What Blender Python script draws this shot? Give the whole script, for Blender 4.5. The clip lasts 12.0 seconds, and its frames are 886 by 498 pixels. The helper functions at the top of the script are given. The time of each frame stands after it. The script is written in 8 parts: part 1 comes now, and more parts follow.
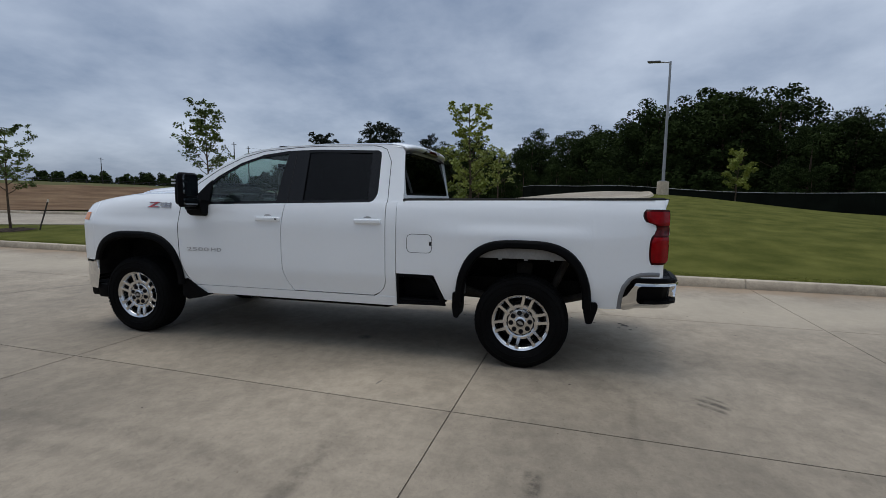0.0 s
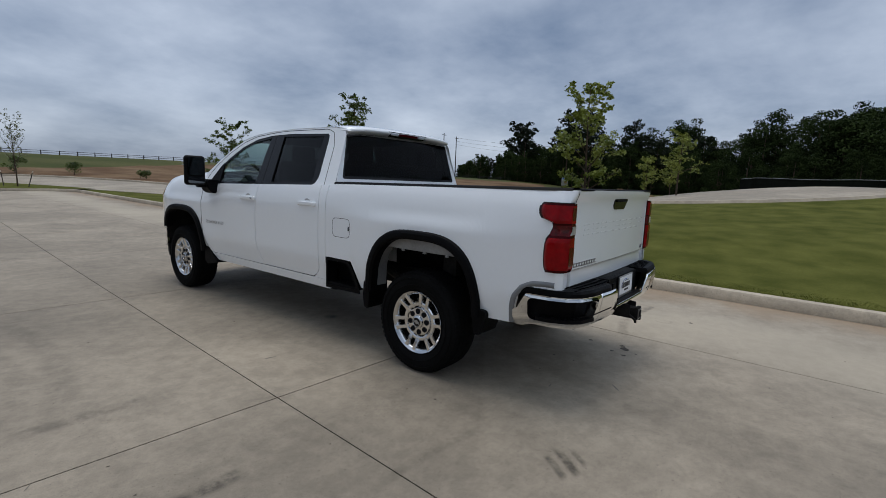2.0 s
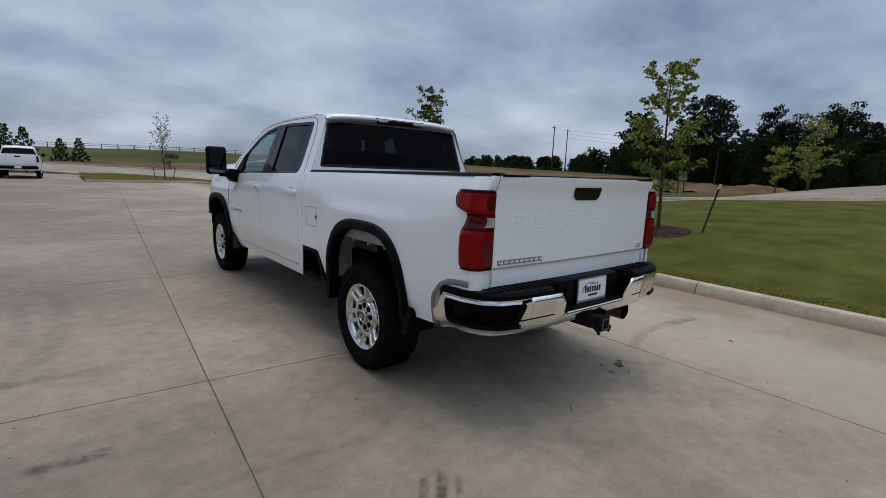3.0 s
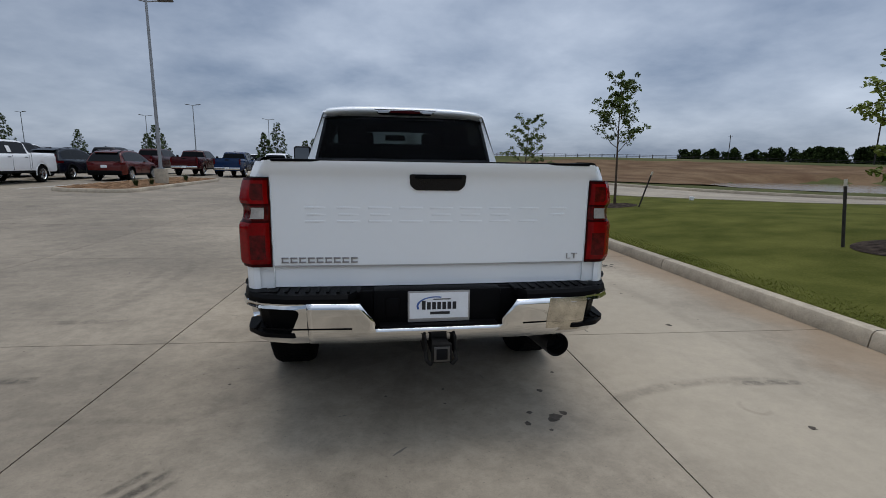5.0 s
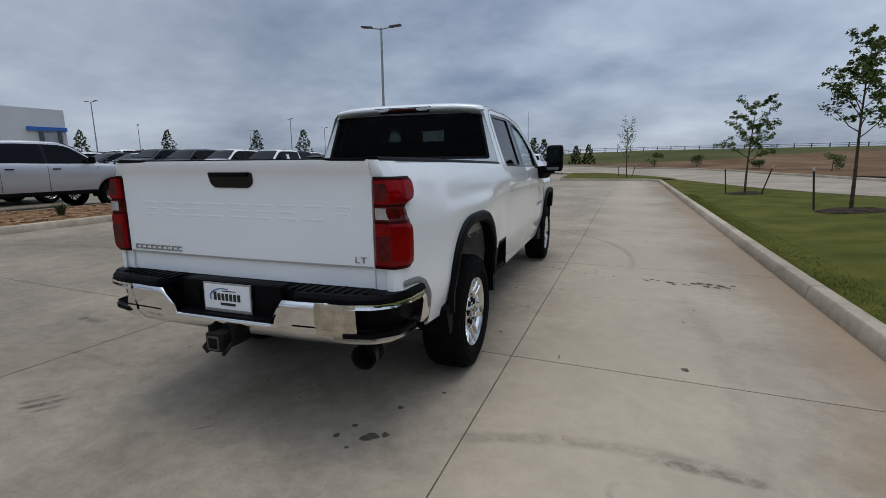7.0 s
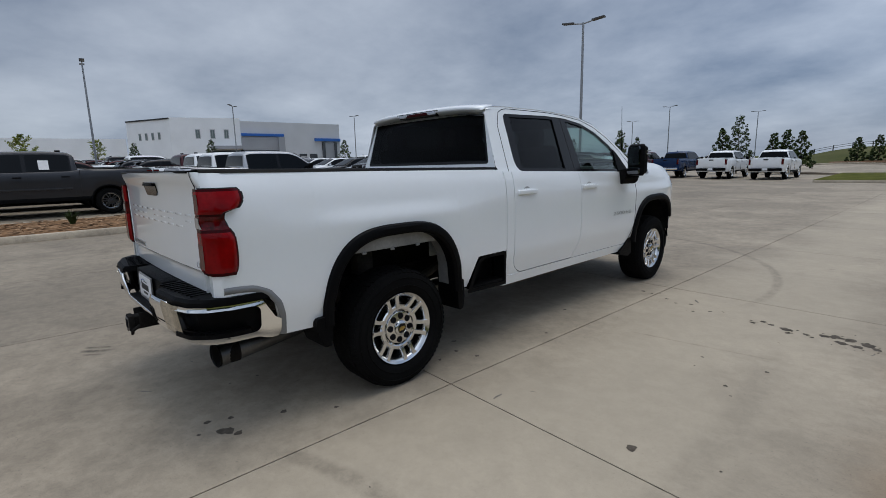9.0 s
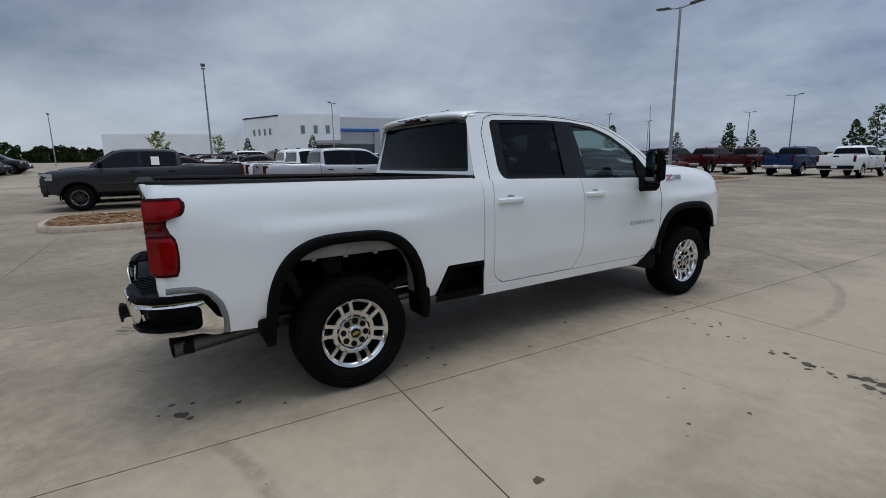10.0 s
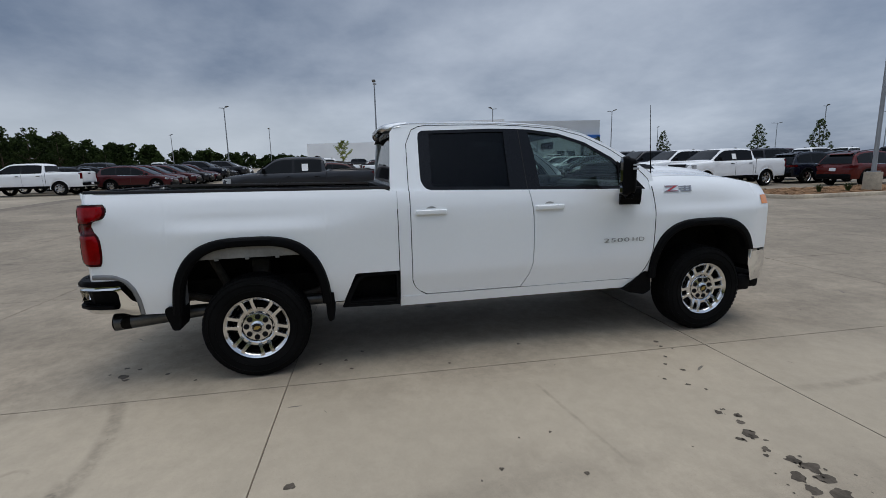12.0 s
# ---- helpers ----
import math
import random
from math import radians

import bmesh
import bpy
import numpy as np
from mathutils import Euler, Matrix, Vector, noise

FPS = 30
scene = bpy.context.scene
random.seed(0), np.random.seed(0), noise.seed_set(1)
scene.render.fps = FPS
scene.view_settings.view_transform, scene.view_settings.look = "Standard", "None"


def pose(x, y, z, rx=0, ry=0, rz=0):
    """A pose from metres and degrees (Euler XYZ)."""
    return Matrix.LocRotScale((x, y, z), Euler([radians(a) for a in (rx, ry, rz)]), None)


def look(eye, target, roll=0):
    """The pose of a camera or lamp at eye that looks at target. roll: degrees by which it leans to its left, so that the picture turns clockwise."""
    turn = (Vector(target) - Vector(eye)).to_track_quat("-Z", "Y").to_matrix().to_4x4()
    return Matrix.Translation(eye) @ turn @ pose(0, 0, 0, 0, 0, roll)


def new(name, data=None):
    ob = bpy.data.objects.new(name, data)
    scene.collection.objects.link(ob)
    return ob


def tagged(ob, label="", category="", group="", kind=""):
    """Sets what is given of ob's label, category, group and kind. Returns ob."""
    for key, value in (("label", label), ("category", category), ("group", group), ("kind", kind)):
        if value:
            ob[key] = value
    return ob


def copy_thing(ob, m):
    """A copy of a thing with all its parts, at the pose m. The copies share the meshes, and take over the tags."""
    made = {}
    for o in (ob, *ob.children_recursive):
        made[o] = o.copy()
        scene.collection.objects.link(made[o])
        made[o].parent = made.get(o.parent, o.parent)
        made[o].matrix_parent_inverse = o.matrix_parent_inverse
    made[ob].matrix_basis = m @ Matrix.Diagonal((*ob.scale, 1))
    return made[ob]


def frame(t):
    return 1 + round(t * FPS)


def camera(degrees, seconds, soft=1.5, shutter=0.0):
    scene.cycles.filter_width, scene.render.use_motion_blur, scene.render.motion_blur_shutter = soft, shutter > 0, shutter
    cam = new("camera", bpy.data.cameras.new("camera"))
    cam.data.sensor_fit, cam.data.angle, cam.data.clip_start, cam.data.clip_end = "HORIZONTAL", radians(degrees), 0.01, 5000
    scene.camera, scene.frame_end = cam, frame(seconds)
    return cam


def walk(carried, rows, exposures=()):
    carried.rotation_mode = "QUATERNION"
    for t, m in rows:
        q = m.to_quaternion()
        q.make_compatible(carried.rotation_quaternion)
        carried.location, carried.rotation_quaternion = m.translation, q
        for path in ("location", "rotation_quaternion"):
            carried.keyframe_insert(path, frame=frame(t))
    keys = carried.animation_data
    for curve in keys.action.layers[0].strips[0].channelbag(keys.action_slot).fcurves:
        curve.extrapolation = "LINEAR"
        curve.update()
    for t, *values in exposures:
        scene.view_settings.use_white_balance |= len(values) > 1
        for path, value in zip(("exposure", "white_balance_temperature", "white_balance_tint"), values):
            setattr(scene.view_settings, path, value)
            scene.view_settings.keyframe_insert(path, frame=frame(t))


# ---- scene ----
cam = camera(86.5, 12.0, soft=0.82)
PATH = [
    (0, (-5.032, -0.269, 1.478), (-3.099, 0.193, 1.258), 0.7),
    (0.5, (-4.806, -0.821, 1.479), (-2.924, -0.186, 1.24), 1.0),
    (1, (-4.522, -1.372, 1.498), (-2.717, -0.549, 1.243), 1.3),
    (1.5, (-4.159, -1.856, 1.485), (-2.459, -0.837, 1.219), 1.8),
    (2, (-3.713, -2.322, 1.503), (-2.146, -1.112, 1.217), 2.2),
    (2.5, (-3.217, -2.683, 1.497), (-1.804, -1.302, 1.187), 2.4),
    (3, (-2.679, -2.983, 1.49), (-1.435, -1.451, 1.164), 2.2),
    (3.5, (-2.114, -3.201, 1.478), (-1.071, -1.529, 1.132), 1.7),
    (3.7, (-1.881, -3.285, 1.468), (-0.929, -1.56, 1.123), 1.5),
    (5.3, (0.004, -3.54, 1.473), (0.16, -1.579, 1.112), 0.7),
    (5.5, (0.23, -3.518, 1.482), (0.288, -1.552, 1.118), 0.5),
    (6, (0.791, -3.436, 1.476), (0.604, -1.48, 1.104), 0.2),
    (6.5, (1.369, -3.346, 1.48), (0.943, -1.428, 1.107), -0.1),
    (7, (1.891, -3.15, 1.463), (1.232, -1.297, 1.099), -0.5),
    (7.2, (2.095, -3.072, 1.466), (1.344, -1.254, 1.108), -0.6),
    (8.8, (3.307, -2.036, 1.459), (1.935, -0.621, 1.114), -1.4),
    (9, (3.42, -1.888, 1.48), (1.99, -0.533, 1.132), -1.3),
    (9.5, (3.702, -1.533, 1.542), (2.147, -0.328, 1.181), -1.2),
    (10, (3.983, -1.147, 1.572), (2.32, -0.097, 1.206), -1.0),
    (10.5, (4.226, -0.731, 1.594), (2.467, 0.149, 1.229), -1.2),
    (11, (4.479, -0.277, 1.617), (2.647, 0.438, 1.256), -1.2),
    (11.5, (4.642, 0.205, 1.58), (2.754, 0.765, 1.232), -1.1),
    (12, (4.758, 0.71, 1.595), (2.829, 1.115, 1.257), -1.4),
]
walk(cam, [(t, look(eye, target, roll)) for t, eye, target, roll in PATH])

# ---- light ----
SKY_LOW, SKY_HIGH = (0.148, 0.200, 0.300), (0.560, 0.628, 0.740)
world = bpy.data.worlds.new("overcast_sky")
scene.world = world
world.use_nodes = True
wn, wl = world.node_tree.nodes, world.node_tree.links
wn.clear()


def wnode(kind, **vals):
    n = wn.new(kind)
    for k, v in vals.items():
        n.inputs[k].default_value = v
    return n


w_out = wn.new("ShaderNodeOutputWorld")
w_bg = wn.new("ShaderNodeBackground")
w_sky = wn.new("ShaderNodeTexSky")
w_sky.sky_type, w_sky.sun_disc = "NISHITA", False
w_sky.sun_elevation, w_sky.sun_rotation = radians(78), radians(18)
w_co = wn.new("ShaderNodeTexCoord")
w_sep = wn.new("ShaderNodeSeparateXYZ")
wl.new(w_co.outputs["Generated"], w_sep.inputs[0])
w_up = wn.new("ShaderNodeMath")
w_up.operation = "MAXIMUM"
w_up.inputs[1].default_value = 0.0
wl.new(w_sep.outputs["Z"], w_up.inputs[0])
w_den = wn.new("ShaderNodeMath")
w_den.inputs[1].default_value = 0.27
wl.new(w_up.outputs[0], w_den.inputs[0])
w_div = []
for axis in "XY":
    n = wn.new("ShaderNodeMath")
    n.operation = "DIVIDE"
    wl.new(w_sep.outputs[axis], n.inputs[0])
    wl.new(w_den.outputs[0], n.inputs[1])
    w_div.append(n)
w_plane = wn.new("ShaderNodeCombineXYZ")
wl.new(w_div[0].outputs[0], w_plane.inputs[0])
wl.new(w_div[1].outputs[0], w_plane.inputs[1])
w_big = wnode("ShaderNodeTexNoise", Scale=0.45, Detail=7.0, Roughness=0.52, Distortion=0.08)
w_small = wnode("ShaderNodeTexNoise", Scale=1.9, Detail=6.0, Roughness=0.58, Distortion=0.05)
for n in (w_big, w_small):
    wl.new(w_plane.outputs[0], n.inputs["Vector"])
w_mixn = wn.new("ShaderNodeMath")
w_mixn.operation = "MULTIPLY_ADD"
w_mixn.inputs[1].default_value = 0.30
wl.new(w_small.outputs[0], w_mixn.inputs[0])
w_scaled = wn.new("ShaderNodeMath")
w_scaled.operation = "MULTIPLY"
w_scaled.inputs[1].default_value = 0.70
wl.new(w_big.outputs[0], w_scaled.inputs[0])
wl.new(w_scaled.outputs[0], w_mixn.inputs[2])
w_ramp = wn.new("ShaderNodeValToRGB")
w_ramp.color_ramp.elements[0].position, w_ramp.color_ramp.elements[1].position = 0.385, 0.670
w_ramp.color_ramp.elements[0].color, w_ramp.color_ramp.elements[1].color = (*SKY_LOW, 1), (*SKY_HIGH, 1)
wl.new(w_mixn.outputs[0], w_ramp.inputs[0])
# an overcast sky is brighter towards the zenith
w_rise = wn.new("ShaderNodeMapRange")
w_rise.interpolation_type = "SMOOTHSTEP"
for k, v in (("From Min", 0.34), ("From Max", 0.85), ("To Min", 1.0), ("To Max", 1.9)):
    w_rise.inputs[k].default_value = v
wl.new(w_up.outputs[0], w_rise.inputs["Value"])
w_mul = wn.new("ShaderNodeMixRGB")
w_mul.blend_type = "MULTIPLY"
w_mul.inputs[0].default_value = 1.0
wl.new(w_ramp.outputs[0], w_mul.inputs[1])
wl.new(w_rise.outputs[0], w_mul.inputs[2])
w_dim = wn.new("ShaderNodeMixRGB")
w_dim.blend_type = "MULTIPLY"
w_dim.inputs[0].default_value = 1.0
w_dim.inputs[2].default_value = (0.1, 0.1, 0.1, 1)
wl.new(w_sky.outputs[0], w_dim.inputs[1])
w_mix = wn.new("ShaderNodeMixRGB")
w_mix.inputs[0].default_value = 0.9
wl.new(w_dim.outputs[0], w_mix.inputs[1])
wl.new(w_mul.outputs[0], w_mix.inputs[2])
# thicker cloud towards the south-west, thinner towards the east
w_dot = wn.new("ShaderNodeVectorMath")
w_dot.operation = "DOT_PRODUCT"
w_dot.inputs[1].default_value = (-0.95, -0.12, 0.2)
wl.new(w_co.outputs["Generated"], w_dot.inputs[0])
w_side = wn.new("ShaderNodeMapRange")
w_side.interpolation_type = "SMOOTHSTEP"
for k, v in (("From Min", -0.10), ("From Max", 0.85), ("To Min", 0.16), ("To Max", -0.14)):
    w_side.inputs[k].default_value = v
wl.new(w_dot.outputs["Value"], w_side.inputs["Value"])
w_thick = wn.new("ShaderNodeMixRGB")
w_thick.blend_type = "MULTIPLY"
w_thick.inputs[0].default_value = 1.0
wl.new(w_mix.outputs[0], w_thick.inputs[1])
w_low = wn.new("ShaderNodeMapRange")
w_low.interpolation_type = "SMOOTHSTEP"
for k, v in (("From Min", 0.0), ("From Max", 0.16)):
    w_low.inputs[k].default_value = v
wl.new(w_up.outputs[0], w_low.inputs["Value"])
w_amount = wn.new("ShaderNodeMath")
w_amount.operation = "MULTIPLY_ADD"
w_amount.inputs[2].default_value = 1.0
wl.new(w_side.outputs[0], w_amount.inputs[0])
wl.new(w_low.outputs[0], w_amount.inputs[1])
wl.new(w_amount.outputs[0], w_thick.inputs[2])
# a clear streak low in the west-south-west
w_west = wn.new("ShaderNodeVectorMath")
w_west.operation = "DOT_PRODUCT"
w_west.inputs[1].default_value = (-0.86, -0.50, 0.0)
wl.new(w_co.outputs["Generated"], w_west.inputs[0])
w_wide = wn.new("ShaderNodeMapRange")
w_wide.interpolation_type = "SMOOTHSTEP"
for k, v in (("From Min", 0.70), ("From Max", 0.97), ("To Min", 0.0), ("To Max", 0.55)):
    w_wide.inputs[k].default_value = v
wl.new(w_west.outputs["Value"], w_wide.inputs["Value"])
w_band = wn.new("ShaderNodeMapRange")
w_band.interpolation_type = "SMOOTHSTEP"
for k, v in (("From Min", 0.06), ("From Max", 0.19), ("To Min", 1.0), ("To Max", 0.0)):
    w_band.inputs[k].default_value = v
wl.new(w_up.outputs[0], w_band.inputs["Value"])
w_streak = wn.new("ShaderNodeMath")
w_streak.operation = "MULTIPLY"
wl.new(w_wide.outputs[0], w_streak.inputs[0])
wl.new(w_band.outputs[0], w_streak.inputs[1])
w_bright = wn.new("ShaderNodeMixRGB")
w_bright.inputs[2].default_value = (0.66, 0.72, 0.78, 1)
wl.new(w_streak.outputs[0], w_bright.inputs[0])
wl.new(w_thick.outputs[0], w_bright.inputs[1])
wl.new(w_bright.outputs[0], w_bg.inputs["Color"])
wl.new(w_bg.outputs[0], w_out.inputs[0])

sun = new("sun", bpy.data.lights.new("sun", "SUN"))
sun.data.energy, sun.data.angle, sun.data.color = 1.35, radians(45), (1.0, 0.945, 0.86)
sun.matrix_world = look((2, 6, 30), (0, 0, 0))

# ---- materials ----
def material(name, colour, rough=0.6, metal=0.0, vary=0.12, scale=4.0, fine=60.0, bump=0.0, coat=0.0, spec=0.5, second=None, rand=0.0, blend=(0.35, 0.7)):
    """A Principled surface with colour variation at two scales, grain and optional relief."""
    m = bpy.data.materials.new(name)
    m.use_nodes = True
    nodes, links = m.node_tree.nodes, m.node_tree.links
    b = nodes["Principled BSDF"]
    b.inputs["Roughness"].default_value = rough
    b.inputs["Metallic"].default_value = metal
    b.inputs["Coat Weight"].default_value = coat
    b.inputs["Coat Roughness"].default_value = 0.03
    b.inputs["Specular IOR Level"].default_value = spec
    co = nodes.new("ShaderNodeTexCoord")
    big = nodes.new("ShaderNodeTexNoise")
    big.inputs["Scale"].default_value, big.inputs["Detail"].default_value = scale, 5.0
    small = nodes.new("ShaderNodeTexNoise")
    small.inputs["Scale"].default_value, small.inputs["Detail"].default_value = fine, 3.0
    for n in (big, small):
        links.new(co.outputs["Object"], n.inputs["Vector"])
    ramp = nodes.new("ShaderNodeValToRGB")
    dark = [c * (1 - vary) for c in colour]
    lite = second or [min(1, c * (1 + vary)) for c in colour]
    ramp.color_ramp.elements[0].position, ramp.color_ramp.elements[1].position = blend
    ramp.color_ramp.elements[0].color, ramp.color_ramp.elements[1].color = (*dark, 1), (*lite, 1)
    links.new(big.outputs[0], ramp.inputs[0])
    mul = nodes.new("ShaderNodeMixRGB")
    mul.blend_type = "MULTIPLY"
    mul.inputs[0].default_value = 1.0
    rng = nodes.new("ShaderNodeMapRange")
    rng.inputs["To Min"].default_value, rng.inputs["To Max"].default_value = 1 - vary, 1 + vary
    links.new(small.outputs[0], rng.inputs["Value"])
    links.new(ramp.outputs[0], mul.inputs[1])
    links.new(rng.outputs[0], mul.inputs[2])
    last = mul
    if rand:
        info = nodes.new("ShaderNodeObjectInfo")
        r2 = nodes.new("ShaderNodeMapRange")
        r2.inputs["To Min"].default_value, r2.inputs["To Max"].default_value = 1 - rand, 1 + rand
        links.new(info.outputs["Random"], r2.inputs["Value"])
        last = nodes.new("ShaderNodeMixRGB")
        last.blend_type = "MULTIPLY"
        last.inputs[0].default_value = 1.0
        links.new(mul.outputs[0], last.inputs[1])
        links.new(r2.outputs[0], last.inputs[2])
    links.new(last.outputs[0], b.inputs["Base Color"])
    if bump:
        bp = nodes.new("ShaderNodeBump")
        bp.inputs["Strength"].default_value, bp.inputs["Distance"].default_value = bump, 0.01
        links.new(small.outputs[0], bp.inputs["Height"])
        links.new(bp.outputs[0], b.inputs["Normal"])
    return m


def glass(name, tint, gloss=0.06):
    """A thin tinted pane: tinted see-through with a mirror sheen that grows at grazing angles."""
    m = bpy.data.materials.new(name)
    m.use_nodes = True
    nodes, links = m.node_tree.nodes, m.node_tree.links
    nodes.clear()
    out = nodes.new("ShaderNodeOutputMaterial")
    clear = nodes.new("ShaderNodeBsdfTransparent")
    clear.inputs[0].default_value = (*tint, 1)
    shine = nodes.new("ShaderNodeBsdfGlossy")
    shine.inputs["Roughness"].default_value = 0.01
    fres = nodes.new("ShaderNodeLayerWeight")
    fres.inputs[0].default_value = 0.5
    rise = nodes.new("ShaderNodeMath")
    rise.operation = "POWER"
    rise.inputs[1].default_value = 4.5
    links.new(fres.outputs["Facing"], rise.inputs[0])
    add = nodes.new("ShaderNodeMath")
    add.operation = "MULTIPLY_ADD"
    add.inputs[1].default_value = 0.8
    add.inputs[2].default_value = gloss
    add.use_clamp = True
    mix = nodes.new("ShaderNodeMixShader")
    links.new(rise.outputs[0], add.inputs[0])
    links.new(add.outputs[0], mix.inputs[0])
    links.new(clear.outputs[0], mix.inputs[1])
    links.new(shine.outputs[0], mix.inputs[2])
    links.new(mix.outputs[0], out.inputs[0])
    return m


def node_mult(nodes, links, a, b):
    n = nodes.new("ShaderNodeMixRGB")
    n.blend_type = "MULTIPLY"
    n.inputs[0].default_value = 1.0
    links.new(a, n.inputs[1])
    links.new(b, n.inputs[2])
    return n.outputs[0]


ARCS = (
    # tyre marks, lastly two round dark spots: (centre, radius, half width, place, reach, strength)
    ((2.05, -2.90), 2.13, 0.075, (1.90, -0.78), 1.0, 0.34),
    ((2.25, -2.95), 2.12, 0.060, (2.40, -0.82), 0.32, 0.62),
    ((2.04, -1.13), 0.09, 0.025, (2.00, -1.16), 0.13, 0.22),
    ((-1.3, 4.2), 3.55, 0.07, (1.5, 5.9), 2.8, 0.34),
    ((-9.2, 1.0), 11.95, 0.12, (2.7, 0.6), 2.4, 0.14),
    ((-7.0, 2.6), 4.25, 0.12, (-2.75, 2.4), 1.6, 0.20),
    ((-7.4, 2.3), 4.35, 0.10, (-3.05, 2.3), 1.4, 0.18),
    ((-2.4, 10.4), 9.4, 0.09, (-2.9, 1.05), 0.45, 0.36),
    ((21.97, -20.28), 30.0, 0.040, (-1.43, -1.38), 0.17, 0.85),
    ((21.90, -20.23), 30.0, 0.035, (-1.50, -1.36), 0.15, 0.75),
    ((22.04, -20.33), 30.0, 0.030, (-1.36, -1.41), 0.14, 0.70),
    ((-2.7, 6.0), 6.2, 0.07, (-2.74, -0.2), 0.22, 0.75),
    ((-1.9, 40.0), 38.13, 0.02, (2.25, 1.88), 0.70, 0.30),
    ((-9.5, 12.0), 9.9, 0.16, (-6.0, 3.0), 2.8, 0.24),
    ((-12.0, 14.0), 12.4, 0.14, (-8.5, 2.4), 3.0, 0.20),
    ((-2.1, -4.0), 3.2, 0.05, (-1.75, -0.85), 0.5, 0.25),
    ((-0.52, 1.65), 0.0, 0.10, (-0.52, 1.65), 0.3, 0.7),
    ((-0.52, 3.45), 0.0, 0.09, (-0.52, 3.45), 0.3, 0.6),
)


def concrete_material(name, colour, rand=0.05, arcs=False):
    """Broom-finished concrete: blotches, dirt clouds, rubber smears, fine grain and specks."""
    m = material(name, colour, 0.75, 0, 0.07, 0.55, 130, 0.12, spec=0.35, rand=rand, blend=(0.3, 0.75))
    nodes, links = m.node_tree.nodes, m.node_tree.links
    b = nodes["Principled BSDF"]
    base = b.inputs["Base Color"].links[0].from_socket
    geo = nodes.new("ShaderNodeNewGeometry")
    for sc, det, lo, hi, a, c, squash in ((0.35, 6, 0.42, 0.62, 0.80, 1.05, (1, 1, 1)), (2.6, 8, 0.36, 0.56, 0.90, 1.03, (1, 1, 1)), (1.1, 9, 0.30, 0.42, 0.80, 1.0, (1, 0.6, 1)), (9.0, 6, 0.35, 0.65, 0.90, 1.07, (1, 1, 1)), (38, 4, 0.30, 0.60, 0.93, 1.04, (1, 1, 1)), (150, 3, 0.30, 0.70, 0.91, 1.07, (1, 1, 1)), (55, 2, 0.27, 0.34, 0.62, 1.0, (1, 1, 1))):
        mp = nodes.new("ShaderNodeMapping")
        mp.inputs["Scale"].default_value = squash
        links.new(geo.outputs["Position"], mp.inputs[0])
        n = nodes.new("ShaderNodeTexNoise")
        n.inputs["Scale"].default_value, n.inputs["Detail"].default_value, n.inputs["Roughness"].default_value = sc, det, 0.62
        links.new(mp.outputs[0], n.inputs["Vector"])
        r = nodes.new("ShaderNodeMapRange")
        r.interpolation_type = "SMOOTHSTEP"
        for k, v in (("From Min", lo), ("From Max", hi), ("To Min", a), ("To Max", c)):
            r.inputs[k].default_value = v
        links.new(n.outputs[0], r.inputs["Value"])
        base = node_mult(nodes, links, base, r.outputs[0])
    if arcs:
        def calc(op, x, y=None):
            n = nodes.new("ShaderNodeMath")
            n.operation = op
            for k, v in enumerate((x, y)):
                if v is None:
                    continue
                if isinstance(v, (int, float)):
                    n.inputs[k].default_value = v
                else:
                    links.new(v, n.inputs[k])
            return n.outputs[0]

        def fade(v, lo, hi, a, c):
            r = nodes.new("ShaderNodeMapRange")
            r.interpolation_type = "SMOOTHSTEP"
            for k, w in (("From Min", lo), ("From Max", hi), ("To Min", a), ("To Max", c)):
                r.inputs[k].default_value = w
            links.new(v, r.inputs["Value"])
            return r.outputs[0]

        def far(p):
            d = nodes.new("ShaderNodeVectorMath")
            d.operation = "DISTANCE"
            links.new(geo.outputs["Position"], d.inputs[0])
            d.inputs[1].default_value = (p[0], p[1], 0)
            return d.outputs["Value"]

        streak = nodes.new("ShaderNodeTexNoise")
        streak.inputs["Scale"].default_value, streak.inputs["Detail"].default_value, streak.inputs["Roughness"].default_value = 7.0, 9.0, 0.75
        links.new(geo.outputs["Position"], streak.inputs["Vector"])
        worn = fade(streak.outputs[0], 0.38, 0.60, 0.22, 1.0)
        total = None
        for cen, rad, wide, at, reach, power in ARCS:
            band = fade(calc("ABSOLUTE", calc("SUBTRACT", far(cen), rad)), wide, wide * 0.25, 0.0, power)
            one = calc("MULTIPLY", band, fade(far(at), reach, reach * 0.55, 0.0, 1.0))
            total = one if total is None else calc("MAXIMUM", total, one)
        keep = calc("SUBTRACT", 1.0, calc("MULTIPLY", calc("MULTIPLY", total, worn), 0.9))
        # darker concrete towards the left; rusty silt washed along the kerb, a paler band beyond
        sep = nodes.new("ShaderNodeSeparateXYZ")
        links.new(geo.outputs["Position"], sep.inputs[0])
        wide_n = nodes.new("ShaderNodeTexNoise")
        wide_n.inputs["Scale"].default_value, wide_n.inputs["Detail"].default_value = 0.4, 6.0
        links.new(geo.outputs["Position"], wide_n.inputs["Vector"])
        lane = calc("ADD", sep.outputs["X"], calc("MULTIPLY", calc("SUBTRACT", wide_n.outputs[0], 0.5), 5.0))
        base = node_mult(nodes, links, base, fade(lane, -4.2, -0.6, 0.85, 1.0))
        gap = calc("SUBTRACT", calc("ADD", calc("MULTIPLY", sep.outputs["Y"], 0.03), 3.82), sep.outputs["X"])
        silt_n = nodes.new("ShaderNodeTexNoise")
        silt_n.inputs["Scale"].default_value, silt_n.inputs["Detail"].default_value = 0.9, 7.0
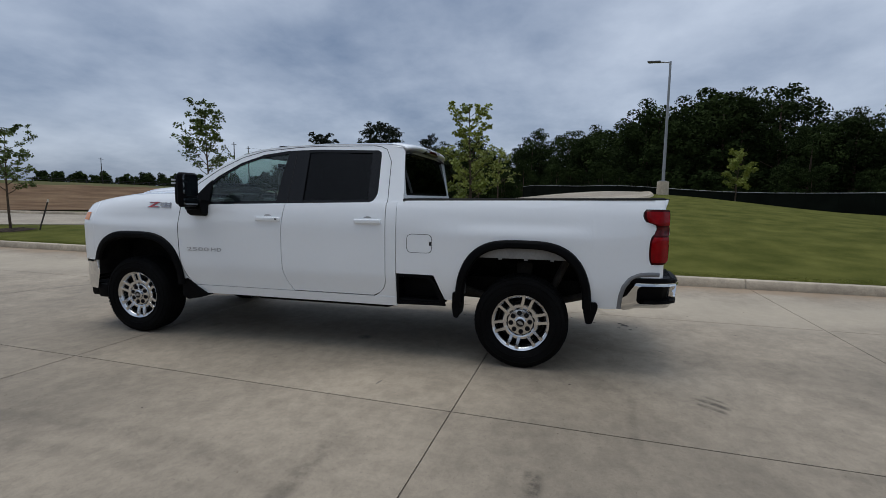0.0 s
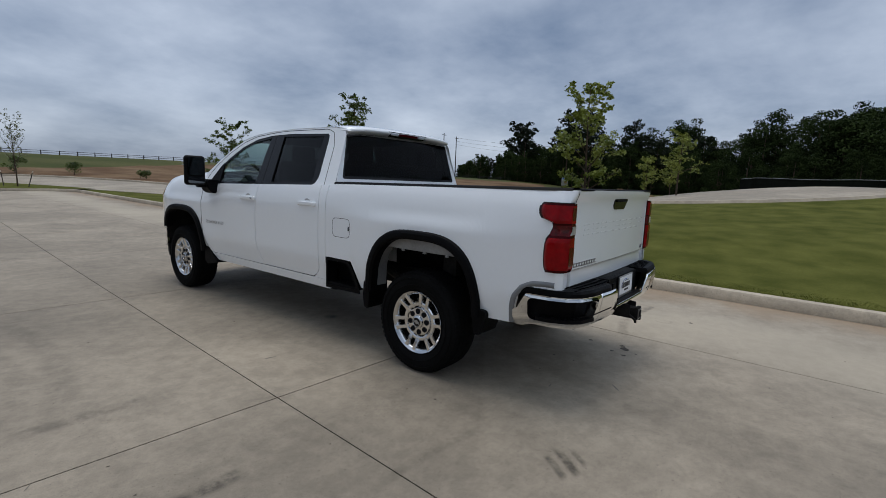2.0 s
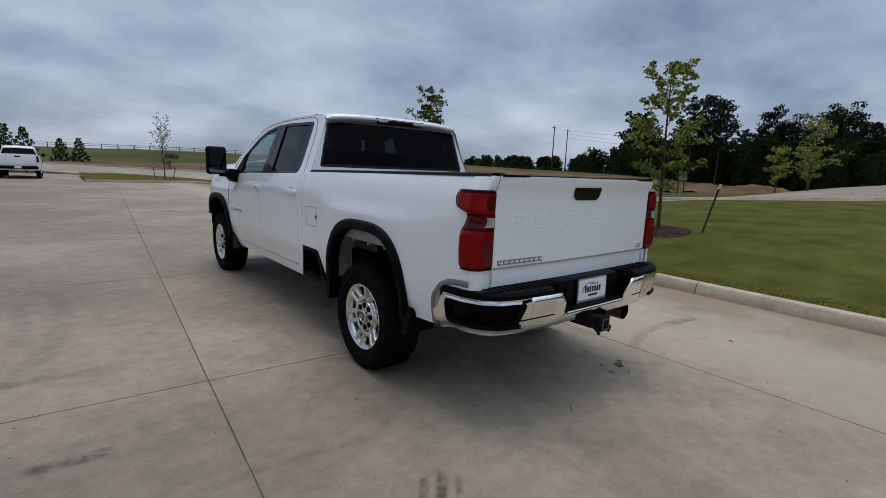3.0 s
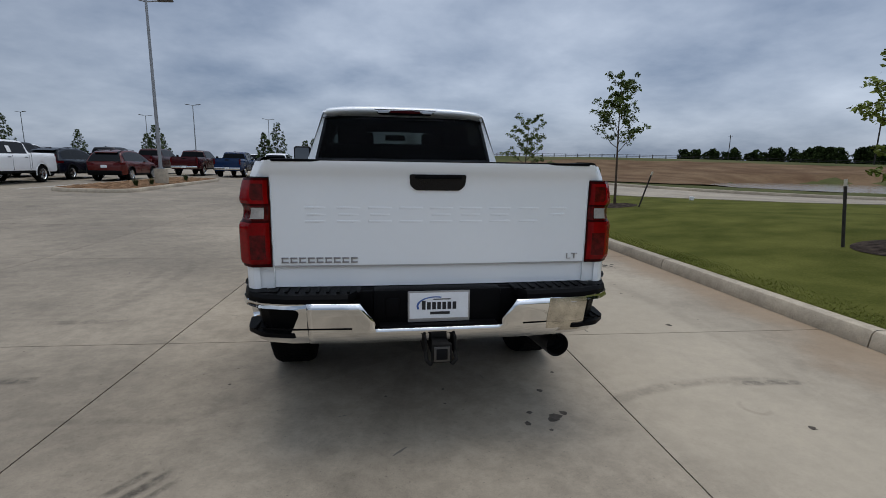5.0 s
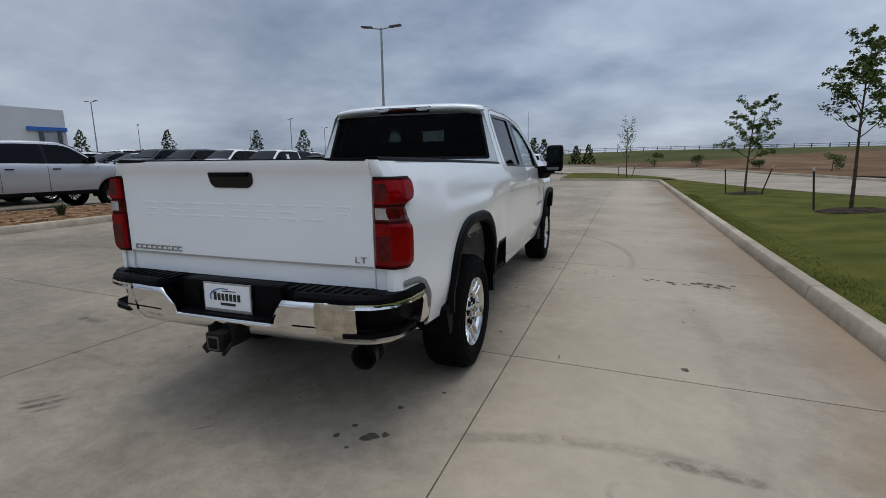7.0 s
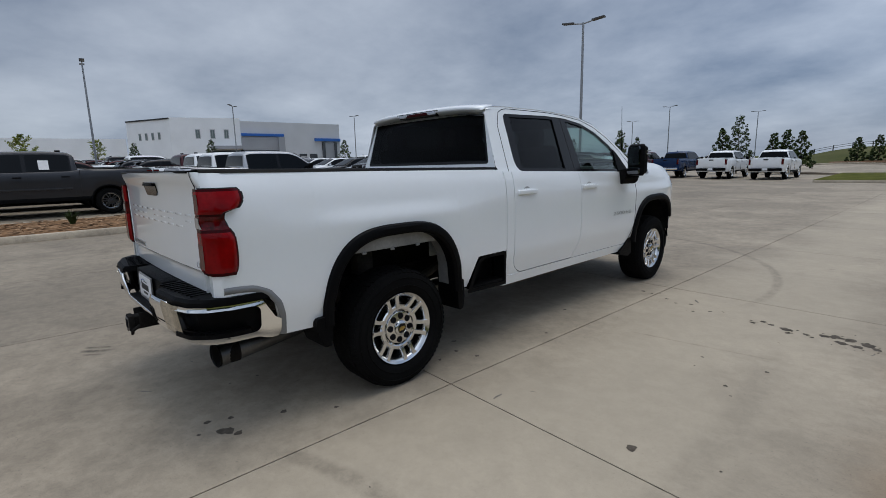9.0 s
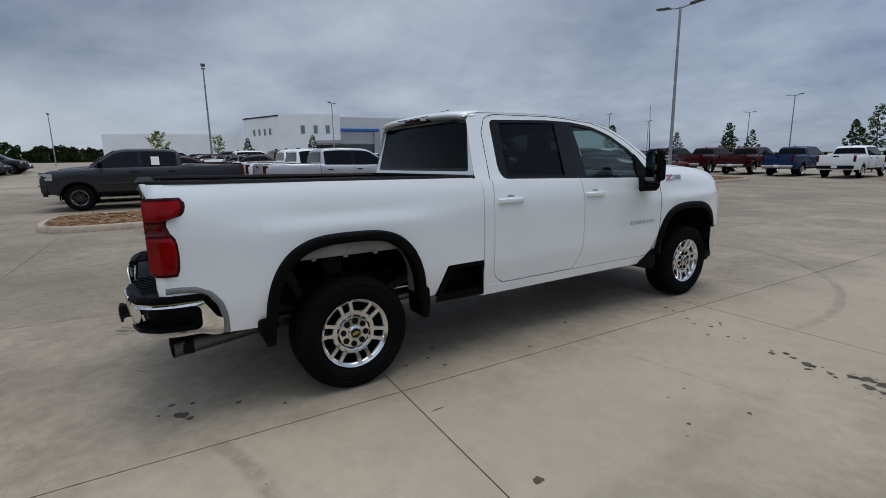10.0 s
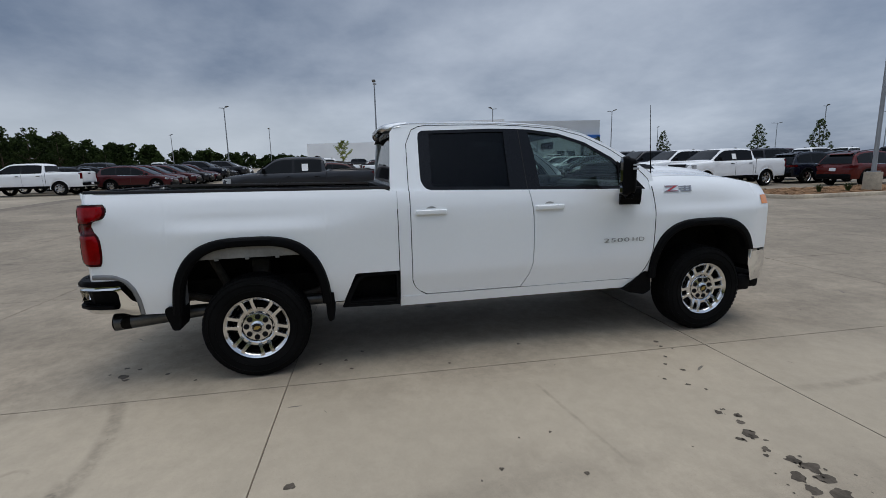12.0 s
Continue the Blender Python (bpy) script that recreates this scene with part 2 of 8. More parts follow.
        links.new(geo.outputs["Position"], silt_n.inputs["Vector"])
        wob = calc("ADD", gap, calc("MULTIPLY", calc("SUBTRACT", silt_n.outputs[0], 0.5), -1.8))
        silt = nodes.new("ShaderNodeMixRGB")
        links.new(calc("MULTIPLY", fade(wob, 0.75, 0.10, 0.0, 0.62), 1.0), silt.inputs[0])
        links.new(base, silt.inputs[1])
        silt.inputs[2].default_value = (0.27, 0.185, 0.11, 1)
        base = silt.outputs[0]
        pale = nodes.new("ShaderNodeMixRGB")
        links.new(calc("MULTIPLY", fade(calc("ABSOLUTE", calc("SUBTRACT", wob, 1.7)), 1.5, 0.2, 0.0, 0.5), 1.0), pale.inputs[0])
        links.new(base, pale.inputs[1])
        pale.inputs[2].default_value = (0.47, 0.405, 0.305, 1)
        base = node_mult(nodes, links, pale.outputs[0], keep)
    links.new(base, b.inputs["Base Color"])
    return m


M = {
    "white": material("white_paint", (0.872, 0.892, 0.897), 0.22, 0, 0.012, 1.5, 30, 0, coat=1.0),
    "plastic": material("black_plastic", (0.0038, 0.0038, 0.0042), 0.5, 0, 0.2, 6, 220, 0.12, spec=0.06),
    "gloss": material("gloss_black", (0.007, 0.007, 0.008), 0.16, 0, 0.1, 4, 60, 0, coat=0.08, spec=0.22),
    "rubber": material("tyre_rubber", (0.0055, 0.0055, 0.0055), 0.85, 0, 0.25, 5, 90, 0.15, spec=0.07),
    "chrome": material("chrome", (0.80, 0.80, 0.79), 0.07, 1.0, 0.03, 3, 40),
    "alloy": material("silver_alloy", (0.66, 0.66, 0.655), 0.16, 1.0, 0.04, 5, 60),
    "satin": material("satin_trim", (0.20, 0.205, 0.21), 0.42, 0.2, 0.08, 6, 80),
    "film": material("dried_film", (0.60, 0.56, 0.48), 0.26, 0.95, 0.22, 16, 60, 0.05),
    "hub": material("hub_dark", (0.06, 0.06, 0.062), 0.35, 0.8, 0.1, 5, 60),
    "under": material("underbody", (0.014, 0.013, 0.012), 0.9, 0.0, 0.35, 7, 60, 0.2, spec=0.08),
    "dusty": material("dusty_steel", (0.055, 0.050, 0.044), 0.85, 0.1, 0.35, 7, 60, 0.2, spec=0.15),
    "liner": material("bed_liner", (0.008, 0.008, 0.009), 0.85, 0, 0.25, 6, 150, 0.3, spec=0.1),
    "house": material("galvanised_wheelhouse", (0.27, 0.27, 0.265), 0.55, 0.1, 0.18, 6, 50, 0.05),
    "seam": material("dark_seam", (0.012, 0.012, 0.013), 0.9, 0, 0.1, 4, 50),
    "seat": material("black_cloth", (0.012, 0.012, 0.013), 0.85, 0, 0.15, 8, 300, 0.2),
    "dash": material("dash_plastic", (0.018, 0.018, 0.019), 0.6, 0, 0.12, 6, 200, 0.1),
    "headliner": material("headliner", (0.050, 0.050, 0.050), 0.9, 0, 0.06, 6, 200, 0.1),
    "steel": material("brushed_steel", (0.42, 0.42, 0.43), 0.4, 0.9, 0.1, 8, 120),
    "tip": material("exhaust_steel", (0.12, 0.12, 0.12), 0.35, 0.9, 0.2, 8, 80),
    "gold": material("gold_emblem", (0.40, 0.29, 0.09), 0.35, 0.8, 0.1, 8, 80),
    "badge": material("badge_grey", (0.36, 0.36, 0.37), 0.3, 0.8, 0.08, 8, 80),
    "badge_red": material("badge_red", (0.42, 0.03, 0.035), 0.3, 0, 0.08, 8, 80, coat=0.4),
    "amber": material("amber_lens", (0.75, 0.24, 0.04), 0.15, 0, 0.08, 10, 80, coat=0.5),
    "headlamp": material("headlamp_lens", (0.55, 0.57, 0.6), 0.1, 0.3, 0.1, 10, 80, coat=0.5),
    "red_lens": material("red_lens", (0.215, 0.0012, 0.0030), 0.10, 0, 0.25, 9, 45, coat=0.08, spec=0.14),
    "red_deep": material("deep_red_lens", (0.045, 0.001, 0.002), 0.12, 0, 0.2, 9, 60, coat=0.0, spec=0.08),
    "red_mid": material("inner_red_lens", (0.085, 0.0015, 0.003), 0.12, 0, 0.5, 30, 90, coat=0.05, spec=0.3),
    "clear_lens": material("clear_lens", (0.42, 0.40, 0.38), 0.15, 0.2, 0.15, 20, 80, coat=0.5),
    "mirror": material("mirror_glass", (0.13, 0.14, 0.15), 0.02, 1.0, 0.01, 4, 40),
    "plate": material("plate_white", (0.80, 0.81, 0.82), 0.4, 0, 0.04, 10, 80),
    "ink": material("black_ink", (0.012, 0.012, 0.014), 0.5, 0, 0.1, 10, 80),
    "blue_ink": material("blue_ink", (0.05, 0.12, 0.36), 0.5, 0, 0.1, 10, 80),
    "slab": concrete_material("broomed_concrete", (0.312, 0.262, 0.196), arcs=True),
    "lot": concrete_material("far_concrete", (0.335, 0.285, 0.215), 0.0),
    "kerb": concrete_material("kerb_concrete", (0.43, 0.365, 0.275)),
    "joint": material("joint_dirt", (0.17, 0.142, 0.110), 0.95, 0, 0.3, 3, 60, 0.2),
    "stain": material("oil_stain", (0.0936, 0.078, 0.0611), 0.8, 0, 0.35, 14, 90, spec=0.15),
    "skid": material("rubber_smear", (0.15, 0.13, 0.105), 0.8, 0, 0.3, 5, 60),
    "grass": material("mown_grass", (0.076, 0.087, 0.0165), 0.95, 0, 0.34, 1.3, 38, 0.35, spec=0.03, second=(0.116, 0.117, 0.029), blend=(0.28, 0.74)),
    "blade": material("grass_blade", (0.125, 0.145, 0.027), 0.85, 0, 0.30, 2.2, 45, 0, spec=0.05, second=(0.165, 0.172, 0.042)),
    "earth": material("bare_earth", (0.132, 0.078, 0.044), 0.95, 0, 0.22, 0.25, 2.6, 0.5, spec=0.05, second=(0.180, 0.120, 0.070), blend=(0.35, 0.68)),
    "field": material("rough_field", (0.062, 0.078, 0.018), 0.95, 0, 0.3, 0.06, 2.0, 0.4, spec=0.1, second=(0.10, 0.095, 0.036)),
    "mulch": material("bark_mulch", (0.20, 0.115, 0.06), 0.95, 0, 0.5, 6, 40, 1.0, spec=0.1),
    "ring_mulch": material("dark_mulch", (0.045, 0.032, 0.024), 0.95, 0, 0.5, 9, 60, 1.0, spec=0.08, second=(0.085, 0.062, 0.046)),
    "chip": material("mulch_chip", (0.26, 0.15, 0.08), 0.9, 0, 0.4, 9, 60, 0.2, spec=0.1, second=(0.42, 0.27, 0.16)),
    "bark": material("tree_bark", (0.085, 0.062, 0.045), 0.95, 0, 0.35, 8, 60, 0.8, spec=0.1),
    "leaf": material("green_leaf", (0.068, 0.108, 0.020), 0.6, 0, 0.4, 1.2, 12, 0, spec=0.3, second=(0.14, 0.185, 0.040)),
    "leaf_lime": material("yellow_green_leaf", (0.165, 0.215, 0.028), 0.6, 0, 0.3, 1.2, 12, 0, spec=0.3, second=(0.29, 0.32, 0.06)),
    "leaf_pale": material("pale_leaf", (0.16, 0.18, 0.09), 0.7, 0, 0.3, 1.2, 12, 0, spec=0.3, second=(0.25, 0.27, 0.16)),
    "leaf_dark": material("wood_leaf", (0.020, 0.032, 0.011), 0.9, 0, 0.40, 0.22, 1.5, 0, spec=0.03, second=(0.040, 0.060, 0.018)),
    "needle": material("pine_needle", (0.012, 0.019, 0.010), 0.85, 0, 0.4, 0.3, 3.0, 0, spec=0.15, second=(0.024, 0.034, 0.015)),
    "stake": material("stake_wood", (0.035, 0.028, 0.022), 0.9, 0, 0.3, 8, 60, 0.3),
    "stake_top": material("stake_top", (0.62, 0.55, 0.44), 0.85, 0, 0.15, 20, 90),
    "galv": material("galvanised_pole", (0.30, 0.31, 0.32), 0.5, 0.5, 0.1, 2, 40),
    "fixture": material("lamp_head", (0.12, 0.12, 0.125), 0.5, 0.3, 0.1, 5, 50),
    "fence": material("dark_fence_wood", (0.03, 0.028, 0.026), 0.9, 0, 0.2, 4, 30),
    "net": material("black_fence_fabric", (0.007, 0.009, 0.007), 0.95, 0, 0.25, 0.8, 30, spec=0.02),
    "wall": material("white_stucco", (0.82, 0.83, 0.83), 0.85, 0, 0.04, 0.3, 8, 0.05),
    "grey_wall": material("grey_cladding", (0.33, 0.34, 0.355), 0.55, 0.2, 0.05, 0.3, 8),
    "blue": material("blue_fascia", (0.02, 0.12, 0.42), 0.4, 0, 0.06, 1, 10),
    "green_glass": material("green_window_glass", (0.13, 0.165, 0.160), 0.10, 0, 0.1, 1, 10, coat=0.3),
    "pale_wall": material("pale_grey_stucco", (0.55, 0.56, 0.57), 0.8, 0, 0.04, 0.3, 8, 0.05),
    "win": material("dark_window", (0.03, 0.035, 0.04), 0.08, 0, 0.1, 1, 10, coat=0.4),
    "trimgrey": material("aluminium_trim", (0.45, 0.45, 0.45), 0.4, 0.7, 0.06, 3, 40),
    "water": material("pond_water", (0.15, 0.120, 0.085), 0.14, 0, 0.1, 0.2, 3.0, 0.05, spec=0.14),
    "paint_line": material("line_paint", (0.62, 0.61, 0.58), 0.8, 0, 0.2, 3, 40),
    "paper": material("window_sticker", (0.78, 0.78, 0.77), 0.7, 0, 0.04, 10, 60),
    "sign": material("sign_panel", (0.42, 0.38, 0.36), 0.6, 0, 0.35, 5, 20),
}
M["tint"] = glass("privacy_glass", (0.17, 0.18, 0.18), 0.022)
M["rear_tint"] = glass("rear_privacy_glass", (0.26, 0.275, 0.275), 0.007)
M["clear"] = glass("door_glass", (0.70, 0.79, 0.76), 0.05)

# ---- building helpers ----
def curve(xs, ys, x):
    """A smooth curve through the knots."""
    xs, ys = list(xs), list(ys)
    if x <= xs[0]:
        return ys[0]
    if x >= xs[-1]:
        return ys[-1]
    k = max(i for i in range(len(xs) - 1) if xs[i] <= x)
    h = xs[k + 1] - xs[k]
    t = (x - xs[k]) / h

    def slope(i):
        if i in (0, len(xs) - 1):
            j = min(i, len(xs) - 2)
            return (ys[j + 1] - ys[j]) / (xs[j + 1] - xs[j])
        a, b = (ys[i] - ys[i - 1]) / (xs[i] - xs[i - 1]), (ys[i + 1] - ys[i]) / (xs[i + 1] - xs[i])
        return 0 if a * b <= 0 else 2 * a * b / (a + b)

    m0, m1 = slope(k) * h, slope(k + 1) * h
    return (2 * t**3 - 3 * t**2 + 1) * ys[k] + (t**3 - 2 * t**2 + t) * m0 + (3 * t**2 - 2 * t**3) * ys[k + 1] + (t**3 - t**2) * m1


def step(a, b, x):
    t = min(1, max(0, (x - a) / (b - a)))
    return t * t * (3 - 2 * t)


def span_of(a, b, n):
    return [a + (b - a) * i / (n - 1) for i in range(n)]


def part(name, bm, mat, parent=None, label="", smooth=True, sharp=35):
    """Links a bmesh as one mesh object under a thing or a part."""
    me = bpy.data.meshes.new(name)
    bmesh.ops.recalc_face_normals(bm, faces=bm.faces)
    bm.to_mesh(me)
    bm.free()
    for mt in mat if isinstance(mat, (list, tuple)) else [mat]:
        me.materials.append(mt)
    if smooth:
        me.polygons.foreach_set("use_smooth", [True] * len(me.polygons))
        me.set_sharp_from_angle(angle=radians(sharp))
    ob = new(name, me)
    if parent is not None:
        ob.parent = parent
        ob.matrix_parent_inverse = Matrix()
    if label:
        tagged(ob, label)
    return ob


def root(name, label, category, group="", kind="", at=None):
    ob = new(name)
    ob.empty_display_size = 0.2
    if at is not None:
        ob.matrix_basis = at
    return tagged(ob, label, category, group, kind)


def grid(fn, nu, nv, bm=None, closed=False, skip=None):
    bm = bm or bmesh.new()
    vs = [[bm.verts.new(fn(i / (nu - 1), j / (nv - 1))) for j in range(nv)] for i in range(nu)]
    for i in range(nu - 1):
        for j in range(nv - 1):
            if skip and skip(i, j):
                continue
            bm.faces.new((vs[i][j], vs[i + 1][j], vs[i + 1][j + 1], vs[i][j + 1]))
    if closed:
        for i in range(nu - 1):
            bm.faces.new((vs[i][nv - 1], vs[i + 1][nv - 1], vs[i + 1][0], vs[i][0]))
    return bm


def box(c, s, bevel=0.0, bm=None, turn=None, seg=2):
    """A box round c of size s, edges rounded by bevel."""
    b2 = bmesh.new()
    bmesh.ops.create_cube(b2, size=1)
    for v in b2.verts:
        v.co = Vector((v.co.x * s[0], v.co.y * s[1], v.co.z * s[2]))
    if bevel:
        bmesh.ops.bevel(b2, geom=b2.edges[:], offset=min(bevel, 0.49 * min(s)), segments=seg, affect="EDGES", profile=0.6)
    m = Matrix.Translation(c) @ (turn.to_4x4() if turn else Matrix())
    b2.transform(m)
    return merge(bm, b2)


def merge(bm, b2):
    if bm is None:
        return b2
    me = bpy.data.meshes.new("tmp")
    b2.to_mesh(me)
    b2.free()
    bm.from_mesh(me)
    bpy.data.meshes.remove(me)
    return bm


def tube(pts, r, n=10, bm=None, cap=True):
    """A round bar along points; r is one radius or one for each point."""
    b2 = bm or bmesh.new()
    pts = [Vector(p) for p in pts]
    rs = r if isinstance(r, (list, tuple)) else [r] * len(pts)
    rings, side = [], None
    for i, p in enumerate(pts):
        d = (pts[min(i + 1, len(pts) - 1)] - pts[max(i - 1, 0)]).normalized()
        if side is None:
            side = d.orthogonal().normalized()
        side = (side - d * side.dot(d)).normalized()
        up = d.cross(side)
        rings.append([b2.verts.new(p + rs[i] * (math.cos(a) * side + math.sin(a) * up)) for a in [2 * math.pi * k / n for k in range(n)]])
    for a, b in zip(rings, rings[1:]):
        for k in range(n):
            b2.faces.new((a[k], a[(k + 1) % n], b[(k + 1) % n], b[k]))
    if cap:
        b2.faces.new(rings[0][::-1])
        b2.faces.new(rings[-1])
    return b2


def lathe(profile, n=48, bm=None, axis="x"):
    """Turns a profile of (along, radius) about an axis."""
    b2 = bm or bmesh.new()
    rings = []
    for a, r in profile:
        ring = []
        for k in range(n):
            c, s = r * math.cos(2 * math.pi * k / n), r * math.sin(2 * math.pi * k / n)
            ring.append(b2.verts.new({"x": (a, c, s), "y": (c, a, s), "z": (c, s, a)}[axis]))
        rings.append(ring)
    for a, b in zip(rings, rings[1:]):
        for k in range(n):
            b2.faces.new((a[k], a[(k + 1) % n], b[(k + 1) % n], b[k]))
    return b2


def prism(outline, to3, depth, bm=None):
    """A flat plate: an outline of (a, b), to3(a, b, d) gives its place at depth d; depth is (from, to)."""
    b2 = bm or bmesh.new()
    lo = [b2.verts.new(to3(a, b, depth[0])) for a, b in outline]
    hi = [b2.verts.new(to3(a, b, depth[1])) for a, b in outline]
    b2.faces.new(lo[::-1])
    b2.faces.new(hi)
    n = len(lo)
    for k in range(n):
        b2.faces.new((lo[k], lo[(k + 1) % n], hi[(k + 1) % n], hi[k]))
    return b2


def rounded(outline, r, n=4):
    """Rounds the corners of an outline."""
    out = []
    k = len(outline)
    for i in range(k):
        p0, p, p1 = Vector(outline[i - 1]), Vector(outline[i]), Vector(outline[(i + 1) % k])
        ri = r[i] if isinstance(r, (list, tuple)) else r
        a = p + (p0 - p).normalized() * min(ri, 0.45 * (p0 - p).length)
        b = p + (p1 - p).normalized() * min(ri, 0.45 * (p1 - p).length)
        for j in range(n + 1):
            t = j / n
            out.append(tuple((1 - t) ** 2 * a + 2 * t * (1 - t) * p + t * t * b))
    return out


def resample(pts, n):
    pts = [Vector(p) for p in pts]
    d = [0]
    for a, b in zip(pts, pts[1:]):
        d.append(d[-1] + (b - a).length)
    out = []
    for i in range(n):
        s = d[-1] * i / (n - 1)
        k = max(j for j in range(len(d) - 1) if d[j] <= s + 1e-9)
        t = (s - d[k]) / max(1e-9, d[k + 1] - d[k])
        out.append(pts[k].lerp(pts[k + 1], t))
    return out


def ring_between(outer, inner, to3, lip=0.0, bm=None):
    """A frame between two closed outlines with as many points, its inner edge turned in by lip."""
    b2 = bm or bmesh.new()
    n = len(outer)
    o = [b2.verts.new(to3(*p, 0)) for p in outer]
    i = [b2.verts.new(to3(*p, 0)) for p in inner]
    for k in range(n):
        b2.faces.new((o[k], o[(k + 1) % n], i[(k + 1) % n], i[k]))
    if lip:
        q = [b2.verts.new(to3(*p, lip)) for p in inner]
        for k in range(n):
            b2.faces.new((i[k], i[(k + 1) % n], q[(k + 1) % n], q[k]))
    return b2


def words(name, text, size, mat, parent, m, depth=0.002, spread=1.0, width=None):
    """Raised lettering as a mesh; m puts its flat plane (x along, y up) in place."""
    cu = bpy.data.curves.new(name, "FONT")
    cu.body, cu.size, cu.extrude, cu.align_x, cu.align_y = text, size, depth, "CENTER", "CENTER"
    cu.space_character = spread
    tmp = new("tmp", cu)
    bpy.context.view_layer.update()
    me = bpy.data.meshes.new_from_object(tmp.evaluated_get(bpy.context.evaluated_depsgraph_get()))
    bpy.data.objects.remove(tmp)
    bpy.data.curves.remove(cu)
    if width:
        w = max(v.co.x for v in me.vertices) - min(v.co.x for v in me.vertices)
        for v in me.vertices:
            v.co.x *= width / w
    me.transform(m)
    me.materials.clear()
    me.materials.append(mat)
    ob = new(name, me)
    ob.parent = parent
    return ob


# ---- the ground's shape ----
def kerb_x(y):
    return 3.82 + 0.03 * y


def lot_z(x, y):
    far = max(0.0, -x - 4)
    return 0.022 * far * far / (far + 2) + 0.003 * max(0.0, y - 5)


def lawn_z(x, y):
    u = max(0.0, x - kerb_x(y))
    a = 0.010 + 0.075 * math.exp(-(((y + 4) / 9) ** 2))
    z = 0.15 + (0.27 - 0.12 * step(6, 16, y)) * step(0, 4.2, u) + a * max(0.0, min(u, 20) - 3) * 1.0
    z -= 0.030 * max(0.0, min(u, 22) - 7) * step(2, 10, y)
    if u > 20:
        z += -0.03 * (u - 20) * step(4, -4, y) + 0.004 * (min(u, 90) - 20) * step(0, 8, y)
    return z


# ================= the white pickup =================
truck = root("pickup_truck", "white heavy-duty crew-cab pickup truck parked on concrete", "pickup truck")
W, PL, SEAM = M["white"], M["plastic"], M["seam"]
ARCH = ((0.0, 0.57, 0.555, 0.555), (4.0, 0.57, 0.55, 0.525))


def arch_z(y, i, grow=0.0):
    c, half, lo, high = ARCH[i]
    t = min(1.0, abs(y - c) / (half + grow))
    return lo + (high + grow) * (1 - t**3.2) ** (1 / 2.2)


def side_x(y, z):
    x = curve((0.44, 0.55, 0.66, 0.735, 0.760, 0.95, 1.15, 1.28, 1.38, 1.47), (0.930, 0.955, 0.979, 0.9945, 0.9975, 1.0, 1.0, 0.992, 0.972, 0.935), z)
    for c, top in ((0.0, 1.27), (4.0, 1.25)):
        x += 0.024 * math.exp(-(((y - c) / 0.74) ** 4)) * step(top, top - 0.12, z)
    if y > 4.15:
        x -= 0.085 * ((y - 4.15) / 0.62) ** 2.4
    if y < -0.5:
        x -= 0.050 * ((-0.5 - y) / 0.64) ** 1.6
    if y < -1.085:
        x -= 0.036 * ((-1.085 - y) / 0.05) ** 2
    return x


def panel(name, yl, yr, zb, zt, xs, nu, nv, sgn, mat=W, parent=truck, us=None, fold=0.03, label=""):
    """A body panel between side edges yl(z), yr(z) and curves zb(u), zt(u), its rim folded inwards."""
    us = us or [i / (nu - 1) for i in range(nu)]
    bm = bmesh.new()
    cols = []
    for u in us:
        col = []
        for j in range(nv):
            v = j / (nv - 1)
            z = zb(u) + (zt(u) - zb(u)) * v
            y = yl(z) + (yr(z) - yl(z)) * u
            col.append(bm.verts.new((sgn * xs(y, z), y, z)))
        cols.append(col)
    for a, b in zip(cols, cols[1:]):
        for j in range(nv - 1):
            bm.faces.new((a[j], b[j], b[j + 1], a[j + 1]))
    rim = cols[0] + [c[-1] for c in cols[1:]] + cols[-1][::-1][1:] + [c[0] for c in cols[1:-1]][::-1]
    back = [bm.verts.new((v.co.x - sgn * fold, v.co.y, v.co.z)) for v in rim]
    for k in range(len(rim)):
        bm.faces.new((rim[k], rim[(k + 1) % len(rim)], back[(k + 1) % len(rim)], back[k]))
    return part(name, bm, mat, parent, label)


def rail_z(y):
    """The bed's upper edge, its front corner rounded off."""
    return 1.455 - 0.014 * y - 0.085 * max(0.0, (y - 1.03) / 0.105) ** 2.4


def bed_bottom(y):
    """The lower edge of the bed's side: arch, rear cut-out, step recess."""
    if abs(y) < 0.57:
        return arch_z(y, 0)
    if y < 0:
        return 0.565 + 0.275 * step(-0.79, -0.87, y)
    return 0.555 if y < 0.68 else 0.555 + 0.225 * min(1, (y - 0.68) / 0.10)


def front_bottom(y):
    if abs(y - 4.0) < 0.57:
        return arch_z(y, 1)
    return 0.56 if y < 4 else 0.755


def hood_edge(y):
    return curve((3.45, 3.66, 3.86, 4.2, 4.42, 4.6, 4.73, 4.80), (1.475, 1.478, 1.472, 1.450, 1.420, 1.388, 1.358, 1.325), y)


def fender_x(y, z):
    zt = hood_edge(y)
    t = min(1, max(0, (z - (zt - 0.24)) / 0.24))
    return side_x(y, min(z, 1.3)) - 0.095 * t**2.6


ys_bed = sorted({1.05, 1.07, 1.09, 1.105, 1.12, -1.135, -1.125, -1.112, -1.0985, -1.085, -0.79, -0.81, -0.83, -0.85, -0.87, 1.135, 0.68, 0.78, *[i * 0.1 - 1.1 for i in range(23)], *[0.57 * math.sin(a * math.pi / 48) for a in range(-24, 25)]})
ys_fen = sorted({3.455, 4.765, 3.43, 4.60, 4.65, 4.70, 4.74, *[4.0 + 0.57 * math.sin(a * math.pi / 48) for a in range(-24, 25)]})
ys_fen = [y for y in ys_fen if y >= 3.43]


def along(ys):
    return [(y - ys[0]) / (ys[-1] - ys[0]) for y in ys]


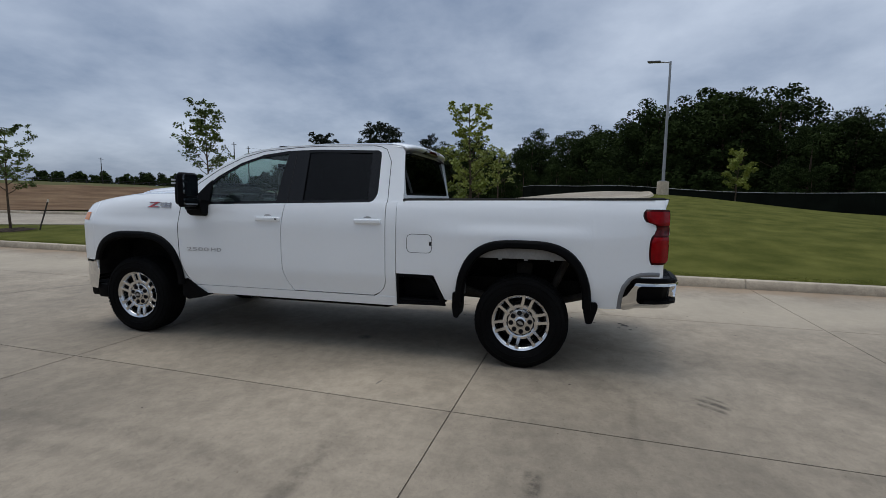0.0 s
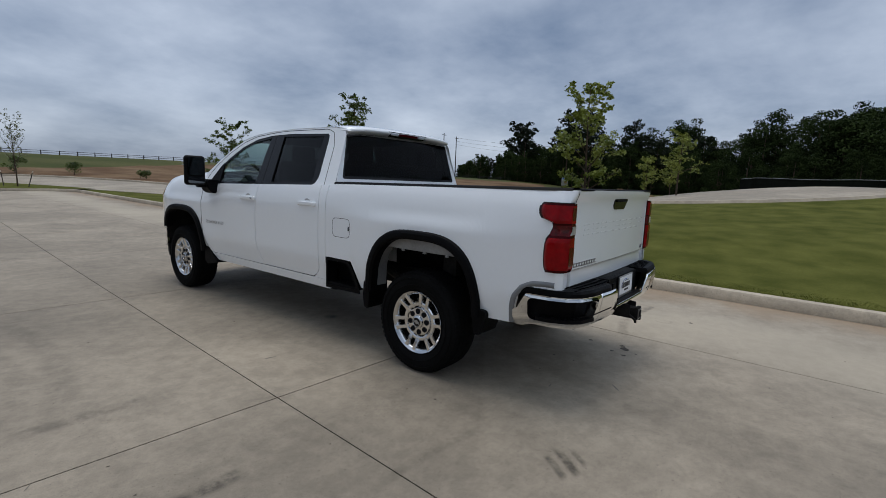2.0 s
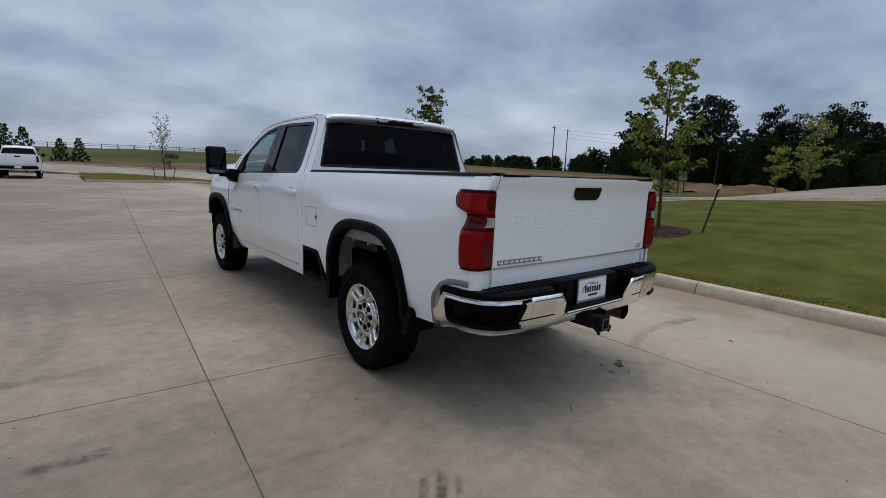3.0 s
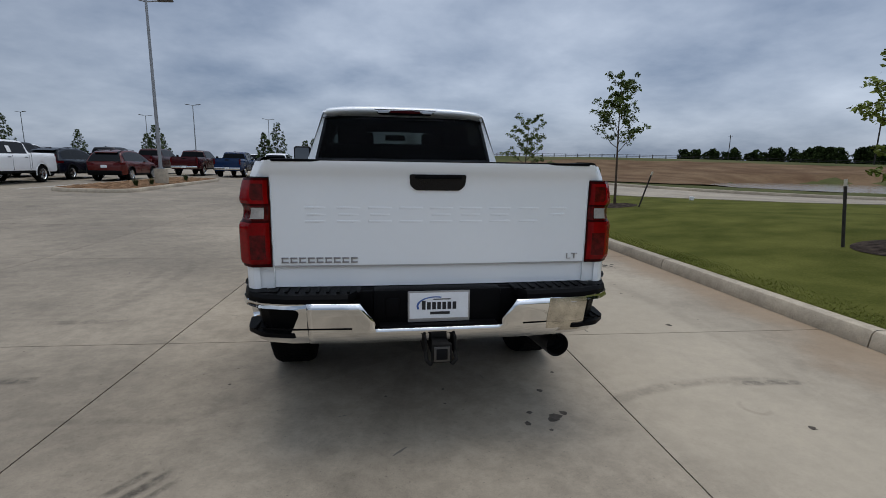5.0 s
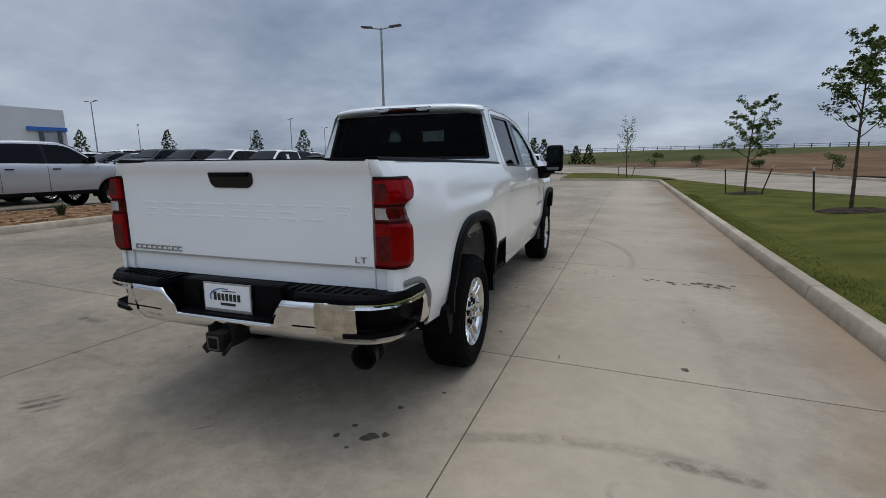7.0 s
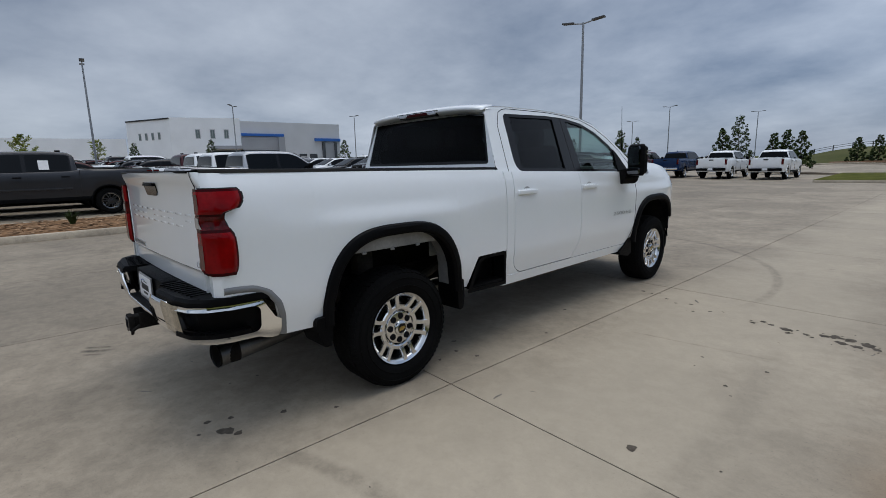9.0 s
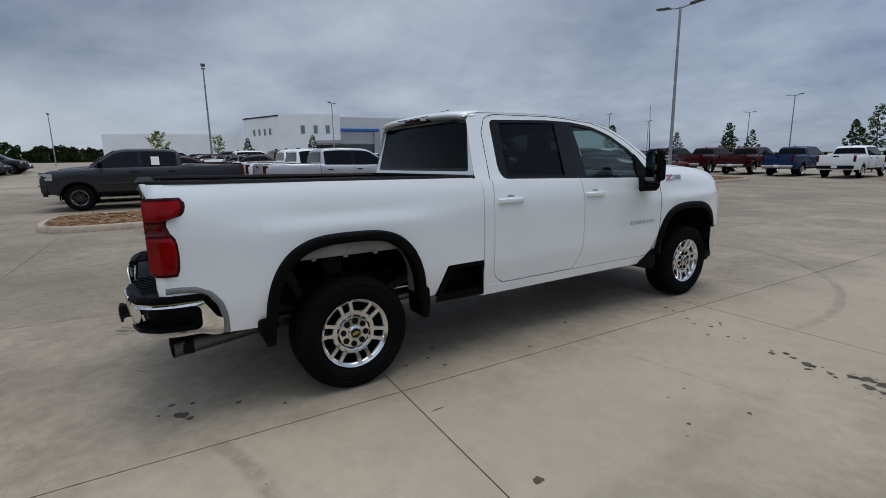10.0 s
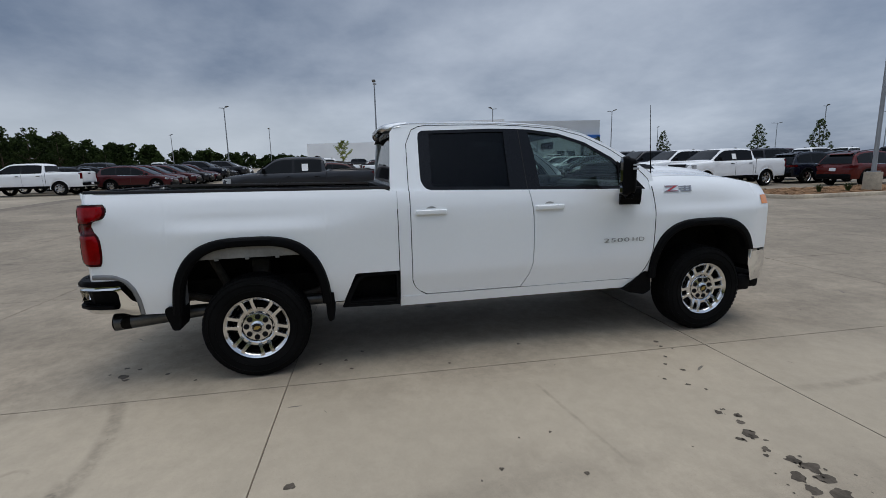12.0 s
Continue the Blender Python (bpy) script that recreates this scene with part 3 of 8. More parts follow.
def door_front(z):
    return curve((0.55, 0.66, 0.86, 1.2, 1.33, 1.45), (3.325, 3.40, 3.455, 3.462, 3.445, 3.43), z)


def door_mid(z):
    return curve((0.56, 0.66, 0.79, 1.0, 1.18, 1.42), (2.195, 2.262, 2.298, 2.305, 2.30, 2.262), z)


def up_x(z):
    """The glass plane of the cab's sides, leaning in."""
    return 0.938 - 0.17 * (z - 1.41) / 0.5


def belt_z(y):
    """The body's upper edge below the side windows, falling forwards."""
    return 1.418 - 0.026 * (y - 1.38)


def door_rear(z):
    """The rear door's rear edge, its lower corner rounded."""
    return 1.240 + 0.16 - math.sqrt(0.16**2 - min(0.158, max(0.0, 0.712 - z)) ** 2)


def inset(outline, d):
    """A closed outline drawn inwards by d."""
    c = sum((Vector(p) for p in outline), Vector((0, 0))) / len(outline)
    out = []
    for k in range(len(outline)):
        p0, p, p1 = Vector(outline[k - 1]), Vector(outline[k]), Vector(outline[(k + 1) % len(outline)])
        e = (p1 - p0).normalized()
        nrm = Vector((e.y, -e.x))
        if nrm.dot(c - p) < 0:
            nrm = -nrm
        out.append(tuple(p + nrm * d))
    return out


for s in (-1, 1):
    panel("bed_side", lambda z: -1.135, lambda z: 1.133, lambda u: bed_bottom(-1.135 + 2.268 * u), lambda u: rail_z(-1.135 + 2.268 * u), side_x, 0, 15, s, us=along(ys_bed))
    panel("fender", lambda z: ys_fen[0], lambda z: 4.765, lambda u: front_bottom(ys_fen[0] + (4.765 - ys_fen[0]) * u), lambda u: hood_edge(ys_fen[0] + (4.765 - ys_fen[0]) * u), fender_x, 0, 17, s, us=along(ys_fen))
    # the strip of fender behind the wheel, down to the sill
    panel("fender_strip", lambda z: door_front(z) + 0.006, lambda z: max(door_front(z) + 0.02, 3.432), lambda u: 0.56, lambda u: 1.46, fender_x, 4, 15, s)
    fdoor = panel("front_door", lambda z: door_mid(z) + 0.004, lambda z: door_front(z), lambda u: 0.553, lambda u: belt_z(2.27 + 1.18 * u), side_x, 22, 17, s)
    rdoor = panel("rear_door", lambda z: door_rear(z) + 0.004, lambda z: door_mid(z) - 0.004, lambda u: 0.557, lambda u: belt_z(1.25 + 1.02 * u), side_x, 20, 25, s)
    panel("rocker_panel", lambda z: 1.14, lambda z: 3.32, lambda u: 0.466, lambda u: 0.549, lambda y, z: side_x(y, z) + 0.006, 10, 5, s)
    panel("cab_corner", lambda z: 1.140, lambda z: door_rear(z) - 0.003, lambda u: 0.50, lambda u: belt_z(1.14 + 0.1 * u), side_x, 5, 25, s)
    panel("cab_shoulder", lambda z: 1.03, lambda z: 1.139, lambda u: 1.28, lambda u: 1.428, lambda y, z: side_x(y, z) - 0.010, 4, 6, s)
    bm = box((s * 0.90, 2.3, 0.94), (0.012, 2.35, 0.86), 0.002)
    part("inner_sill", bm, SEAM, truck)
    bm = box((s * 0.93, 0.9, 1.0), (0.02, 0.62, 0.50), 0.002)
    part("bed_brace", bm, SEAM, truck)

    # window frame of the cab's side with its openings
    def on_plane(y, z, d, s=s):
        return (s * (up_x(z) - d), y, z)

    outer_seg = [[(3.47, belt_z(3.47) - 0.004), (1.085, belt_z(1.085) - 0.004)], [(1.085, belt_z(1.085) - 0.004), (1.12, 1.90), (1.17, 1.955)], [(1.17, 1.955), (1.4, 1.972), (1.9, 1.975), (2.3, 1.962), (2.6, 1.935)], [(2.6, 1.935), (2.83, 1.88), (3.06, 1.775), (3.30, 1.63), (3.49, 1.49), (3.47, belt_z(3.47) - 0.004)]]
    inner_seg = [[(3.39, belt_z(3.39) + 0.003), (2.4, belt_z(2.4) + 0.003), (1.425, belt_z(1.425) + 0.003)], [(1.425, belt_z(1.425) + 0.003), (1.385, 1.432), (1.355, 1.468), (1.342, 1.51), (1.348, 1.85), (1.355, 1.893), (1.385, 1.908)], [(1.385, 1.908), (2.0, 1.922), (2.32, 1.914), (2.60, 1.876)], [(2.60, 1.876), (2.85, 1.795), (3.10, 1.655), (3.39, belt_z(3.39) + 0.003)]]
    outer = [tuple(p) for sg in outer_seg for p in resample(sg, 15)[:-1]]
    inner = [tuple(p) for sg in inner_seg for p in resample(sg, 15)[:-1]]
    part("window_frame", ring_between(outer, inner, on_plane, 0.03), W, truck)
    trim = inset(inner, 0.026)
    part("window_trim", ring_between(inner, trim, lambda y, z, d, s=s: (s * (up_x(z) - 0.004 - d), y, z), 0.015), M["gloss"], truck, "gloss black window trim")
    pillar = [(2.105, belt_z(2.1) + 0.008), (2.385, belt_z(2.385) + 0.008), (2.36, 1.70), (2.315, 1.925), (2.10, 1.93)]
    part("pillar_cover", prism(pillar, lambda y, z, d, s=s: (s * (up_x(z) - d), y, z), (0.0025, 0.02)), M["gloss"], truck, "gloss black pillar cover")
    part("pillar_gap", prism([(2.262, 1.395), (2.268, 1.395), (2.238, 1.935), (2.232, 1.935)], lambda y, z, d, s=s: (s * (up_x(z) - d), y, z), (0.0012, 0.01)), SEAM, truck)
    sail = [(3.385, belt_z(3.385) + 0.008), (3.14, belt_z(3.14) + 0.008), (3.145, 1.625), (3.20, 1.58)]
    part("mirror_sail", prism(sail, lambda y, z, d, s=s: (s * (up_x(z) - d), y, z), (-0.002, 0.02)), PL, truck)
    part("quarter_post", prism([(1.425, belt_z(1.425) + 0.008), (1.36, 1.475), (1.348, 1.52), (1.352, 1.85), (1.40, 1.906), (1.446, 1.908), (1.436, belt_z(1.436) + 0.008)], lambda y, z, d, s=s: (s * (up_x(z) - d), y, z), (0.006, 0.02)), M["gloss"], truck)
    part("rear_door_glass", prism([(1.43, belt_z(1.43) + 0.01), (2.11, belt_z(2.11) + 0.01), (2.105, 1.918), (1.44, 1.908)], lambda y, z, d, s=s: (s * (up_x(z) - d), y, z), (0.016, 0.020)), M["tint"], truck, "dark privacy glass", smooth=False)
    part("front_door_glass", prism([(2.38, belt_z(2.38) + 0.01), (3.15, belt_z(3.15) + 0.01), (3.15, 1.615), (2.85, 1.79), (2.60, 1.872), (2.31, 1.915)], lambda y, z, d, s=s: (s * (up_x(z) - d), y, z), (0.016, 0.020)), M["clear"], truck, "lightly tinted glass", smooth=False)
    # door cut lines round the window frames
    for cut in ([(1.238, belt_z(1.24)), (1.246, 1.80), (1.30, 1.915), (1.38, 1.952), (2.0, 1.955), (2.24, 1.945)], [(2.24, 1.945), (2.6, 1.912), (2.83, 1.852), (3.08, 1.735), (3.30, 1.585), (3.42, 1.47), (3.445, 1.40)]):
        part("door_seam", tube([(s * (up_x(z) - 0.001), y, z) for y, z in [tuple(p) for p in resample(cut, 24)]], 0.0035, 6), SEAM, truck)
    part("door_seam", tube([(s * (side_x(door_front(z), z) - 0.001), door_front(z) + 0.003, z) for z in span_of(0.55, 1.39, 26)], 0.004, 6), SEAM, truck)
    # wheel arch flares
    for i, (c, half, lo, high) in enumerate(ARCH):
        angs = [a * math.pi / 60 for a in range(-30, 31)]
        sections = []
        for a in angs:
            t = math.sin(a)
            row = []
            for grow, dx in ((0.012, 0.001), (0.004, 0.022), (-0.012, 0.032), (-0.045, 0.030), (-0.060, 0.012), (-0.060, -0.06)):
                y = c + (half + grow) * t
                z = arch_z(c + (half + grow) * t * 0.99999, i, grow)
                if i == 1 and y > 4 and z < 0.76:
                    z = 0.76
                row.append(Vector((s * (side_x(c + half * t, max(z, 0.7)) + dx), y, z)))
            sections.append(row)
        part("wheel_arch_flare", grid(lambda u, v: sections[round(u * 60)][round(v * 5)], 61, 6), PL, truck, "black plastic wheel arch flare")
    # mud flaps
    for outline, x0, x1 in (
        ([(-0.520, 0.625), (-0.618, 0.620), (-0.632, 0.600), (-0.628, 0.560), (-0.590, 0.440), (-0.540, 0.437), (-0.528, 0.50)], 0.80, 1.018),
        ([(0.530, 0.64), (0.600, 0.64), (0.606, 0.50), (0.590, 0.415), (0.552, 0.405), (0.538, 0.45)], 0.80, 1.015),
        ([(3.46, 0.62), (3.40, 0.62), (3.22, 0.485), (3.18, 0.455), (3.24, 0.425), (3.40, 0.395), (3.47, 0.43)], 0.74, 0.985),
    ):
        flap = prism(rounded(outline, 0.012, 2), lambda y, z, d, s=s: (s * d, y, z), (x0, x1))
        part("mud_flap", flap, PL, truck)
    # step recess ahead of the rear wheel
    frame_o = rounded([(0.655, 0.505), (1.128, 0.495), (1.128, 0.775), (0.80, 0.775)], [0.02, 0.01, 0.01, 0.09], 5)
    frame_i = rounded([(0.712, 0.532), (1.108, 0.522), (1.108, 0.750), (0.825, 0.750)], [0.03, 0.02, 0.02, 0.07], 5)
    part("step_frame", ring_between(frame_o, frame_i, lambda y, z, d, s=s: (s * (0.995 - d), y, z), 0.14), PL, truck)
    part("step_tread", box((s * 0.91, 0.92, 0.535), (0.15, 0.40, 0.03), 0.006), PL, truck)
    part("step_back", box((s * 0.845, 0.92, 0.64), (0.02, 0.46, 0.26), 0.004), PL, truck)
    # door handles; a flat grey half-disc paints the shade of each finger well
    for y in (1.412, 2.445):
        well = grid(lambda u, v, y=y: Vector((s * (side_x(y, 1.29) + 0.0015), y + 0.048 * math.cos(math.pi * u) * (0.02 + v), 1.258 + 0.034 * math.sin(math.pi * u) * (0.02 + v))), 25, 4)
        part("handle_well", well, M["trimgrey"], truck)
        h = box((s * (side_x(y, 1.24) + 0.024), y, 1.245), (0.026, 0.262, 0.040), 0.012, seg=3)
        for v in h.verts:
            v.co.x -= s * 0.022 * (abs(v.co.y - y) / 0.13) ** 4
        handle = part("door_handle", h, W, truck)
        if y > 2 and s < 0:
            part("lock_cylinder", box((s * (side_x(y, 1.24) + 0.034), y - 0.105, 1.247), (0.006, 0.016, 0.018), 0.003), M["hub"], handle)
    # fuel filler door on the left side only
    if s < 0:
        o = rounded([(0.795, 0.975), (1.035, 0.975), (1.035, 1.145), (0.795, 1.145)], 0.05)
        i2 = [(0.915 + (a - 0.915) * 0.965, 1.06 + (b - 1.06) * 0.955) for a, b in o]
        part("fuel_door_gap", ring_between(o, i2, lambda y, z, d: (-(side_x(y, z) + 0.0008), y, z), 0.0), SEAM, truck)
        part("fuel_door_notch", box((-(side_x(0.81, 1.06) + 0.001), 0.812, 1.06), (0.006, 0.016, 0.036), 0.004), SEAM, truck)
    # side badges
    face = Matrix(((0, 0, s, 0), (s, 0, 0, 0), (0, 1, 0, 0), (0, 0, 0, 1)))
    for text, y_mid, wide in (("2500", -0.075, 0.245), ("HD", 0.135, 0.115)):
        badge = words("side_badge", text, 0.052, M["badge"], truck, Matrix.Translation((0, 3.165 + s * y_mid, 0.922)) @ face, 0.003, 1.1, wide)
        for v in badge.data.vertices:
            v.co.x = s * (side_x(v.co.y, v.co.z) + 0.0015 + abs(v.co.x) * 0.5 * (v.co.x * s > 0))
    fx = fender_x(3.705, 1.362)
    lean = Matrix.Translation((s * (fx + 0.003), 3.705, 1.362)) @ Matrix.Rotation(radians(-20 * s), 4, "Y")

    def badge_bar(name, outline, mat, parent, d0, d1):
        bm = prism(outline, lambda a, b, d: Vector((0, s * a, b)) + Vector((s * d, 0, 0)), (d0, d1))
        bm.transform(lean)
        return part(name, bm, mat, parent, smooth=False)

    bad = badge_bar("trim_badge", [(-0.152, -0.030), (0.004, -0.030), (0.000, -0.016), (-0.080, -0.016), (0.012, 0.030), (-0.134, 0.030), (-0.130, 0.016), (-0.060, 0.016)], M["badge"], truck, 0.0, 0.004)
    badge_bar("badge_fill", [(-0.128, -0.026), (-0.010, -0.026), (-0.012, -0.021), (-0.095, -0.021), (-0.005, 0.026), (-0.122, 0.026), (-0.120, 0.021), (-0.045, 0.021)], M["badge_red"], bad, 0.003, 0.006)
    for k in range(3):
        badge_bar("badge_bar", [(0.005 + 0.018 * (k == 0), -0.027 + 0.020 * k), (0.138, -0.027 + 0.020 * k), (0.140, -0.017 + 0.020 * k), (0.012 + 0.018 * (k == 0), -0.017 + 0.020 * k)], M["badge"], bad, 0.0, 0.004)
    for a0 in (0.062, 0.118):
        badge_bar("badge_bar", [(a0, -0.025), (a0 + 0.016, -0.025), (a0 + 0.020, 0.025), (a0 + 0.004, 0.025)], M["badge"], bad, 0.0, 0.0045)
    # side marker lamp at the nose
    mk = grid(lambda u, v: Vector((s * (fender_x(4.655 + 0.10 * u, 1.185 + 0.085 * v) + 0.004), 4.655 + 0.10 * u, 1.185 + 0.085 * v)), 6, 5)
    part("side_marker", mk, M["amber"], truck, "amber side marker")

# cab roof
def roof_z(y):
    return curve((1.10, 1.16, 1.30, 1.85, 2.20, 2.45, 2.72, 2.84), (1.945, 1.972, 1.990, 1.994, 1.984, 1.968, 1.930, 1.900), y)


def roof_pt(u, v):
    y = 1.10 + 1.74 * u
    t = 2 * v - 1
    half = 0.772 - 0.03 * step(2.5, 2.84, y)
    edge = up_x(roof_z(y) - 0.02)
    x = t * (edge + 0.004)
    z = roof_z(y) + 0.022 * (1 - t * t) - 0.022 * abs(t) ** 8
    return Vector((x, y, z))


part("cab_roof", grid(roof_pt, 30, 25), W, truck)
part("headliner", grid(lambda u, v: roof_pt(u, v) - Vector((0, 0, 0.05)), 12, 9), M["headliner"], truck)
# windscreen with its base
def screen_pt(u, v):
    t = 2 * u - 1
    zb, zt = 1.49, 1.905
    z = zb + (zt - zb) * v
    half = (up_x(zb) - 0.03) * (1 - v) + (up_x(zt) - 0.015) * v
    yb = 3.66 - 0.17 * abs(t) ** 2.2
    yt = 2.84 - 0.03 * t * t
    return Vector((t * half, yb + (yt - yb) * v, z))


part("windscreen", grid(screen_pt, 17, 7), M["clear"], truck, "clear windscreen")

# back of the cab
def back_y(z):
    return 1.075 + 0.075 * (z - 1.41) / 0.5


def rnd(pts, r):
    return rounded(pts, r, 5)


bo = rnd([(-up_x(1.40), 1.40), (up_x(1.40), 1.40), (up_x(1.95) - 0.01, 1.950), (-up_x(1.95) + 0.01, 1.950)], 0.03)
bi = rnd([(-0.845, 1.488), (0.845, 1.488), (0.742, 1.906), (-0.742, 1.906)], 0.028)
part("cab_back", ring_between(bo, bi, lambda x, z, d: (x, back_y(z) + d, z), 0.012), W, truck)
rear_glass = part("rear_window", prism(bi, lambda x, z, d: (x, back_y(z) + d, z), (0.006, 0.010)), M["rear_tint"], truck, "dark privacy glass", smooth=False)
part("glass_border", ring_between(bi, inset(bi, 0.024), lambda x, z, d: (x, back_y(z) + 0.0045, z), 0.0), M["gloss"], rear_glass)
part("cab_back_panel", box((0, 1.118, 0.95), (1.78, 0.02, 0.90), 0.004), W, truck)


def lip_pt(u, v):
    """The roof's rear lip: over the top, round its edge and back below it."""
    t = 2 * u - 1
    a = abs(t)
    prof = [(1.235, 1.9935), (1.17, 1.990), (1.10, 1.978), (1.062, 1.964), (1.052, 1.948), (1.060, 1.934), (1.105, 1.922), (1.150, 1.906)]
    y, z = prof[round(v * 7)]
    if a > 0.999:
        y, z = 1.13 + 0.25 * (y - 1.13), 1.955 + 0.15 * (z - 1.955)
    drop = 0.022 * a**6
    back = 0.050 * a**5
    return Vector((t * 0.765, y + back * (1 if v < 0.99 else 0.3), z - drop + 0.020 * (1 - t * t) * (1 - v)))


part("roof_spoiler", grid(lip_pt, 41, 8), W, truck, sharp=60)
light_out = [(-0.29, 1.966), (0.29, 1.966), (0.275, 1.940), (0.245, 1.922), (-0.245, 1.922), (-0.275, 1.940)]
bl = part("brake_light", prism(rounded(light_out, 0.008, 3), lambda x, z, d: (x, 1.051 + d + 0.25 * (1.972 - z), z), (0.0, 0.05)), M["gloss"], truck, "gloss black high brake light", smooth=False)
part("brake_lens", box((0, 1.055, 1.945), (0.28, 0.008, 0.024), 0.001), M["red_deep"], bl)
for s in (-1, 1):
    part("cargo_lens", box((s * 0.205, 1.055, 1.945), (0.10, 0.008, 0.026), 0.001), M["headlamp"], bl)
ant = box((-0.28, 2.72, 1.975), (0.05, 0.15, 0.085), 0.018)
for v in ant.verts:
    if v.co.z > 1.975:
        v.co.y -= 0.045
        v.co.x = -0.28 + (v.co.x + 0.28) * 0.5
part("roof_antenna", ant, M["gloss"], truck)

# bonnet, cowl, nose
def hood_pt(u, v):
    y = 3.50 + 1.27 * u
    t = 2 * v - 1
    x = t * (fender_x(y, hood_edge(y)) + 0.002)
    z = hood_edge(y) + 0.062 * (1 - abs(t) ** 3) * (1 - 0.4 * u) + 0.046 * step(0.55, 0.42, abs(t)) * step(0.95, 0.6, u)
    return Vector((x, y + 0.10 * (1 - t * t) * u, z))


part("bonnet", grid(hood_pt, 26, 33), W, truck)
part("bonnet_vent", grid(lambda u, v: hood_pt(0.04 + 0.20 * u, 0.24 + 0.52 * v) + Vector((0, 0, 0.030 - 0.02 * u)), 6, 15), PL, truck, "black bonnet vent insert")
part("cowl", box((0, 3.58, 1.455), (1.66, 0.22, 0.05), 0.01), PL, truck)


def nose_pt(u, v):
    t = 2 * u - 1
    z = 0.72 + (1.345 - 0.72) * v
    x = t * (fender_x(4.765, z) - 0.002)
    return Vector((x, 4.765 + 0.13 * (1 - abs(t) ** 2.5) - 0.02 * v, z))


part("nose", grid(nose_pt, 25, 8), W, truck)
part("grille", grid(lambda u, v: nose_pt(0.14 + 0.72 * u, 0.12 + 0.74 * v) + Vector((0, 0.018, 0)), 15, 6), M["gloss"], truck, "black grille")
for k in range(4):
    part("grille_bar", grid(lambda u, v, k=k: nose_pt(0.15 + 0.70 * u, 0.22 + 0.16 * k + 0.045 * v) + Vector((0, 0.03, 0)), 15, 3), PL, truck)
for s in (0, 1):
    part("headlamp", grid(lambda u, v: nose_pt((0.012 + 0.13 * u) if s == 0 else (0.988 - 0.13 * u), 0.70 + 0.24 * v) + Vector((0, 0.022, 0)), 7, 4), M["headlamp"], truck)


def bumper_front(u, v):
    t = 2 * u - 1
    z = 0.440 + 0.285 * v
    a = abs(t)
    x = math.copysign(0.93 * min(1, a / 0.86) + 0.045 * step(0.82, 1.0, a), t) if a < 2 else 0
    y = 4.50 + 0.40 * (1 - step(0.72, 1.0, a)) + 0.03 * (1 - a) - 0.03 * abs(v - 0.5) + 0.09 * (1 - v) * step(0.8, 1.0, a)
    return Vector((x, y, z))


part("front_bumper", grid(bumper_front, 41, 7), M["chrome"], truck, "chrome front bumper")
part("front_air_dam", box((0, 4.66, 0.42), (1.80, 0.20, 0.16), 0.04), PL, truck)
for s in (-1, 1):
    part("tow_valance", box((s * 0.90, 4.53, 0.41), (0.10, 0.15, 0.15), 0.03), PL, truck)

# load bed
bed = part("load_bed", box((0, -0.005, 0.96), (1.66, 2.12, 0.04), 0.004), M["liner"], truck, "black spray-lined load bed")
part("bed_front_wall", box((0, 1.045, 1.19), (1.80, 0.05, 0.50), 0.006), M["liner"], bed)
for s in (-1, 1):
    part("bed_side_wall", box((s * 0.80, -0.005, 1.185), (0.035, 2.12, 0.49), 0.006), M["liner"], bed)
    part("wheel_tub", box((s * 0.70, 0.02, 1.08), (0.22, 1.0, 0.22), 0.03), M["liner"], bed)
for k in range(9):
    part("bed_rib", box((-0.56 + 0.14 * k, -0.005, 0.985), (0.06, 2.10, 0.018), 0.006), M["liner"], bed)
for s in (-1, 1):
    cap = grid(lambda u, v: Vector((s * (side_x(-1.13 + 2.22 * u, 1.462) + 0.002 - 0.135 * v), -1.13 + 2.22 * u, 1.455 - 0.014 * (-1.13 + 2.22 * u) + 0.020 * math.sin(math.pi * min(1, v * 6) / 2) - 0.02 * step(0.85, 1, v))), 24, 13)
    part("bed_rail_cap", cap, PL, truck, "black bed rail cap")
    part("bed_inner_lower", box((s * 0.79, 0.0, 1.06), (0.03, 1.12, 0.16), 0.004), M["house"], truck)
part("front_rail_cap", box((0, 1.05, 1.452), (1.66, 0.07, 0.020), 0.006), PL, truck)

# tailgate
def gate_y(x, z):
    y = -1.136 - 0.028 * step(1.30, 1.44, z) - 0.018 * (1 - (x / 0.82) ** 2)
    y += 0.012 * step(0.957, 0.949, z)
    y += 0.014 * step(1.47, 1.40, z) * step(1.30, 1.40, z)
    return y


def gate_pt(u, v):
    x = -0.8185 + 1.637 * u
    zs = 0.845 + (1.478 - 0.845) * v
    return Vector((x, gate_y(x, zs), zs))


gate = part("tailgate", grid(gate_pt, 33, 90), W, truck, "white tailgate with raised letter panel")
# thin grey strip paints the shaded line of the crease
part("gate_crease", grid(lambda u, v: Vector((-0.815 + 1.63 * u, gate_y(-0.815 + 1.63 * u, 0.962) - 0.0015, 0.949 + 0.008 * v)), 25, 2), M["trimgrey"], gate)
part("tailgate_top", box((0, -1.124, 1.478), (1.61, 0.098, 0.014), 0.005), PL, gate, "black tailgate cap")
for s in (-1, 1):
    part("tailgate_edge", box((s * 0.8165, -1.118, 1.16), (0.004, 0.044, 0.625), 0.001), W, gate)
part("tailgate_inner", box((0, -1.085, 1.16), (1.60, 0.02, 0.58), 0.004), M["liner"], gate)
hr = rounded([(-0.145, 1.418), (0.145, 1.418), (0.140, 1.362), (0.112, 1.338), (-0.112, 1.338), (-0.140, 1.362)], 0.012)
hd = part("tailgate_handle", prism(hr, lambda x, z, d: (x, gate_y(x, z) - d, z), (-0.002, 0.006)), M["gloss"], gate, "gloss black handle")
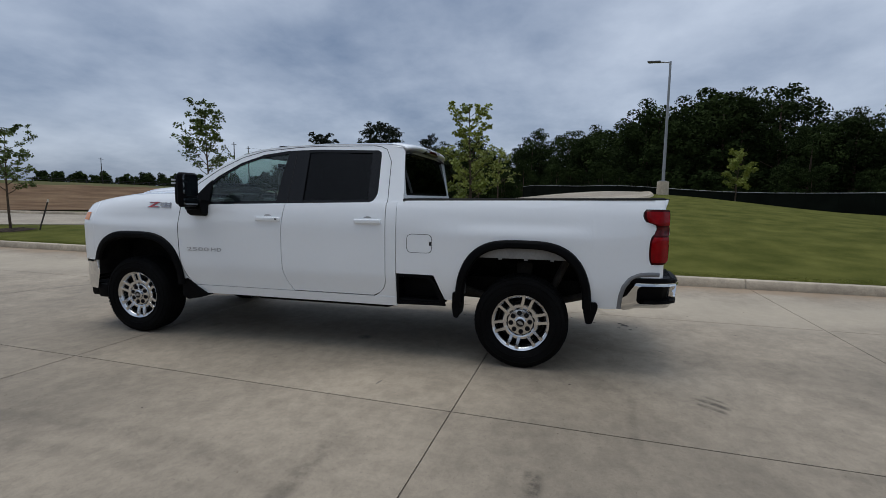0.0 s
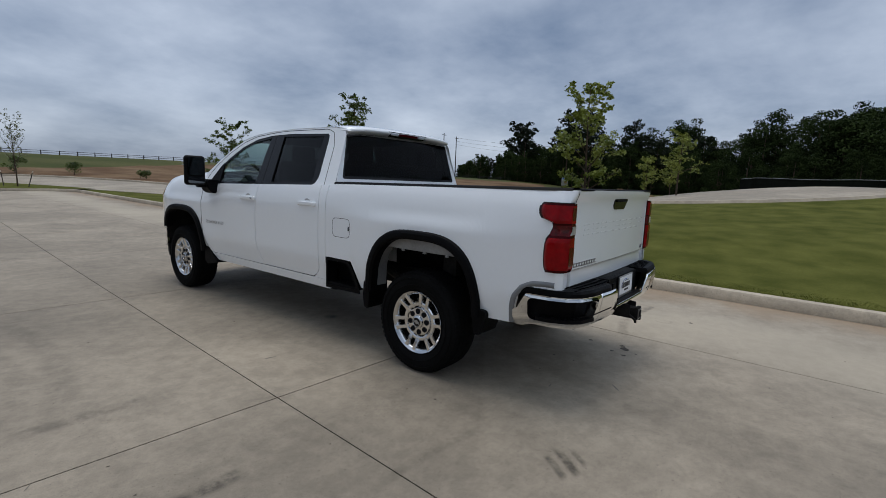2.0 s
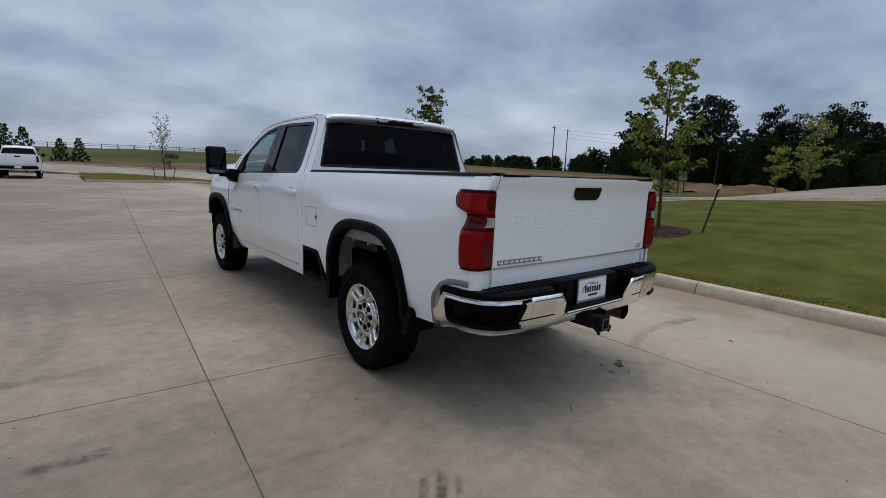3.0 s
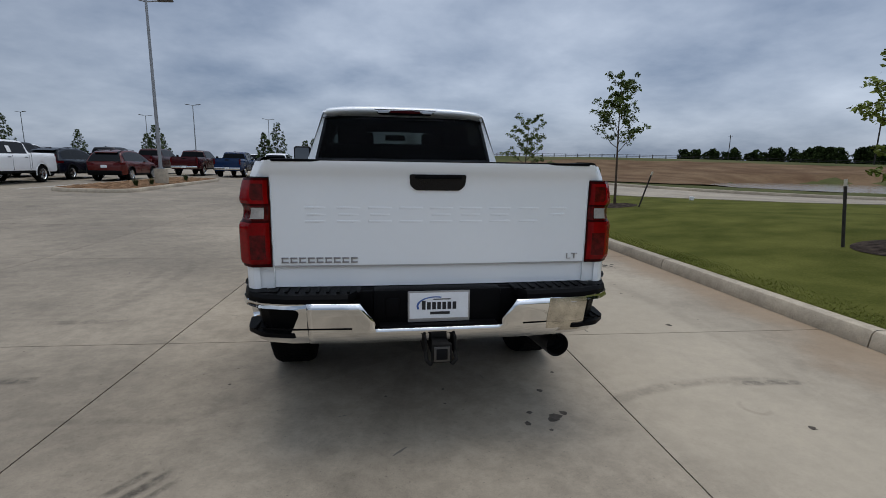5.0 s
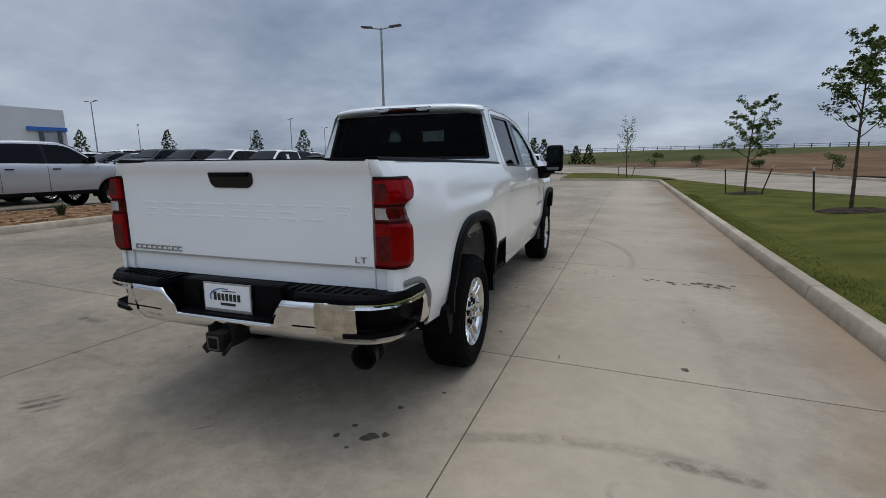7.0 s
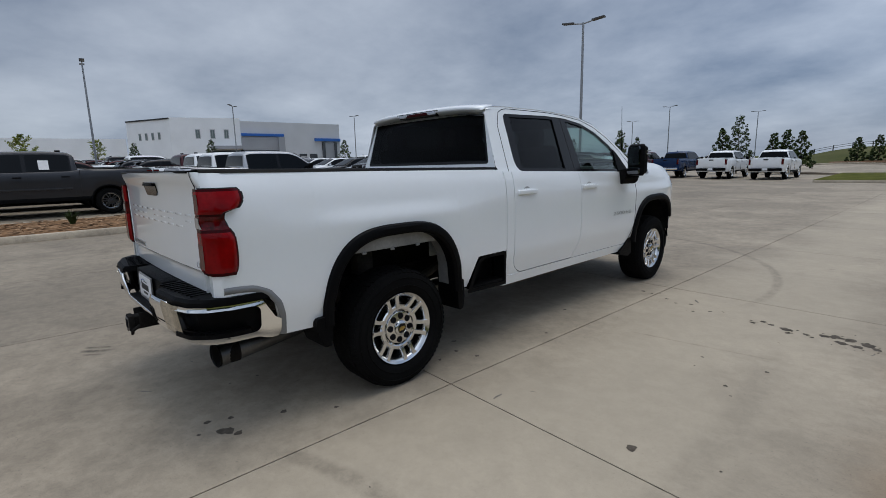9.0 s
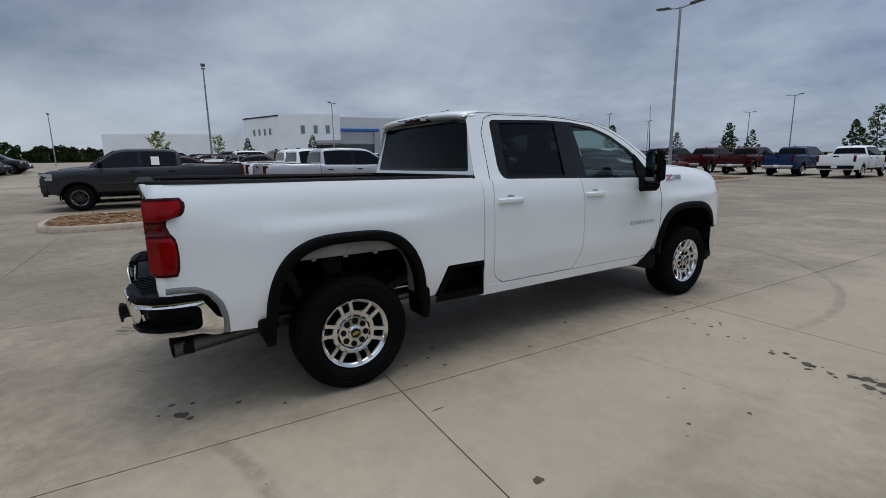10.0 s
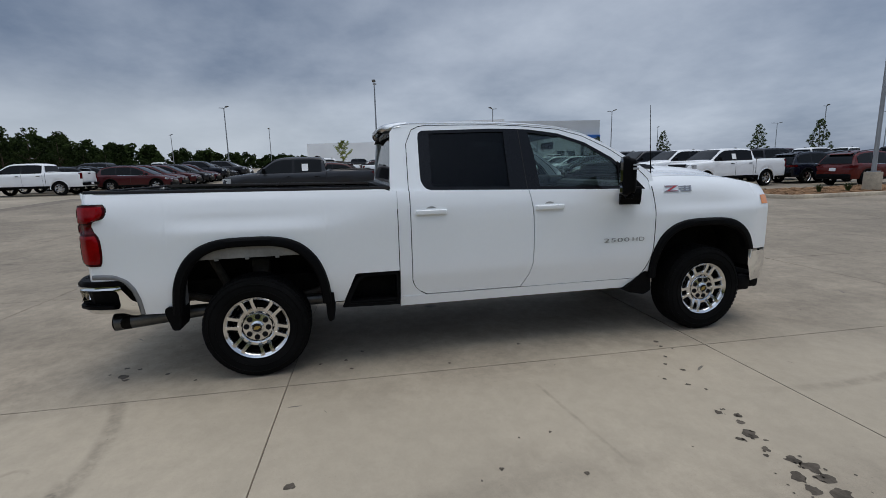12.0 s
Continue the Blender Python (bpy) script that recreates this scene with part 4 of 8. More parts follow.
part("handle_lip", box((0, gate_y(0, 1.40) - 0.012, 1.404), (0.24, 0.014, 0.016), 0.004), PL, hd)
# raised panel shapes and badges
glyph = 0.155
for k in range(9):
    cx = -0.60 + k * glyph
    for dz, wd, hh in ((0.034, 0.118, 0.012), (0.0, 0.100, 0.010), (-0.034, 0.118, 0.012)):
        if (k in (3, 7) and dz == 0) or (k == 8 and dz < 0):
            continue
        bar = box((cx, gate_y(cx, 1.215 + dz) + 0.0012, 1.215 + dz), (wd, 0.005, hh), 0.0022)
        part("raised_bar", bar, W, gate)
for k in range(9):
    cx = -0.762 + k * 0.0425
    for dz in (0.0105, -0.0105):
        part("name_bar", box((cx, gate_y(cx, 0.985 + dz) - 0.002, 0.985 + dz), (0.034, 0.005, 0.008), 0.001), M["badge"], gate)
    part("name_bar", box((cx - 0.012, gate_y(cx, 0.985) - 0.002, 0.985), (0.007, 0.005, 0.028), 0.001), M["badge"], gate)
words("trim_letters", "LT", 0.045, M["badge"], gate, Matrix.Translation((0.745, gate_y(0.745, 0.985) - 0.002, 0.987)) @ Matrix.Rotation(radians(90), 4, "X"), 0.003, 1.05, 0.062)

# tail lamps wrap round the bed's rear corners
for s in (-1, 1):
    corner = grid(lambda u, v: Vector((s * (side_x(-1.135, 0.84 + 0.62 * v) * (1 - u) + 0.817 * u), -1.130 + (gate_y(0.8185, 0.84 + 0.636 * v) + (1.134 if v > 0.88 or v < 0.16 else 1.141)) * math.sin(math.pi * min(1, u * 1.6) / 2), 0.84 + 0.636 * v)), 12, 22)
    part("bed_corner", corner, W, truck)
    lamp = root("tail_lamp", "", "")
    lamp.parent = truck

    def lamp_edge(z):
        """The forward edge of the lamp on the bed's side."""
        return curve((0.955, 0.985, 1.06, 1.14, 1.19, 1.238, 1.27, 1.295, 1.345, 1.375, 1.392), (-1.030, -1.016, -1.010, -1.014, -1.040, -1.060, -1.056, -0.985, -0.962, -0.965, -0.985), z)

    def lamp_pt(a, z, s=s, off=0.010):
        """a runs from the forward edge round the corner to the tailgate."""
        ye = lamp_edge(z)
        run_side, run_back = -1.125 - ye, 0.128
        tot = abs(run_side) + run_back
        d = a * tot
        sx = side_x(-1.13, z)
        rear = off + (0.020 * (1 - 0.6 * step(0.99, 0.95, z)) if off > 0.003 else 0)
        off = off + ((0.020 * step(1.238, 1.285, z) + 0.020 * step(1.208, 1.150, z)) * (1 - 0.6 * step(0.99, 0.95, z)) if off > 0.003 else 0)
        if d < abs(run_side):
            y = ye - d
            x = side_x(y, z) + off * min(1, a * 8)
        else:
            e = d - abs(run_side)
            x = sx + off - e / run_back * (sx + off - (0.823 if off > 0.003 else 0.8175))
            y = -1.135 - rear * min(1, e / 0.03) * (1 - 0.75 * step(0.82, 1.0, e / run_back))
        return Vector((s * x, y, z))

    def lens(name, z0, z1, mat, a0=0.0, a1=1.0, off=0.010, nv=14):
        ob = part(name, grid(lambda u, v: lamp_pt(a0 + (a1 - a0) * u, z0 + (z1 - z0) * v, off=off), 22, nv), mat, lamp, sharp=60)
        return ob

    lens("upper_lens", 1.268, 1.380, M["red_lens"], 0.05, 0.985, 0.0085)
    lens("upper_rim", 1.255, 1.392, M["red_deep"], off=0.006)
    lens("lower_rim", 0.955, 1.190, M["red_deep"], off=0.006)
    lens("inner_lens", 0.995, 1.115, M["red_mid"], 0.60, 0.90, 0.0095, 8)
    lens("inner_lens", 1.285, 1.365, M["red_mid"], 0.66, 0.90, 0.0095, 8)
    lens("middle_lens", 1.190, 1.255, M["red_mid"], off=0.007, nv=6)
    lens("lower_lens", 0.970, 1.175, M["red_lens"], 0.05, 0.985, 0.0085)
    lens("reverse_lens", 1.196, 1.250, M["clear_lens"], 0.50, 0.86, 0.0125, 5)
    lens("reverse_frame", 1.188, 1.258, M["red_mid"], 0.42, 0.96, 0.0085, 5)
    lens("lamp_shadow_gap", 0.950, 1.397, SEAM, -0.03, 0.97, 0.0012, 40)

# rear bumper: a plan path round the end of the truck
BP = [(-0.995, -0.82), (-0.995, -0.95), (-0.985, -1.08), (-0.945, -1.185), (-0.87, -1.255), (-0.74, -1.295), (-0.40, -1.318), (0, -1.322), (0.40, -1.318), (0.74, -1.295), (0.87, -1.255), (0.945, -1.185), (0.985, -1.08), (0.995, -0.95), (0.995, -0.82)]
path = resample(BP, 97)
ROWS = [0.585, 0.605, 0.632, 0.665, 0.70, 0.735, 0.768, 0.800]


def bump_pt(u, v, inset=0.0):
    i = round(u * 96)
    p = path[i]
    d = (path[min(i + 1, 96)] - path[max(i - 1, 0)]).normalized()
    nrm = Vector((d.y, -d.x))
    z = ROWS[round(v * 7)]
    ax = abs(p.x)
    end = step(0.95, 0.86, -p.y) * (1 if ax > 0.9 else 0)
    tuck = 0.030 * step(0.64, 0.585, z) + 0.010 * step(0.77, 0.80, z) + 0.16 * (0.80 - z)
    q = p - nrm * (tuck + inset)
    if ax < 0.62:
        q.x += math.copysign(0.10 * (z - 0.665) / 0.135 - 0.015, p.x) * step(0.20, 0.29, ax) * step(0.62, 0.36, ax)
    return Vector((q.x, q.y, z - 0.025 * end * step(0.7, 0.6, z)))


def bump_skip(i, j):
    ax = (abs(path[i].x) + abs(path[i + 1].x)) / 2
    y = (path[i].y + path[i + 1].y) / 2
    notch = ax < 0.305 and j >= 3
    hole = 2 <= j <= 5 and ax > 0.66 + 0.05 * (j in (2, 5)) and y < -0.925 - 0.03 * (j in (2, 5))
    return notch or hole


def bump_at(i, z, inset=0.0):
    """A place on the bumper's face at a fractional step along the path and a height."""
    k = min(95, max(0, int(i)))
    p = path[k].lerp(path[k + 1], i - k)
    d = (path[min(k + 2, 96)] - path[max(k - 1, 0)]).normalized()
    nrm = Vector((d.y, -d.x))
    end = step(0.95, 0.86, -p.y) if abs(p.x) > 0.9 else 0
    tuck = 0.030 * step(0.64, 0.585, z) + 0.010 * step(0.77, 0.80, z) + 0.16 * (0.80 - z)
    q = p - nrm * (tuck + inset)
    return Vector((q.x, q.y, z - 0.025 * end * step(0.7, 0.6, z)))


i_in = min(i for i in range(97) if path[i].x > -0.66 and path[i].y < -1.0)
bumper = root("rear_bumper", "", "")
bumper.parent = truck
chrome = part("chrome_face", grid(lambda u, v: bump_pt(round(i_in + u * (96 - 2 * i_in)) / 96, v), 97 - 2 * i_in, 8, skip=lambda i, j: bump_skip(i + i_in, j)), M["chrome"], bumper, "polished chrome bumper face")
sol = chrome.modifiers.new("thickness", "SOLIDIFY")
sol.thickness, sol.offset = 0.012, 0
i_y = next(i for i in range(97) if path[i].y < -0.915)
for s in (-1, 1):
    def corner_at(i, z, d, s=s):
        q = bump_at(i, z, d - 0.006)
        return (-s * q.x, q.y, q.z)

    n = 19
    out_seg = [[(0, 0.585), (i_in, 0.585)], [(i_in, 0.585), (i_in, 0.80)], [(i_in, 0.80), (0, 0.80)], [(0, 0.80), (0, 0.585)]]
    hole = rounded([(i_y / 40, 0.622), ((i_in - 3.2) / 40, 0.626), ((i_in - 0.8) / 40, 0.776), (i_y / 40, 0.776)], 0.045, 8)
    hole = [(p.x * 40, p.y) for p in resample(hole + hole[:1], 97)[:-1]]
    ko = []
    for a, b in hole:
        # the outer loop's point lies straight out from the opening's middle
        ca, cb = (i_y + i_in) / 2, 0.695
        ta = (i_in - ca) / (a - ca) if a > ca + 1e-6 else ca / max(1e-6, ca - a)
        tb = (0.80 - cb) / (b - cb) if b > cb + 1e-6 else (cb - 0.585) / max(1e-6, cb - b)
        t = min(ta, tb)
        ko.append((ca + (a - ca) * t, min(0.80, max(0.585, cb + (b - cb) * t))))
    # the frame in several bands, so that it bends with the corner
    bands = [[tuple(Vector(h).lerp(Vector(o), t)) for h, o in zip(hole, ko)] for t in (0, 0.34, 0.67, 1.0)]
    bm = bmesh.new()
    for b0, b1 in zip(bands, bands[1:]):
        ring_between(b1, b0, corner_at, 0.0, bm)
    ring_between(hole, hole, corner_at, 0.05, bm)
    bmesh.ops.remove_doubles(bm, verts=bm.verts, dist=0.0004)
    for v in bm.verts:
        if v.co.z > 0.68:
            v.co.y = min(v.co.y, -0.848 - 0.62 * (v.co.z - 0.68))
    part("chrome_corner", bm, M["chrome"], bumper, "polished chrome corner round a step opening", sharp=60)
for s in (-1, 1):
    # tapered black strip laid on the chrome along the groove's line
    part("bumper_groove", grid(lambda u, v: bump_pt(round((0.5 + s * (0.155 + 0.175 * u)) * 96) / 96, 3 / 7) + Vector((0, -0.0078, 0.002 + (0.016 - 0.010 * u) * v)), 12, 2), PL, bumper)
part("dirt_film", grid(lambda u, v: bump_pt(round((0.5 + 0.205 + 0.085 * u) * 96) / 96, round(v * 6 + 1) / 7) + Vector((0, -0.0074, 0)), 8, 7), M["film"], bumper, "brownish dried film on the chrome")
part("bumper_core", grid(lambda u, v: (lambda q: Vector((q.x, min(q.y, -0.90), q.z)))(bump_pt(round(u * 96) / 96, round(v * 7) / 7, 0.055)), 97, 8, skip=lambda i, j: abs(path[i].x) < 0.31 and j >= 2), PL, bumper)
top = []
for i in range(97):
    p = path[i]
    d = (path[min(i + 1, 96)] - path[max(i - 1, 0)]).normalized()
    nrm = Vector((d.y, -d.x))
    o = p - nrm * 0.012
    o = Vector((o.x, o.y + 0.13 * step(0.46, 0.38, abs(p.x))))
    top.append([Vector((o.x, o.y, 0.800)), Vector((o.x, o.y, 0.822)), Vector((o.x, o.y + 0.016, 0.838)), Vector((o.x * 0.90, max(-1.10, o.y + 0.17) if abs(p.x) < 0.9 else o.y, 0.842))])
part("step_pad", grid(lambda u, v: top[round(u * 96)][round(v * 3)], 97, 4), PL, bumper, "black textured step pad")
for s in (-1, 1):
    for k in range(9):
        part("pad_rib", box((s * (0.40 + 0.05 * k), -1.20 + 0.006 * k, 0.842), (0.016, 0.13, 0.008), 0.002), PL, bumper)
    foot = prism(rounded([(0.70, -1.29), (0.86, -1.25), (0.95, -1.15), (0.975, -0.98), (0.80, -0.98), (0.70, -1.15)], 0.03), lambda x, y, d, s=s: (s * x, y, d), (0.628, 0.650))
    part("corner_step", foot, PL, bumper)
    for k in range(5):
        part("corner_rib", box((s * (0.73 + 0.045 * k), -1.20 + 0.014 * k, 0.653), (0.014, 0.10, 0.008), 0.002), PL, bumper)
    edge = [Vector(p) for p in ((-0.820, 0.568), (-0.826, 0.68), (-0.845, 0.755), (-0.890, 0.815), (-0.955, 0.846), (-1.03, 0.852), (-1.10, 0.852))]
    edge = resample(edge, 26)

    def strip_pt(u, v, s=s):
        i = round(u * 25)
        d = (edge[min(i + 1, 25)] - edge[max(i - 1, 0)]).normalized()
        p = edge[i] + Vector((d.y, -d.x)) * (0.036 * v)
        x = side_x(max(p.x, -1.08), p.y) + 0.008 * math.sin(math.pi * v) + 0.001
        return Vector((s * x, p.x, p.y))

    part("corner_trim", grid(strip_pt, 26, 5), M["satin"], bumper, "satin grey filler strip")
part("recess_back", box((0, -1.165, 0.715), (1.06, 0.06, 0.23), 0.01), PL, bumper)
cen = bmesh.new()
box((0, -1.19, 0.745), (0.66, 0.10, 0.20), 0.02, cen)
box((0, -1.25, 0.668), (0.60, 0.10, 0.02), 0.006, cen)
part("plate_recess", cen, PL, bumper)
part("plug_cover", box((-0.235, -1.243, 0.755), (0.07, 0.014, 0.10), 0.01), PL, bumper)
plate = root("number_plate", "", "")
plate.parent = bumper
part("plate_frame", prism([(-0.158, -0.080), (0.158, -0.080), (0.158, 0.078), (-0.158, 0.078)], lambda a, b, d: (a, -1.252 - d + 0.10 * b * 0.2, 0.762 + b), (0.0, 0.008)), M["steel"], plate, smooth=False)
part("plate_sheet", prism([(-0.150, -0.062), (0.150, -0.062), (0.150, 0.070), (-0.150, 0.070)], lambda a, b, d: (a, -1.252 - d + 0.10 * b * 0.2, 0.762 + b), (0.008, 0.010)), M["plate"], plate, "white dealer plate", smooth=False)


def plate_bar(a0, a1, b0, b1, mat, lift=0.0115):
    part("plate_bar", prism([(a0, b0), (a1, b0), (a1, b1), (a0, b1)], lambda a, b, d: (a, -1.252 - d + 0.10 * b * 0.2, 0.762 + b), (0.010, lift)), mat, plate, smooth=False)


for k in range(7):
    x0 = -0.088 + 0.0262 * k
    plate_bar(x0, x0 + 0.019, -0.016, 0.022 if k else 0.030, M["ink"])
plate_bar(-0.045, 0.055, -0.042, -0.028, M["ink"])
plate_bar(-0.03, 0.06, 0.034, 0.039, M["ink"])
arc = [(-0.02 + 0.095 * math.cos(a), 0.002 + 0.050 * math.sin(a)) for a in [radians(70 + 10 * k) for k in range(14)]]
swoosh = arc + [(-0.02 + 0.085 * math.cos(a), 0.002 + 0.044 * math.sin(a)) for a in [radians(200 - 10 * k) for k in range(14)]]
bmq = bmesh.new()
vo = [[bmq.verts.new((p[0], -1.2640 + 0.02 * p[1], 0.762 + p[1])) for p in row] for row in (arc, swoosh[14:][::-1])]
for k in range(13):
    bmq.faces.new((vo[0][k], vo[0][k + 1], vo[1][k + 1], vo[1][k]))
part("plate_arc", bmq, M["blue_ink"], plate, smooth=False)

# tow hitch, exhaust, running gear
hitch = bmesh.new()
box((0, -1.20, 0.555), (0.085, 0.34, 0.085), 0.008, hitch)
box((0, -1.365, 0.555), (0.100, 0.03, 0.100), 0.010, hitch)
for s in (-1, 1):
    box((s * 0.075, -1.22, 0.575), (0.012, 0.22, 0.10), 0.004, hitch)
    tube([(s * 0.075, -1.33, 0.545), (s * 0.075, -1.37, 0.52), (s * 0.05, -1.37, 0.495)], 0.010, 8, hitch)
box((0, -1.15, 0.60), (1.0, 0.10, 0.06), 0.01, hitch)
hb = part("tow_hitch", hitch, M["under"], truck, "black tow hitch receiver")
part("receiver_rim", box((0, -1.381, 0.553), (0.078, 0.006, 0.078), 0.003), M["tip"], hb)
# black plate over the rim stands for the shaded inside of the tube
part("receiver_dark", box((0, -1.3835, 0.553), (0.056, 0.006, 0.056), 0.003), M["liner"], hb)
ex = tube([(0.58, 0.9, 0.50), (0.60, -0.5, 0.47), (0.66, -0.78, 0.465), (0.715, -1.10, 0.457)], [0.052, 0.052, 0.062, 0.070], 20, cap=False)
part("exhaust_pipe", ex, M["tip"], truck)
part("exhaust_bore", lathe([(-1.099, 0.068), (-1.099, 0.062), (-0.98, 0.060), (-0.98, 0.001)], 20, axis="y"), M["under"], truck).matrix_basis = Matrix.Translation((0.714, 0, 0.457))
frame_bm = bmesh.new()
for s in (-1, 1):
    box((s * 0.46, 1.7, 0.62), (0.09, 5.6, 0.18), 0.01, frame_bm)
    spring = part("leaf_spring", tube([(s * 0.57, y, 0.50 + 0.16 * (y / 0.75) ** 2) for y in [-0.78 + 0.13 * k for k in range(13)]], 0.034, 8), M["dusty"], truck)
    part("spring_clamp", box((s * 0.57, 0.0, 0.50), (0.11, 0.16, 0.13), 0.01), M["dusty"], spring)
    part("shock_absorber", tube([(s * 0.62, -0.16, 0.42), (s * 0.58, -0.40, 0.95)], 0.034, 10), M["dusty"], truck)
    part("bump_stop", box((s * 0.56, 0.0, 0.80), (0.10, 0.14, 0.16), 0.02), M["dusty"], truck)
for y in (-1.0, -0.45, 0.55, 1.4, 2.4, 3.2):
    box((0, y, 0.64), (0.9, 0.10, 0.10), 0.01, frame_bm)
# added upright screens behind the rails stop light showing through under the bed
for s in (-1, 1):
    box((s * 0.395, -0.15, 0.79), (0.02, 1.9, 0.34), 0.004, frame_bm)
part("chassis_frame_and_screens", frame_bm, M["under"], truck)
ax = bmesh.new()
tube([(-0.80, 0, 0.41), (0.80, 0, 0.41)], 0.062, 14, ax)
b3 = bmesh.new()
bmesh.ops.create_uvsphere(b3, u_segments=20, v_segments=12, radius=0.17)
b3.transform(Matrix.Translation((0.0, 0, 0.41)))
ax = merge(ax, b3)
tube([(-0.78, 4.037, 0.40), (0.78, 4.037, 0.40)], 0.055, 12, ax)
tube([(0, 0.15, 0.42), (0, 2.6, 0.52)], 0.05, 12, ax)
part("axles", ax, M["dusty"], truck)
tank = bmesh.new()
box((-0.50, 2.0, 0.51), (0.56, 1.5, 0.24), 0.06, tank)
# added wide tray, there to deepen the shadow under the truck
box((0, 2.3, 0.56), (1.30, 2.2, 0.10), 0.03, tank)
box((0.52, 2.4, 0.50), (0.36, 1.1, 0.20), 0.06, tank)
box((0, 3.0, 0.55), (0.7, 0.8, 0.25), 0.06, tank)
part("tank_gearbox_and_shade_tray", tank, M["under"], truck)
for s in (-1, 1):
    part("side_bracket", box((s * 0.80, 1.55, 0.475), (0.12, 0.42, 0.03), 0.006), M["house"] if s > 0 else M["under"], truck)
part("floor_pan", box((0, 2.35, 0.72), (1.78, 2.4, 0.04), 0.004), M["under"], truck)
part("firewall", box((0, 3.44, 1.0), (1.74, 0.04, 0.9), 0.004), M["under"], truck)
part("engine_block", box((0, 4.05, 0.92), (0.95, 0.95, 0.55), 0.08), M["under"], truck)
spare = lathe([(-0.12, 0.22), (-0.12, 0.37), (-0.08, 0.40), (0.08, 0.40), (0.12, 0.37), (0.12, 0.22)], 32, axis="z")
part("spare_tyre", spare, M["rubber"], truck).matrix_basis = Matrix.Translation((0, -0.70, 0.66))
# wheel housings
for s in (-1, 1):
    for c, mat, hi, half in ((0.0, M["house"], 1.055, 0.52), (4.0, M["under"], 1.06, 0.52)):
        prof = [(c + half * math.sin(a), 0.60 + (hi - 0.60) * (max(0, math.cos(a)) ** 0.55)) for a in [math.pi * (k / 24 - 0.5) for k in range(25)]]
        if c == 0:
            prof = prof[0:7], prof[18:25]
            for pr in prof:
                hm = grid(lambda u, v: Vector((s * (0.985 - 0.16 * v), pr[round(u * 6)][0], pr[round(u * 6)][1])), 7, 3)
                part("wheel_housing", hm, mat, truck, "bare grey wheel housing")
        else:
            hm = grid(lambda u, v: Vector((s * (0.99 - 0.42 * v), prof[round(u * 24)][0], prof[round(u * 24)][1])), 25, 3)
            part("wheel_housing", hm, mat, truck)
            part("housing_wall", box((s * 0.58, c, 0.84), (0.02, 1.0, 0.50), 0.004), mat, truck)
    lip = box((s * 0.935, 0.0, 1.000), (0.05, 0.88, 0.095), 0.010)
    part("bed_flange", lip, M["house"], truck)
    for k in range(3):
        part("flange_bolt", box((s * 0.975, -0.25 + 0.22 * k, 0.950), (0.012, 0.03, 0.014), 0.003), M["house"], truck)

